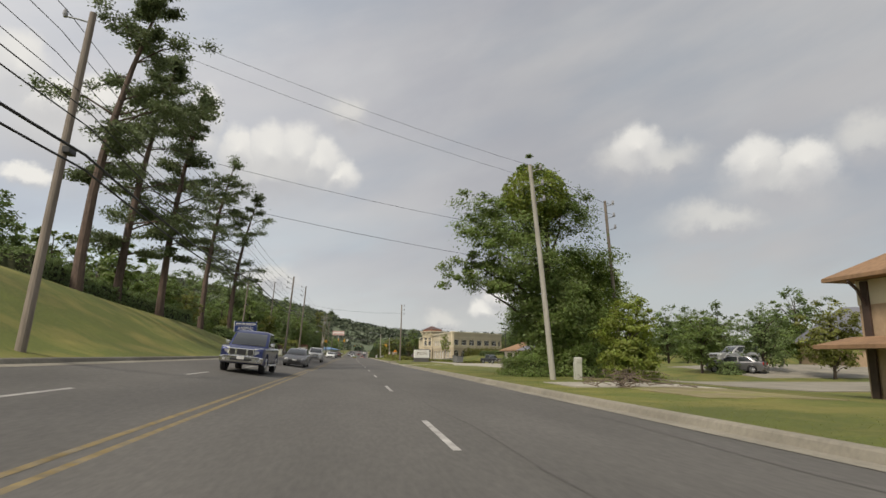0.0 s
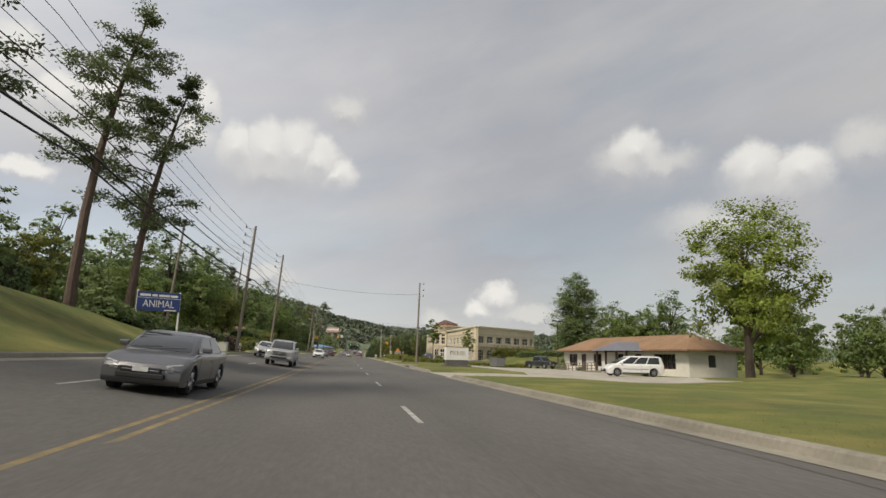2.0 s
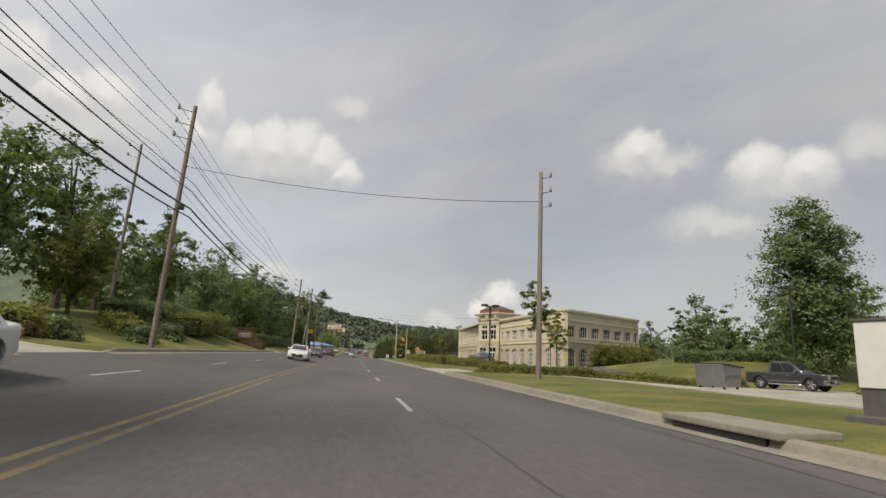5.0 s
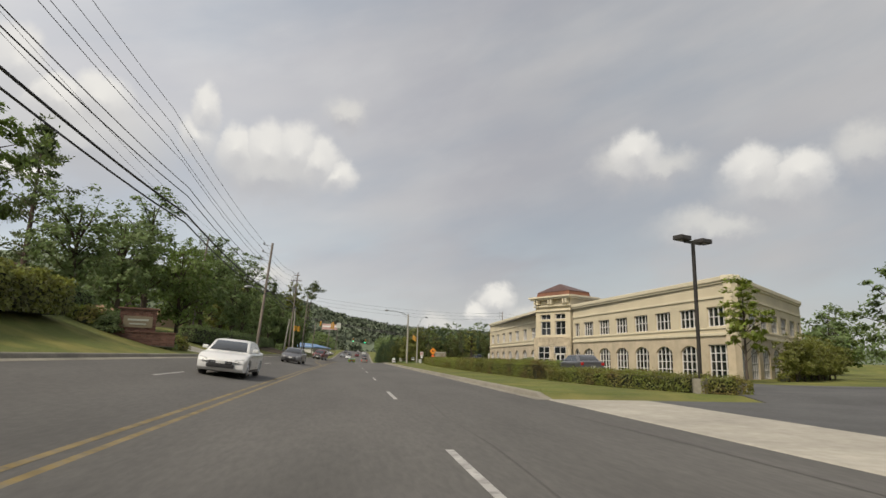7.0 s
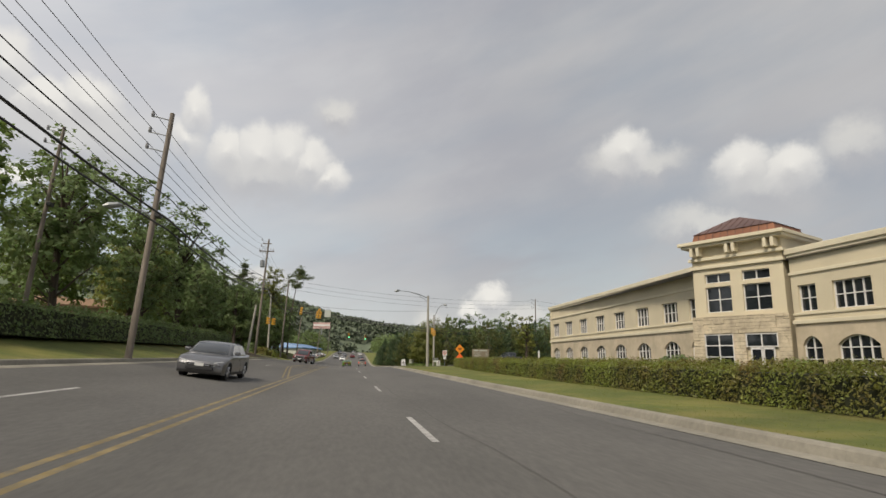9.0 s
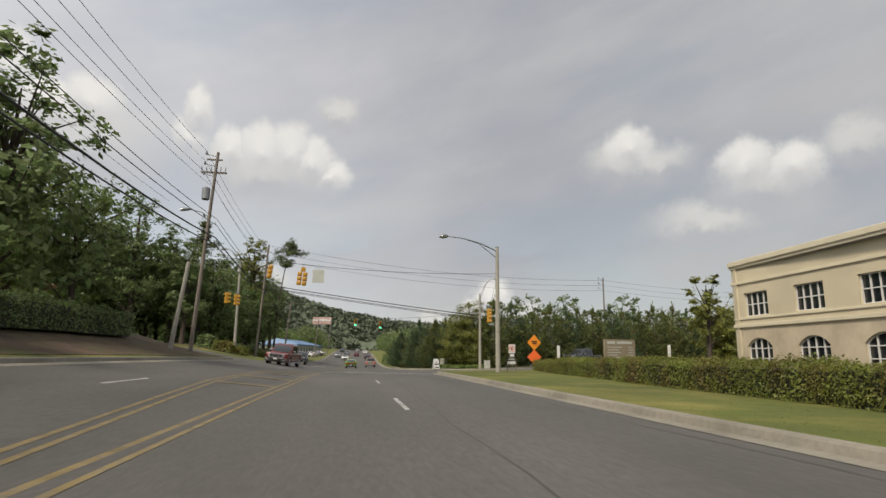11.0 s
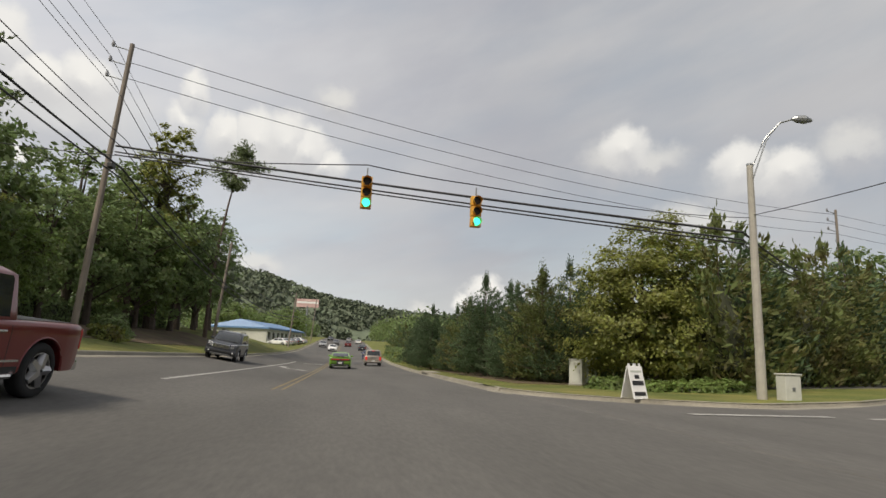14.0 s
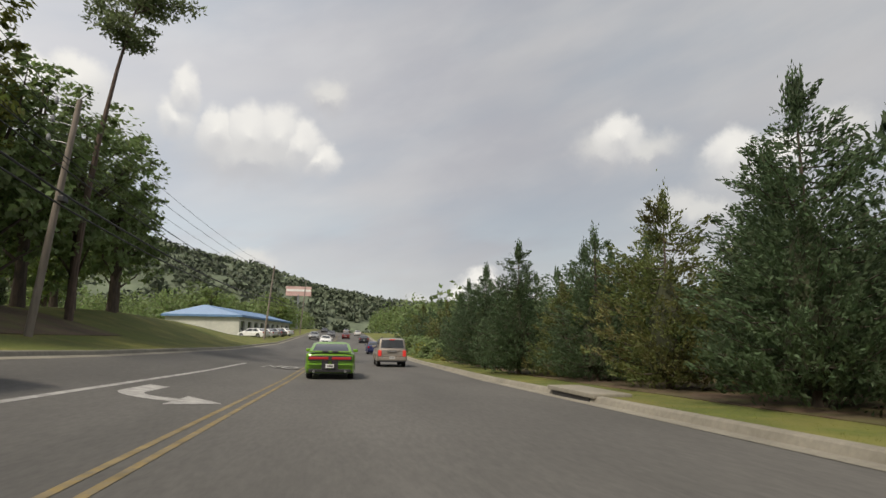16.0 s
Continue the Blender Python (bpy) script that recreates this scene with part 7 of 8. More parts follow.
def brush_pile(x, y):
    """A heap of cut branches lying across one another."""
    rnd = random.Random(7)
    p = thing("brush_pile", "heap of dead grey brown branches on the verge", "brush pile", pose(x, y, ground_z(x, y)))
    for k in range(46):
        a, l = rnd.uniform(0, math.pi), rnd.uniform(0.5, 1.5)
        cx, cy, z = rnd.gauss(0, 0.75), rnd.gauss(0, 0.45), abs(rnd.gauss(0.08, 0.16)) + 0.03
        dx, dy = math.cos(a) * l / 2, math.sin(a) * l / 2
        tip = z + rnd.uniform(-0.05, 0.35)
        r = rnd.uniform(0.010, 0.024)
        bm = tubed([(cx - dx, cy - dy, z), (cx + rnd.gauss(0, 0.08), cy + rnd.gauss(0, 0.08), (z + tip) / 2 + 0.05), (cx + dx, cy + dy, tip)], [r, r * 0.7, r * 0.3], 5)
        for j in range(4):
            f = rnd.uniform(0.2, 0.9)
            q = Vector((cx - dx + 2 * dx * f, cy - dy + 2 * dy * f, z + (tip - z) * f + 0.03))
            tube(bm, [q, q + Vector((rnd.gauss(0, 0.16), rnd.gauss(0, 0.16), rnd.uniform(0.0, 0.22)))], [r * 0.5, r * 0.2], 4)
        part("branch", bm, BRUSH, p)


brush_pile(9.3, 19.3)


# ---------------------------------------------------------------- plants
def cards(pos, size, rnd, ratio=0.5, along=None, spread=1.0, face=None):
    """Folded leaf blades as quads: at pos, with half lengths size; along: a preferred way for the blades; face: where they look."""
    n = len(pos)
    if face is not None:
        c = face + rnd.normal(size=(n, 3)) * 0.45
        c /= np.linalg.norm(c, axis=1, keepdims=True) + 1e-9
        a = np.cross(c, rnd.normal(size=(n, 3)))
        a /= np.linalg.norm(a, axis=1, keepdims=True) + 1e-9
        b = np.cross(c, a)
        s = np.asarray(size)[:, None]
        w = s * ratio
        return np.stack([pos - a * s, pos + b * w - c * w * 0.3, pos + a * s, pos - b * w - c * w * 0.3], 1)
    a = rnd.normal(size=(n, 3)) * spread
    if along is not None:
        a = a + along
    a /= np.linalg.norm(a, axis=1, keepdims=True) + 1e-9
    b = np.cross(a, rnd.normal(size=(n, 3)))
    b /= np.linalg.norm(b, axis=1, keepdims=True) + 1e-9
    c = np.cross(a, b)
    s = np.asarray(size)[:, None]
    w = s * ratio
    return np.stack([pos - a * s, pos + b * w + c * w * 0.35, pos + a * s, pos - b * w + c * w * 0.35], 1)


def sphere_points(n, rnd):
    v = rnd.normal(size=(n, 3))
    return v / np.linalg.norm(v, axis=1, keepdims=True)


def limbs(bm, start, ends, r, rnd, sides=5):
    s = Vector(start)
    for e in ends:
        e = Vector(e)
        mid = s.lerp(e, 0.5) + Vector((rnd.normal() * 0.12, rnd.normal() * 0.12, 0.12)) * (e - s).length * 0.5
        tube(bm, [s, mid, e], [r, r * 0.6, r * 0.18], sides)


def broad_tree(name, label, H, R, clear, mat, seed, leaves, size, clumps=60, bark=BARK, taper=0.0, lobes=None, group="", slim=1.0):
    """A leafy tree: trunk with limbs, and a crown of lobes, each of many clumps of leaves, with an uneven outline and gaps."""
    rnd = np.random.default_rng(seed)
    t = thing(name, label, "tree", None, group)
    cz, hz = (clear + H) / 2, (H - clear) / 2
    if lobes is None:
        lobes = [(0, 0, cz + hz * 0.58, R * 0.50), (0, 0, cz, R * 0.72), (0, 0, cz - hz * 0.5, R * 0.6)]
        n = 11
        for k in range(n):
            f = (k + 0.5) / n
            z = cz + hz * (1.35 * f - 0.80)
            ring = R * (0.62 - taper * 0.45 * f) * math.sqrt(max(0.15, 1 - ((z - cz) / hz) ** 2)) * rnd.uniform(0.75, 1.2)
            a = 2.4 * k + rnd.uniform(-0.4, 0.4)
            lobes.append((ring * math.cos(a), ring * math.sin(a), z, R * rnd.uniform(0.40, 0.58) * (1 - 0.3 * taper * f)))
    lobes = np.array(lobes)
    share = lobes[:, 3] ** 2 / (lobes[:, 3] ** 2).sum()
    cen, crad = [], []
    for (x, y, z, r), s in zip(lobes, share):
        m = max(4, int(clumps * s * 1.6))
        dv = sphere_points(m, rnd)
        cen.append(np.array([x, y, z]) + dv * (r, r, r * 0.85) * rnd.uniform(0.45, 1.12, m)[:, None])
        crad.append(np.full(m, r * 0.34) * rnd.uniform(0.5, 1.3, m))
    cen, crad = np.concatenate(cen), np.concatenate(crad)
    m = len(cen)
    per = max(4, leaves // m)
    ball = sphere_points(m * per, rnd) * (rnd.random(m * per) ** 0.7)[:, None] * (1.1, 1.1, 0.62)
    pos = np.repeat(cen, per, 0) + ball * np.repeat(crad, per)[:, None] * 1.25
    pos = pos[pos[:, 2] > clear * 0.7]
    size_n = size * rnd.uniform(0.6, 1.35, len(pos))
    bm = bmesh.new()
    tr = 0.020 * H * slim
    top = clear + (H - clear) * 0.45
    tube(bm, [(0, 0, -0.3), (0.02 * H * rnd.normal() * 0.3, 0, clear * 0.6), (0.1, 0.05, top), (0.1, 0.1, H * 0.8)], [tr * 1.35, tr, tr * 0.62, tr * 0.15], 9)
    for k in np.argsort(rnd.random(m))[:22]:
        z0 = min(top, max(clear * 0.7, cen[k][2] - R * 0.55))
        limbs(bm, (0.05, 0.03, z0), [cen[k]], tr * 0.38, rnd)
    part("trunk", bm, bark, t)
    out = pos - np.array([0.0, 0.0, cz - hz * 0.3])
    out /= np.linalg.norm(out, axis=1, keepdims=True) + 1e-6
    part("crown", quads_mesh("crown", cards(pos, size_n, rnd, 0.55, face=out * 0.75 + (0, 0, 0.55)), mat), None, t)
    return t


def pine_tree(name, label, H, R, bare, mat, seed, needles, size, lean=0.0, group="", stout=1.0):
    """A tall pine: long bare stem, uneven whorls of boughs that end in tufts of needles."""
    rnd = np.random.default_rng(seed)
    t = thing(name, label, "pine tree", None, group)
    tr = (0.013 * H + 0.05) * stout

    def stem(z):
        k = z / H
        return np.array([lean * k * k + 0.10 * math.sin(3 * k + seed), 0.12 * math.sin(4 * k + seed * 2), z])

    bm = bmesh.new()
    tube(bm, [stem(H * k) - (0, 0, 0.3 if k == 0 else 0) for k in (0, 0.1, 0.3, 0.5, 0.7, 0.85, 1.0)], [tr * 1.25, tr, tr * 0.88, tr * 0.72, tr * 0.5, tr * 0.3, tr * 0.08], 9)
    tufts, w = [], []
    z = bare
    while z < H * 0.985:
        k = (z - bare) / (H - bare)
        env = (0.55 + 0.45 * math.sin(math.pi * min(1, k + 0.1))) * (1 - 0.75 * k ** 3)
        for _ in range(rnd.integers(1, 4)):
            a = rnd.uniform(0, 2 * math.pi)
            length = R * env * rnd.uniform(0.45, 1.15)
            s = stem(z)
            e = s + (length * math.cos(a), length * math.sin(a), length * (rnd.uniform(-0.10, 0.35) + 0.5 * k * k))
            m = (s + e) / 2 + (0, 0, length * 0.10)
            tube(bm, [s, m, e], [tr * 0.26 * (1 - 0.5 * k), tr * 0.16, tr * 0.05], 4, caps=False)
            for f in (0.42, 0.62, 0.8, 0.92, 1.0, 1.06):
                q = s * (1 - f) + e * f + rnd.normal(size=3) * length * (0.16, 0.16, 0.07)
                tufts.append(q)
                w.append(rnd.uniform(0.20, 0.42) + 0.06 * length)
        z += rnd.uniform(0.35, 1.15) * (H - bare) / 13
    for _ in range(5):
        tufts.append(stem(H) + rnd.normal(size=3) * 0.35)
        w.append(0.45)
    tufts, w = np.array(tufts), np.array(w)
    per = max(3, needles // len(tufts))
    pos = np.repeat(tufts, per, 0) + rnd.normal(size=(len(tufts) * per, 3)) * np.repeat(w, per)[:, None] * (0.72, 0.72, 0.34)
    part("trunk", bm, PINE_BARK, t)
    out = pos - np.repeat(tufts, per, 0)
    out /= np.linalg.norm(out, axis=1, keepdims=True) + 1e-6
    part("crown", quads_mesh("crown", cards(pos, size * rnd.uniform(0.6, 1.3, len(pos)), rnd, 0.42, along=out * 1.0, spread=0.8), mat), None, t)
    return t


def cone_tree(name, label, H, R, mat, seed, sprays, size, ragged=0.25, power=0.85, skirt=0.05, boughs=0, group=""):
    """A dense conical evergreen: sprays that point up and out over a core coloured dark as inner shade, with a ragged
    outline; boughs: how many reach out of it.
    """
    rnd = np.random.default_rng(seed)
    t = thing(name, label, "evergreen tree", None, group)
    per = 12
    m = sprays // per
    lobes = rnd.uniform(0, 2 * math.pi, 30)
    lobz, lobw = rnd.uniform(0, 1, 30), rnd.uniform(-1, 1, 30)
    k = 1 - np.sqrt(rnd.random(m))
    ang = rnd.uniform(0, 2 * math.pi, m)
    bump = np.zeros(m)
    for la, lz, lw in zip(lobes, lobz, lobw):
        da = np.cos(ang - la)
        bump += lw * np.exp(-((k - lz) / 0.09) ** 2) * np.clip(da, 0, 1) ** 3
    deep = rnd.uniform(0.28 if boughs else 0.4, 1.08, m)
    r = R * (1 - k) ** power * (1 + ragged * bump) * deep * np.where(k < 0.10, 0.75 + 2.5 * k, 1.0)
    cen = np.stack([r * np.cos(ang), r * np.sin(ang), H * (skirt + (1 - skirt) * k * 0.985)], 1)
    way = np.stack([np.cos(ang), np.sin(ang), rnd.uniform(0.2, 1.3, m)], 1) + rnd.normal(size=(m, 3)) * 0.25
    way /= np.linalg.norm(way, axis=1, keepdims=True)
    arms = []
    if boughs:
        bk = 1 - np.sqrt(rnd.random(boughs)) * 0.97
        ba = np.arange(boughs) * 2.4 + rnd.normal(size=boughs) * 0.3
        reach = R * (1 - bk) ** power * rnd.uniform(0.85, 1.35, boughs) + 0.12
        take = np.arange(0, m) % 5 < 2
        which = rnd.integers(0, boughs, take.sum())
        g = 1 - 0.72 * rnd.random(take.sum()) ** 1.3
        hk = H * (skirt + (1 - skirt) * bk)
        lift = 0.32 + 0.5 * bk
        fan = rnd.normal(size=take.sum()) * 0.16 * (0.35 + 0.65 * (1.1 - g))
        ang2 = ba[which] + fan
        cen[take] = np.stack([g * reach[which] * np.cos(ang2), g * reach[which] * np.sin(ang2), hk[which] + reach[which] * lift[which] * (g - 0.55) * g + rnd.normal(size=take.sum()) * 0.05], 1)
        way[take] = np.stack([np.cos(ang2 + fan), np.sin(ang2 + fan), 0.35 + 0.3 * rnd.random(take.sum())], 1)
        way /= np.linalg.norm(way, axis=1, keepdims=True)
        for a, q, z, l in zip(ba, reach, hk, lift):
            arms.append([(q * v * math.cos(a), q * v * math.sin(a), z + q * l * (v - 0.55) * v) for v in (0.0, 0.5, 0.95)])
    f = np.tile(np.linspace(-0.9, 1.0, per), m)[:, None]
    big = np.repeat(rnd.uniform(1.2, 2.6, m), per)[:, None] * size
    pos = np.repeat(cen, per, 0) + np.repeat(way, per, 0) * f * big + rnd.normal(size=(m * per, 3)) * big * 0.42 * (1.15 - 0.6 * f)
    out = np.repeat(way, per, 0)
    tip = rnd.normal(size=(sprays // 40, 3)) * (0.10, 0.10, 0.30) + (0, 0, H * 0.97)
    pos = np.concatenate([pos, tip])
    out = np.concatenate([out, np.tile([0, 0, 2.0], (len(tip), 1))])
    bm = bmesh.new()
    tube(bm, [(0, 0, -0.2), (0, 0, H * 0.3), (0, 0, H * 0.96)], [0.018 * H + 0.03, 0.013 * H, 0.01], 7)
    for line in arms:
        tube(bm, line, [0.022, 0.015, 0.006], 4, caps=False)
    part("trunk", bm, BARK, t)
    slim = 0.7 if boughs else 0.8
    # solid core, its dark colour standing for shade deep in the crown
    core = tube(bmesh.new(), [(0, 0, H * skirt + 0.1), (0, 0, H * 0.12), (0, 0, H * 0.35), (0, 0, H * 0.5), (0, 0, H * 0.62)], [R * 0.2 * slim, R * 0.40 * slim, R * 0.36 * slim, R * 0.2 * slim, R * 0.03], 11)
    part("inner_core", core, INNER_SHADE, t)
    part("crown", quads_mesh("crown", cards(pos, size * rnd.uniform(0.6, 1.35, len(pos)), rnd, 0.36, along=out * 1.4, spread=0.55), mat), None, t)
    return t


def shrub(name, label, H, R, mat, seed, leaves, size, group=""):
    rnd = np.random.default_rng(seed)
    t = thing(name, label, "shrub", None, group)
    d = sphere_points(leaves, rnd)
    d[:, 2] = np.abs(d[:, 2])
    lump = 1 + 0.14 * np.sin(d[:, 0] * 7 + seed) * np.cos(d[:, 1] * 6 + seed) + 0.10 * np.sin(d[:, 2] * 11)
    pos = d * (R, R, H) * (lump * rnd.uniform(0.74, 1.05, leaves))[:, None]
    bm = bmesh.new()
    # smooth dark dome behind the leaves, painted as the shade within
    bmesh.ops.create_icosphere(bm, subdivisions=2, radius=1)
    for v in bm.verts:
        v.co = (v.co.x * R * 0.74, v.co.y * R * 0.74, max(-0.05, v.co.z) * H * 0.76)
    part("inner_core", bm, INNER_SHADE, t)
    part("foliage", quads_mesh("foliage", cards(pos, size * rnd.uniform(0.6, 1.3, leaves), rnd, 0.55, face=d * 0.8 + (0, 0, 0.4)), mat), None, t)
    return t


def planted(proto, x, y, s=1.0, turn=0.0, tall=1.0, sink=0.05, first=False):
    m = Matrix.Translation((x, y, ground_z(x, y) - sink)) @ pose(0, 0, 0, 0, 0, turn) @ Matrix.Diagonal((s, s, s * tall, 1))
    if first:
        proto.matrix_basis = m
        return proto
    return copy_thing(proto, m)


class Grove:
    """Plants copies of one tree; the first stands for itself."""

    def __init__(self, proto):
        self.proto, self.used = proto, False

    def put(self, x, y, s=1.0, turn=0.0, tall=1.0, sink=0.08):
        m = Matrix.Translation((x, y, ground_z(x, y) - sink)) @ pose(0, 0, 0, 0, 0, turn) @ Matrix.Diagonal((s, s, s * tall, 1))
        if not self.used:
            self.used = True
            self.proto.matrix_basis = m
            return self.proto
        c = copy_thing(self.proto, Matrix())
        c.matrix_basis = m
        return c


# --- the big tree on the right verge, and the light green tree by the house
OAK_LOBES = [(0.2, -0.8, 2.3, 1.9), (-0.3, -0.7, 4.4, 2.1), (1.6, 0.0, 2.6, 2.0), (2.6, 0.3, 1.6, 1.6), (-1.31, -1.0, 11.69, 0.77), (-0.72, -0.7, 9.9, 1.89), (-4.02, -1.4, 8.92, 1.51), (1.13, 0.2, 9.01, 1.85), (-4.81, -2.0, 6.91, 1.3), (-2.21, -1.0, 6.71, 2.52), (1.83, 0.5, 6.22, 2.15), (-5.35, -1.4, 5.41, 1.03), (-3.76, 0.4, 5.45, 1.16), (-0.34, -1.0, 3.45, 2.19), (3.05, 1.0, 3.49, 1.91), (-1.02, -1.2, 0.93, 1.35), (0.92, -0.5, 1.06, 1.84), (3.29, 0.5, 0.97, 1.45), (-1.43, 2.0, 9.11, 2.36), (1.66, 2.5, 5.49, 2.4), (-3.43, -1.6, 5.11, 1.28), (4.02, 1.5, 5.43, 1.34)]
oak = planted(broad_tree("tree", "broad dense green tree overhanging the road", 13.4, 5.4, 0.5, LEAF, 11, 100000, 0.080, clumps=380, lobes=OAK_LOBES), 10.9, 32.0, first=True)
rnd = np.random.default_rng(18)
# extra lighter leaves on the oak's top lobe: sunlight put into the leaf colour
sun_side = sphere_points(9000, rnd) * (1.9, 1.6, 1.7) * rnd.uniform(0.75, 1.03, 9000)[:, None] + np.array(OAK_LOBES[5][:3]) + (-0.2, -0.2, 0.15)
part("climbing_vine", quads_mesh("climbing_vine", cards(sun_side[::2], 0.10 * rnd.uniform(0.6, 1.3, 4500), rnd, 0.55), LEAF_LIGHT), None, oak, "yellow green leaves coloured as the sunlit top of the crown")
planted(broad_tree("tree", "spreading light green tree on the house lawn", 15.8, 5.8, 2.9, LEAF_LIGHT, 12, 22000, 0.15, clumps=130, taper=0.3), 33.0, 78.0, first=True)
planted(broad_tree("tree", "small bright green bushy tree beside the pole", 3.9, 1.7, 0.05, LEAF_LIGHT, 13, 15000, 0.07, clumps=120, taper=0.5), 12.0, 24.5, first=True)
planted(broad_tree("magnolia", "broad magnolia with glossy yellow green leaves", 8.6, 4.1, 0.2, LEAF_OLIVE, 14, 36000, 0.092, clumps=190, taper=0.7), 14.9, 248.8, first=True)
planted(broad_tree("young_tree", "thin young tree with sparse leaves by the drive", 6.9, 1.25, 2.7, LEAF, 15, 2600, 0.10, clumps=46, slim=0.5), 12.1, 118.3, first=True)
planted(broad_tree("young_tree", "slim young tree before the office corner", 6.9, 1.5, 1.6, LEAF_LIGHT, 16, 2200, 0.14, clumps=40, taper=0.5, slim=0.5), 22.3, 143.0, first=True)
planted(broad_tree("young_tree", "slim yellowish young tree at the office end", 6.3, 1.4, 1.4, LEAF_OLIVE, 17, 1300, 0.13, clumps=26, taper=0.5), 19.3, 205.5, first=True)

ROUND_LOBES = [(0, 0, 2.2, 2.5), (0.3, -0.2, 4.6, 3.0), (-0.3, 0.2, 7.0, 3.2), (0.3, 0.3, 9.4, 3.1), (-0.2, -0.3, 11.4, 2.6), (0.1, 0.1, 13.2, 1.7), (1.5, -1.2, 3.4, 1.7), (-1.6, -1.0, 5.8, 1.7), (1.8, -0.8, 8.0, 1.6), (-1.7, -1.2, 9.6, 1.6), (1.2, -1.4, 11.0, 1.5)]
planted(broad_tree("tree", "tall dense dark green oak beyond the white house", 15.2, 3.6, 0.5, LEAF_DARK, 19, 30000, 0.14, clumps=420, lobes=ROUND_LOBES), 35.2, 121.0, first=True)

# --- pines on the left bank
PINES = [(-17.6, 40.4, 22.0, 4.4, 7.5, 3.4), (-19.6, 52.0, 22.5, 4.2, 4.5, 3.0), (-17.8, 57.0, 21.5, 4.0, 5.5, 2.6), (-18.8, 76.0, 22.5, 3.4, 10.5, 3.0), (-15.9, 78.7, 19.0, 3.6, 7.0, 2.8)]
for i, (x, y, H, R, bare, lean) in enumerate(PINES):
    planted(pine_tree("pine_tree", "tall pine with bare lower trunk on the grass bank" if i < 3 else "slender tall pine with thin crown on the bank", H, R, bare, NEEDLE, 30 + i, 25000 if i < 3 else 11000, 0.135, lean), x, y, first=True)
planted(pine_tree("pine_tree", "leaning pine with tuft of needles at the very top", 20.5, 2.6, 15.8, NEEDLE, 41, 5200, 0.16, 2.2, stout=0.6), -12.8, 286.0, first=True)
planted(broad_tree("tree", "tall thin tree with sparse crown over the wood", 21.0, 3.2, 6.0, LEAF_OLIVE, 42, 9000, 0.18, clumps=120, taper=0.2), -16.2, 279.0, first=True)

# --- woods
mid = Grove(broad_tree("tree", "leafy green tree in the roadside wood", 10.0, 3.6, 1.0, LEAF_DARK, 51, 5400, 0.165, clumps=110, group="roadside woods"))
mid2 = Grove(broad_tree("tree", "rounded mid green tree in the roadside wood", 9.0, 3.4, 1.2, LEAF, 52, 5400, 0.165, clumps=110, group="roadside woods"))
mid3 = Grove(broad_tree("tree", "tall narrow dark tree in the roadside wood", 13.0, 3.2, 2.0, LEAF_DARK, 53, 5400, 0.165, clumps=110, taper=0.3, group="roadside woods"))
mid4 = Grove(broad_tree("tree", "olive green tree in the roadside wood", 8.0, 3.2, 0.9, LEAF_OLIVE, 54, 6000, 0.165, clumps=110, group="roadside woods"))
woodpine = Grove(pine_tree("pine_tree", "dark pine standing in the roadside wood", 15.0, 3.0, 4.0, NEEDLE, 55, 5200, 0.18, 0.5, group="roadside woods"))
far_a = Grove(broad_tree("tree", "rounded green tree standing far off", 9.6, 3.7, 0.9, LEAF_DARK, 56, 3000, 0.22, clumps=55, group="background trees"))
far_b = Grove(broad_tree("tree", "mid green tree standing far off", 9.0, 3.5, 0.9, LEAF, 57, 3000, 0.22, clumps=55, group="background trees"))
rw = random.Random(17)
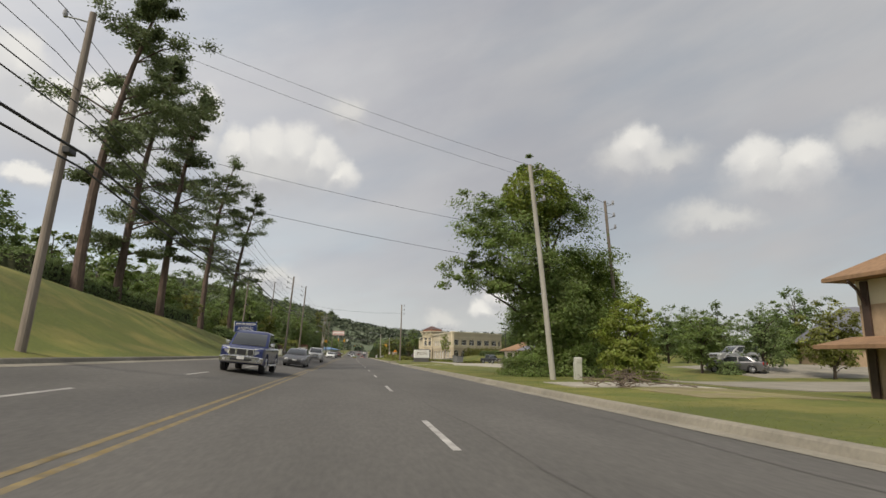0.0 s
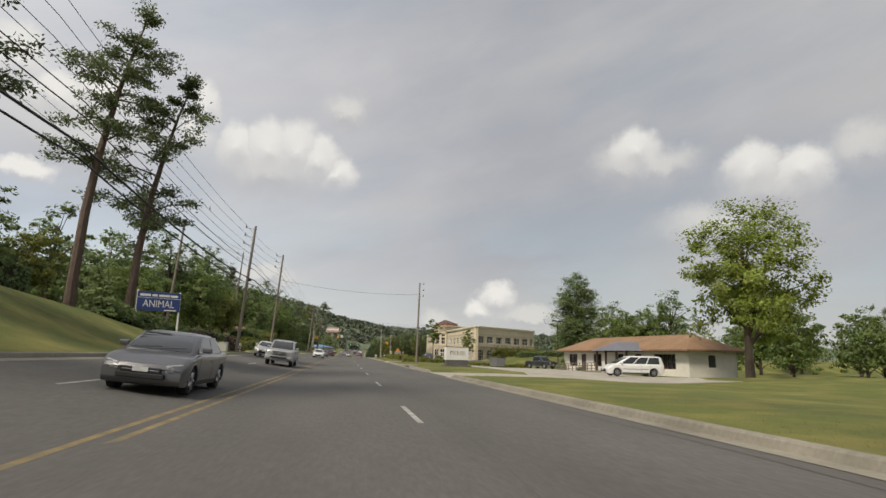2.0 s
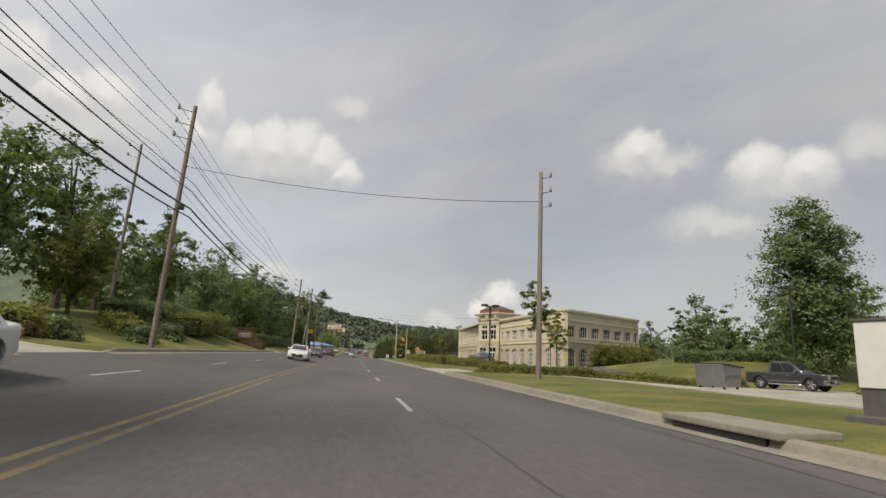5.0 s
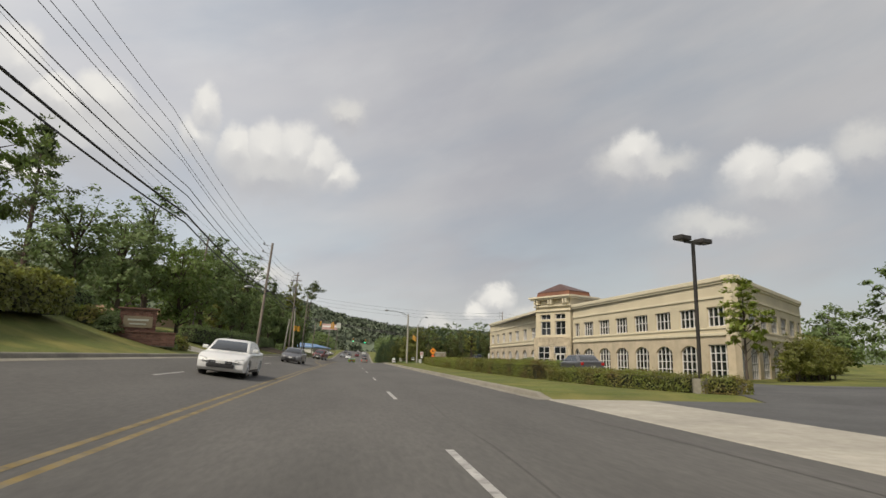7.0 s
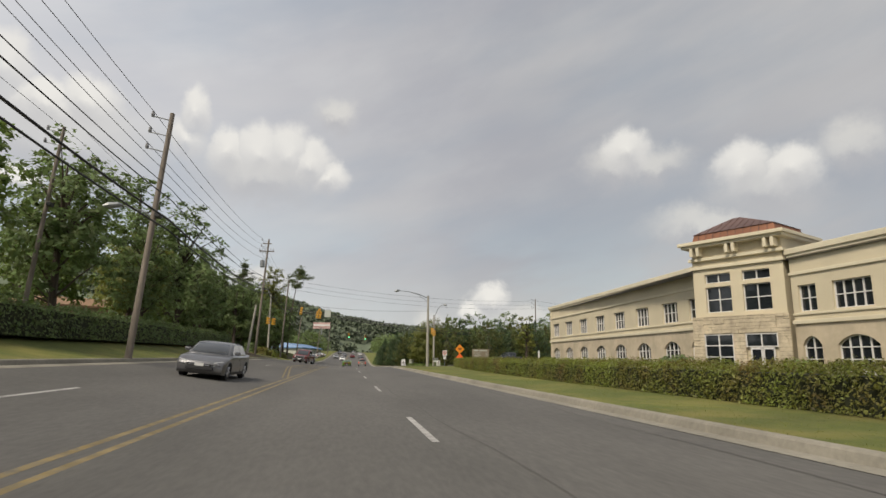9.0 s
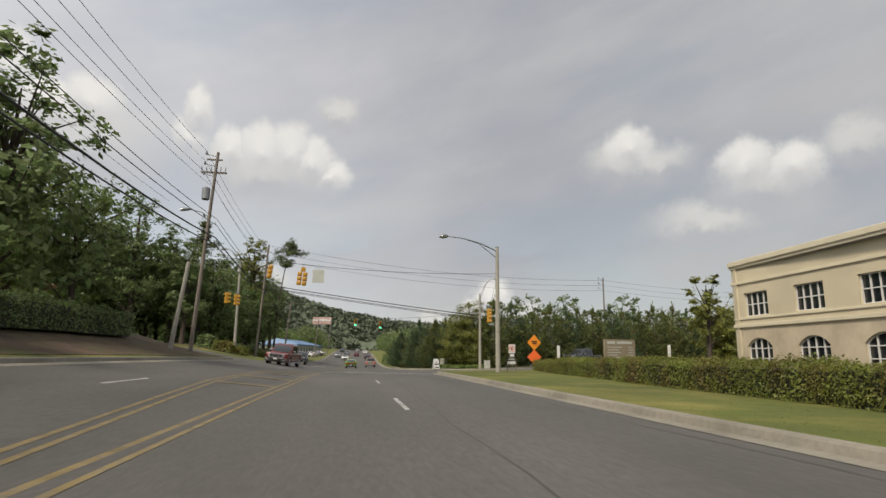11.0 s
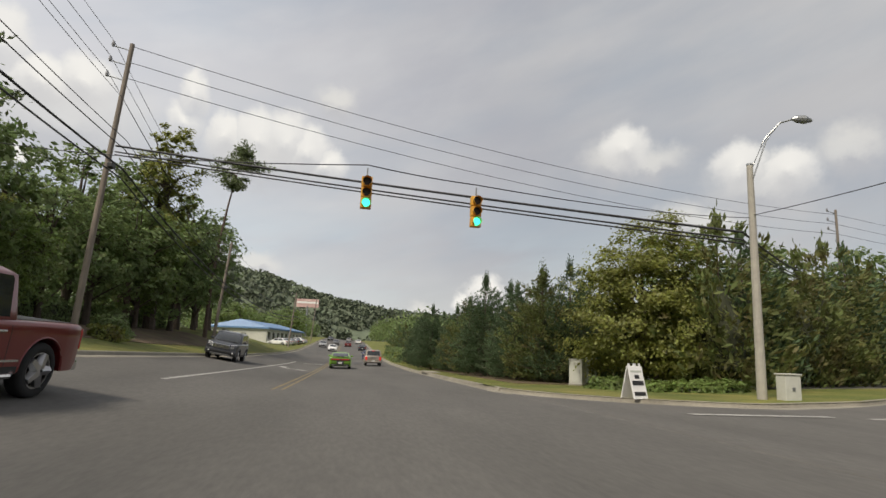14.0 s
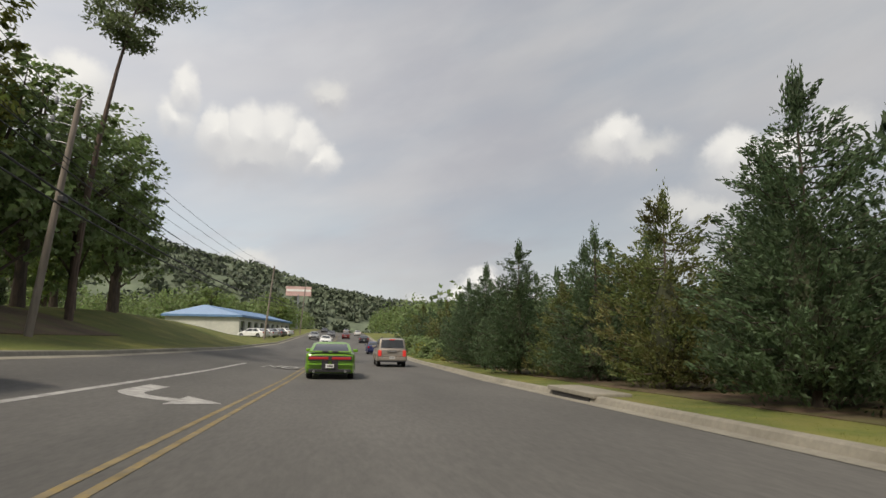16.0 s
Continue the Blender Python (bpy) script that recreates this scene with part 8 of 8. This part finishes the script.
LEFT_WOODS = [(mid, -25, 22, 1.0), (mid2, -28, 33, 0.9), (mid, -26, 44, 0.85), (mid4, -24, 50, 0.8), (mid2, -23, 60, 0.9), (mid3, -27, 66, 0.85), (mid, -23, 70, 0.8), (mid2, -20.5, 66, 0.62), (mid4, -19.5, 72, 0.55),
              (mid, -24, 84, 0.95), (mid3, -22.5, 92, 0.85), (mid2, -19, 89, 0.75), (mid4, -17.5, 86, 0.5), (mid, -26, 101, 1.0), (mid3, -22, 108, 0.95), (mid2, -18.5, 109, 0.8), (mid, -21, 117, 1.0), (mid4, -17.5, 119, 0.65), (woodpine, -27, 112, 0.9),
              (mid3, -22, 127, 0.95), (mid, -23, 136, 0.95), (mid2, -19, 141, 0.85), (mid3, -25, 148, 0.8), (mid, -17.5, 151, 0.72), (mid2, -15.5, 167.5, 0.8), (mid, -19, 163, 0.9), (woodpine, -25, 160, 0.8), (mid3, -20, 172, 0.95),
              (mid, -16.8, 181, 0.95), (mid2, -19.5, 187, 0.95), (mid, -15.5, 192, 0.8), (mid4, -18, 197, 0.8), (mid3, -20, 203, 1.0), (mid, -16.6, 206, 1.0), (mid2, -20, 214, 0.9), (mid, -16, 213, 0.7), (mid4, -24, 219, 0.9), (mid3, -23, 243, 1.2), (mid, -26, 247.5, 1.5), (mid3, -29.5, 250.5, 1.5), (mid, -24, 252, 1.4), (mid2, -28, 243, 1.2), (mid, -32, 256, 1.6), (mid3, -34, 247, 1.5),
              (mid3, -17.5, 243, 0.95), (mid, -16, 248, 1.1), (mid3, -20, 247, 1.05), (mid2, -16, 254.5, 0.72), (mid4, -19.5, 254, 1.0), (mid, -17, 260.5, 0.95), (mid3, -20.5, 262, 1.05), (mid3, -16.5, 266, 0.92), (mid, -15.8, 271.5, 1.2),
              (mid3, -19.5, 270, 1.2), (mid2, -16.5, 276, 1.25), (mid, -15.2, 282, 1.3), (mid3, -19, 279, 1.3), (mid3, -16, 287.5, 1.2), (mid, -15.6, 293, 1.4), (mid2, -20, 290, 1.5), (mid3, -15.2, 299, 1.2), (mid2, -20, 301, 1.5),
              (mid3, -20, 314, 1.2), (mid2, -13.6, 249, 0.5), (woodpine, -17.6, 250, 0.95), (woodpine, -22, 284, 1.0), (mid, -24, 256, 1.2), (mid, -25, 306, 1.2), (mid2, -28, 318, 1.0), (mid3, -34, 330, 1.1), (mid, -40, 345, 1.2)]
for g, x, y, s in LEFT_WOODS:
    s *= 1.18 if 100 < y < 200 else 1.3 if 200 < y < 222 else 1.0
    if x < -22.4 and y < 240 and g is not woodpine:
        g = far_a if g in (mid, mid3) else far_b
    g.put(x, y, s, rw.uniform(0, 360), rw.uniform(0.92, 1.1))
for k in range(26):
    g = rw.choice((far_a, far_b, far_a))
    g.put(rw.uniform(-62, -30), 60 + k * 10.5 + rw.uniform(-3, 3), rw.uniform(0.9, 1.25), rw.uniform(0, 360))
RIGHT_WOODS = [(mid2, 45, 129, 1.15), (mid2, 28.8, 45.7, 0.62), (mid, 34.5, 45.7, 0.62), (mid4, 36.5, 40.5, 0.75), (mid2, 39.5, 106.5, 1.05), (mid, 43, 107.2, 1.12), (mid2, 36.5, 107.6, 0.9), (mid, 55, 66, 1.0), (mid2, 62, 58, 1.1), (mid3, 58, 50, 0.85), (woodpine, 66, 66, 0.85),
               (mid, 48, 72, 0.85), (mid4, 52, 62, 0.6),
               (mid2, 52, 84, 0.75), (mid, 58, 92, 0.85), (mid2, 50, 99, 1.0), (mid, 60, 106, 1.2), (mid2, 70, 116, 1.1), (mid, 78, 128, 1.2), (mid2, 64, 99, 1.0), (mid, 74, 96, 1.1), (mid2, 86, 108, 1.2), (mid4, 47, 90, 0.8),
               (mid, 47, 155, 1.15), (mid2, 53, 157, 1.0), (mid, 59, 155, 1.1), (mid, 66, 160, 1.05), (mid2, 76, 172, 1.1), (mid, 60, 178, 1.0), (mid2, 90, 160, 1.2), (mid, 84, 148, 1.1), (mid2, 72, 190, 1.1), (mid, 64, 200, 1.0), (mid4, 29, 232 - 14, 0.72), (mid2, 46, 222 - 3, 0.9),
               (mid2, 24, 330, 0.9), (mid, 30, 345, 1.0), (mid2, 18, 352, 0.8), (mid, 22, 372, 0.9), (mid2, 34, 398, 1.1), (mid, 26, 420, 1.1), (mid4, 19, 340, 0.7), (mid2, -12, 400, 1.0), (mid, -16, 420, 1.1), (mid2, -24, 380, 1.1), (mid, -30, 400, 1.2)]
for g, x, y, s in RIGHT_WOODS:
    if x > 46 or y > 300:
        g = far_a if g is mid else far_b
    g.put(x, y, s, rw.uniform(0, 360), rw.uniform(0.95, 1.08))

# --- evergreens across the side street and along the right verge
ced = Grove(cone_tree("cypress", "dense dark conical cypress on the verge", 7.0, 2.4, CEDAR, 61, 32000, 0.068, ragged=0.5, power=0.58, boughs=110, group="evergreen screen"))
ced2 = Grove(cone_tree("cypress", "ragged conical evergreen in the screen", 6.5, 2.4, CEDAR, 62, 21000, 0.070, ragged=0.75, power=0.58, boughs=75, group="evergreen screen"))
ced3 = Grove(cone_tree("cedar", "loose yellow green cedar with brown patches", 5.8, 2.2, CEDAR_LIGHT, 63, 19000, 0.070, ragged=0.8, power=0.55, boughs=60, group="evergreen screen"))
for x, y, k, turn in ((10.5, 262.2, 0.97, 0), (9.4, 278.0, 0.84, 70), (9.7, 285.0, 0.82, 150), (10.3, 292.0, 0.80, 220), (10.8, 255.8, 0.78, 100), (13.8, 267.0, 1.0, 300)):
    ced.put(x, y, k, turn)
for x, y, k, turn in ((10.7, 272.6, 0.85, 20), (12.8, 252.6, 0.98, 10), (11.5, 259.2, 0.72, 200), (13.6, 259.4, 1.0, 130), (13.2, 279.0, 0.95, 300), (13.2, 273.0, 0.9, 60), (12.4, 303.0, 0.8, 30)):
    ced2.put(x, y, k, turn)
for x, y, k, turn in ((10.7, 267.8, 0.98, 60), (11.5, 253.4, 1.05, 130), (10.5, 275.4, 0.66, 200), (10.6, 289.0, 0.6, 40)):
    ced3.put(x, y, k, turn)
ced_b = Grove(cone_tree("cypress", "dark evergreen in the back of the screen", 6.8, 2.6, CEDAR, 64, 3900, 0.16, ragged=0.7, power=0.5, group="evergreen screen"))
ced_c = Grove(cone_tree("cypress", "ragged evergreen in the back of the screen", 6.2, 2.7, CEDAR_LIGHT, 65, 3900, 0.16, ragged=0.8, power=0.45, group="evergreen screen"))
for k in range(14):
    rw.choice((ced_b, ced_b, ced_c)).put(16.5 + rw.uniform(-1, 2), 252 + k * 4.2, rw.uniform(0.85, 1.12), rw.uniform(0, 360))
for k in range(10):
    y = 305 + k * 4.6
    rw.choice((ced_b, ced_b, ced_c)).put(mid_x(y) + KERB_R + rw.uniform(4.6, 6.4), y, rw.uniform(0.7, 1.0), rw.uniform(0, 360))
for k in range(22):
    x = 18.0 + k * 2.7
    rw.choice((ced_b, ced_c, ced_c)).put(x, 246.8 + rw.uniform(-0.8, 1.2) + k * 1.1, rw.uniform(1.08, 1.34), rw.uniform(0, 360))
    if k % 2:
        rw.choice((far_a, far_b)).put(x + 1, 255 + k * 1.1 + rw.uniform(-1, 2), rw.uniform(1.0, 1.2), rw.uniform(0, 360))

# --- shrubs
sh = Grove(shrub("shrub", "rounded green shrub on the bank", 1.3, 1.1, LEAF_DARK, 71, 1100, 0.115, group="bank shrubs"))
sh2 = Grove(shrub("shrub", "low olive shrub by the roadside", 1.1, 1.2, HEDGE, 72, 1100, 0.115, group="bank shrubs"))
rs = Grove(shrub("shrub", "reddish brown shrub on the bank", 1.4, 1.3, RED_SHRUB, 73, 1500, 0.10, group="bank shrubs"))
isl = Grove(shrub("shrub", "clipped rounded green shrub on the kerbed island", 0.95, 1.05, HEDGE, 75, 2600, 0.075, group="island shrubs"))
for x, y in ((-12.9, 145.0), (-10.7, 146.9)):
    sh.put(x, y, 0.75, 30)
jn = Grove(shrub("juniper", "low spreading juniper under the magnolia", 0.9, 1.6, LEAF, 74, 2200, 0.12, group="low junipers"))
for k in range(11):
    sh.put(-15.8 + 0.42 * k + rw.uniform(-0.3, 0.3), 74.5 + 1.15 * k + rw.uniform(-0.4, 0.4), rw.uniform(0.85, 1.2), rw.uniform(0, 360))
for k in range(5):
    rs.put(-12.0 + 0.2 * k, 82 + 2.0 * k, rw.uniform(0.8, 1.1), rw.uniform(0, 360))
for x, y, s in ((-10.9, 92.5, 0.8), (-11.6, 95, 1.0), (-13, 104.5, 1.1), (-12, 106, 0.8), (-14.4, 107.5, 1.0), (-11.2, 113, 0.8), (-12.4, 115.5, 1.0), (-13.8, 117, 1.1), (-12.0, 121, 0.9),
                (-14.6, 125, 1.5), (-15.6, 128, 1.6), (-14.2, 130, 1.3), (-14.0, 145, 0.9), (-10.6, 149, 0.8), (-13.4, 148, 1.0), (-15, 127, 1.2), (-11.5, 242.5, 1.0), (-13, 241.5, 1.2), (-14.6, 242, 1.2), (-12.4, 246.5, 0.9), (-10.9, 254, 0.8), (-12, 258, 0.9), (-13.5, 262, 1.1)):
    (sh2 if rw.random() < 0.6 else sh).put(x, y, s, rw.uniform(0, 360))
for x, y, s in ((11.9, 246.0, 0.7), (13.2, 245.2, 0.8), (14.6, 244.8, 0.8), (16.0, 244.8, 0.9)):
    jn.put(x, y, s, rw.uniform(0, 360))
fine = Grove(shrub("shrub", "leafy green shrub at the foot of the tree", 1.3, 1.1, LEAF, 76, 5200, 0.058, group="bank shrubs"))
for x, y, s in ((9.3, 29.5, 1.0), (11.6, 30.2, 1.3), (8.9, 31.5, 0.9), (12.8, 31.5, 1.3)):
    fine.put(x, y, s, rw.uniform(0, 360))
for x, y, s in ((28.2, 86.5, 0.55), (28.6, 95.5, 0.5), (27.6, 101, 0.5), (28.6, 108.3, 1.2), (20.7, 168.5, 0.9), (20.6, 178.8, 1.1), (20.9, 180.2, 0.9), (40.0, 62.0, 1.1), (30.5, 44.6, 0.9)):
    sh.put(x, y, s, rw.uniform(0, 360))
for k in range(7):
    mid4.put(29.0 + k * 1.9, 147.2 + k * 1.55, 0.42, k * 50)
for k in range(16):
    (sh if k % 3 else sh2).put(10.2 + rw.uniform(-0.3, 0.5) + k * 0.08, 300 + k * 2.6, rw.uniform(1.0, 1.7), rw.uniform(0, 360))


def hedge(label, line, wide, high, seed, dens=150, mat=HEDGE, size=0.075):
    """A clipped hedge along a line: leaves over a heart coloured dark as inner shade, with an uneven top."""
    rnd = np.random.default_rng(seed)
    h = thing("hedge", label, "hedge", None)
    pos, look_to, heart = [], [], bmesh.new()
    for (x0, y0), (x1, y1) in zip(line, line[1:]):
        d = math.dist((x0, y0), (x1, y1))
        n = int(d * (wide + 2 * high) * dens)
        k = rnd.random(n)
        side = rnd.random(n) * (wide + 2 * high)
        ends = np.minimum(k * d if (x0, y0) == line[0] else k * 0 + 9.0, (1 - k) * d if (x1, y1) == line[-1] else k * 0 + 9.0)
        across = np.where(side < high, -wide / 2, np.where(side < high + wide, side - high - wide / 2, wide / 2))
        up = np.where(side < high, side, np.where(side < high + wide, high, side - high - wide))
        nx, ny = (y1 - y0) / d, -(x1 - x0) / d
        wob = 0.13 * np.sin(k * d * 1.7 + seed) + 0.08 * np.sin(k * d * 4.3)
        across = across * (1 + 0.25 * wob) + rnd.normal(size=n) * 0.07
        across = across * np.clip(0.35 + ends * 1.1, 0.35, 1.0)
        up = up * np.clip(0.55 + ends * 0.8, 0.55, 1.0)
        up = up * (1 + 0.8 * wob * (up > high * 0.5)) + rnd.normal(size=n) * 0.06
        px, py = x0 + (x1 - x0) * k + nx * across, y0 + (y1 - y0) * k + ny * across
        sgn = np.where(side < high, -1.0, np.where(side < high + wide, 0.0, 1.0))
        look_to.append(np.stack([nx * sgn * 0.8, ny * sgn * 0.8, np.where(sgn == 0, 1.0, 0.45)], 1))
        gz = np.interp(k, [0, 1], [ground_z(x0, y0), ground_z(x1, y1)])
        pos.append(np.stack([px, py, gz + np.maximum(up, 0.04)], 1))
        ea, eb = 0.5 / d if (x0, y0) == line[0] else 0.0, 0.5 / d if (x1, y1) == line[-1] else 0.0
        a, b = Vector((x0, y0, ground_z(x0, y0))).lerp(Vector((x1, y1, ground_z(x1, y1))), ea), Vector((x1, y1, ground_z(x1, y1))).lerp(Vector((x0, y0, ground_z(x0, y0))), eb)
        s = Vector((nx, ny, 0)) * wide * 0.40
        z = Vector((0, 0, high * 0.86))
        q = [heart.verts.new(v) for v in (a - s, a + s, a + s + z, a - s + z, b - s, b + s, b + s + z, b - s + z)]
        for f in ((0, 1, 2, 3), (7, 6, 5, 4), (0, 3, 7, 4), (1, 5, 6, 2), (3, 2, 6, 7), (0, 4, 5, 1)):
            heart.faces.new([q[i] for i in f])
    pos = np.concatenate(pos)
    part("inner_core", heart, INNER_SHADE, h)
    part("foliage", quads_mesh("foliage", cards(pos, size * rnd.uniform(0.6, 1.4, len(pos)), rnd, 0.55, face=np.concatenate(look_to)), mat), None, h)
    return h


hedge("low clipped end of the office hedge", [(13.4, 130.6), (12.2, 131.6), (11.0, 135), (10.3, 141.6)], 1.4, 0.58, 91, dens=620, size=0.038)
hedge("long clipped green hedge along the office verge", [(10.2, 142), (9.9, 155), (10.0, 170), (10.5, 184), (11.5, 197), (12.0, 200.7)], 1.5, 0.85, 81, dens=560, size=0.038)
hedge("clipped green hedge near the junction corner", [(12.0, 200.9), (12.4, 204), (13.0, 209.5), (14.2, 216), (15.3, 221.8)], 1.4, 0.82, 82, dens=600, size=0.036)
for k in range(17):
    isl.put(8.2 + k * 1.05, 116.0 + 0.25 * math.sin(k * 1.3), rw.uniform(0.6, 0.78), rw.uniform(0, 360))
hedge("low clipped planting along the office side wall", [(27.4, 146.6), (33, 151.4), (39.5, 156.6)], 0.8, 0.5, 84, dens=90)
hedge("dark low hedge along the grass bank", [(-13.2, 161.5), (-12.6, 170), (-12.4, 182), (-12.6, 192), (-13.2, 203), (-13.4, 214)], 1.5, 1.25, 85, dens=100, mat=LEAF_DARK)
hedge("broad yellow green shrub border on the grass bank", [(-13.0, 127.5), (-13.6, 134), (-14.0, 141)], 2.6, 1.5, 90, dens=120, mat=LEAF_OLIVE, size=0.10)
hedge("dense dark shrubs under the bank wood", [(-16, 121.5), (-15.6, 137), (-16, 149.5)], 2.0, 1.2, 86, dens=70, mat=LEAF_DARK, size=0.11)
hedge("low dark hedge along the top of the office lawn", [(27.5, 127.6), (34, 128.6), (42, 130)], 1.3, 0.85, 94, dens=150, mat=LEAF_DARK, size=0.08)
hedge("low planting in front of the office", [(22.2, 186), (22.8, 206)], 0.8, 0.5, 87, dens=90)
hedge("dark undergrowth under the bank pines", [(-19.5, 36), (-20.5, 48), (-20.5, 60), (-19, 70)], 2.4, 1.6, 88, dens=60, mat=LEAF_DARK, size=0.13)
hedge("dark undergrowth at the edge of the wood", [(-18.8, 244), (-18.2, 256), (-18.4, 266), (-18.6, 290)], 2.2, 1.3, 89, dens=60, mat=LEAF_DARK, size=0.13)


def verge_grass():
    """Short uneven blades over the mown verges next to the kerbs."""
    rnd = np.random.default_rng(93)
    n = 95000
    y = rnd.uniform(2, 300, n)
    right = rnd.random(n) < 0.62
    d = 0.19 + 3.2 * rnd.random(n) ** 1.5
    x = np.array([mid_x(v) for v in y]) + np.where(right, KERB_R + d, KERB_L - d)
    bare = [(66.3, 74.7), (116.2, 129.4), (215.0, 246.0), (96.6, 103.4), (151.6, 160.4), (222.6, 238.6)]
    keep = np.ones(n, bool)
    for k, (a, b) in enumerate(bare):
        keep &= ~((y > a) & (y < b) & (right if k < 3 else ~right))
    x, y = x[keep], y[keep]
    z = np.array([ground_z(a, b) for a, b in zip(x, y)])
    h = rnd.uniform(0.014, 0.036, len(x))
    a = rnd.uniform(0, 2 * math.pi, len(x))
    root = np.stack([x, y, z - 0.01], 1)
    side = np.stack([np.cos(a), np.sin(a), 0 * a], 1) * 0.006
    tip = root + np.stack([rnd.normal(size=len(x)) * 0.03, rnd.normal(size=len(x)) * 0.03, h], 1)
    blades = np.stack([root - side, root + side, tip + side * 0.3, tip - side * 0.3], 1)
    g = new("grass", quads_mesh("grass", blades, GRASS_BLADE))
    tagged(g, "short uneven green grass blades along the kerbs", "grass", kind="stuff")


verge_grass()


# --- wooded hill far ahead
def far_hill():
    rnd = np.random.default_rng(91)
    X = np.linspace(-520, 620, 58)
    top = np.interp(X, [-520, -260, -150, -97, -60, -15, 36, 68, 160, 620], [110, 98, 80, 66, 59, 43, 33, 30, 27, 26])
    verts, faces = [], []
    ks = [(560, 0.0), (610, 0.35), (660, 0.7), (720, 0.93), (790, 1.0), (900, 0.9)]
    for y, f in ks:
        for x, h in zip(X, top):
            base = -4 + 4 * f
            verts.append((x, y, base + (h - base) * f + 2.0 * noise.noise((x * 0.02, y * 0.02, 3)) * f))
    n = len(X)
    for j in range(len(ks) - 1):
        for i in range(n - 1):
            faces.append((j * n + i, j * n + i + 1, (j + 1) * n + i + 1, (j + 1) * n + i))
    me = bpy.data.meshes.new("hill")
    me.from_pydata(verts, [], faces)
    me.materials.append(WOODS)
    setting("hill", me, "distant hill covered with dark green woods", "hill")
    pos = []
    m = 1900
    xs = rnd.uniform(-260, 330, m)
    yk = rnd.uniform(0, 1, m)
    ys = np.interp(yk, [0, 1], [565, 800])
    fk = np.interp(ys, [k[0] for k in ks], [k[1] for k in ks])
    hs = np.interp(xs, X, top)
    zs = (-4 + 4 * fk) + (hs + 4 - 4 * fk) * fk
    for x, y, z in zip(xs, ys, zs):
        r = rnd.uniform(3.0, 5.5)
        pos.append(sphere_points(34, rnd) * (r, r, r * 0.95) * rnd.uniform(0.6, 1.0, 34)[:, None] + (x, y, z + r * 0.5))
    pos = np.concatenate(pos)
    w = new("hill_woods", quads_mesh("hill_woods", cards(pos, rnd.uniform(1.0, 2.1, len(pos)), rnd, 0.6), WOODS))
    tagged(w, "dark green tree crowns of the distant wooded hill", "woods", kind="stuff")
    # nearer belts of trees beside the road and on the skyline
    pos = []
    for k in range(330):
        side = -1 if k % 2 else 1
        y = rnd.uniform(330 if side > 0 else 392, 560)
        x = mid_x(y) + side * (13 + 98 * rnd.random() ** 1.8) + (0 if side > 0 else -5)
        H = rnd.uniform(6, 11)
        z = ground_z(x, y)
        pos.append(sphere_points(170, rnd) * (H * 0.36, H * 0.36, H * 0.46) * rnd.uniform(0.6, 1.05, 170)[:, None] + (x, y, z + H * 0.52))
    for k in range(150):
        a = rnd.uniform(0, 1)
        x, y = 100 + 130 * rnd.random(), -20 + 320 * a
        H = rnd.uniform(8, 13)
        pos.append(sphere_points(170, rnd) * (H * 0.36, H * 0.36, H * 0.46) * rnd.uniform(0.6, 1.05, 170)[:, None] + (x, y, ground_z(x, y) + H * 0.5))
    pos = np.concatenate(pos)
    w = new("far_woods", quads_mesh("far_woods", cards(pos, rnd.uniform(0.28, 0.58, len(pos)), rnd, 0.6), LEAF_DARK))
    tagged(w, "belts of dark green trees in the distance", "woods", kind="stuff")


far_hill()
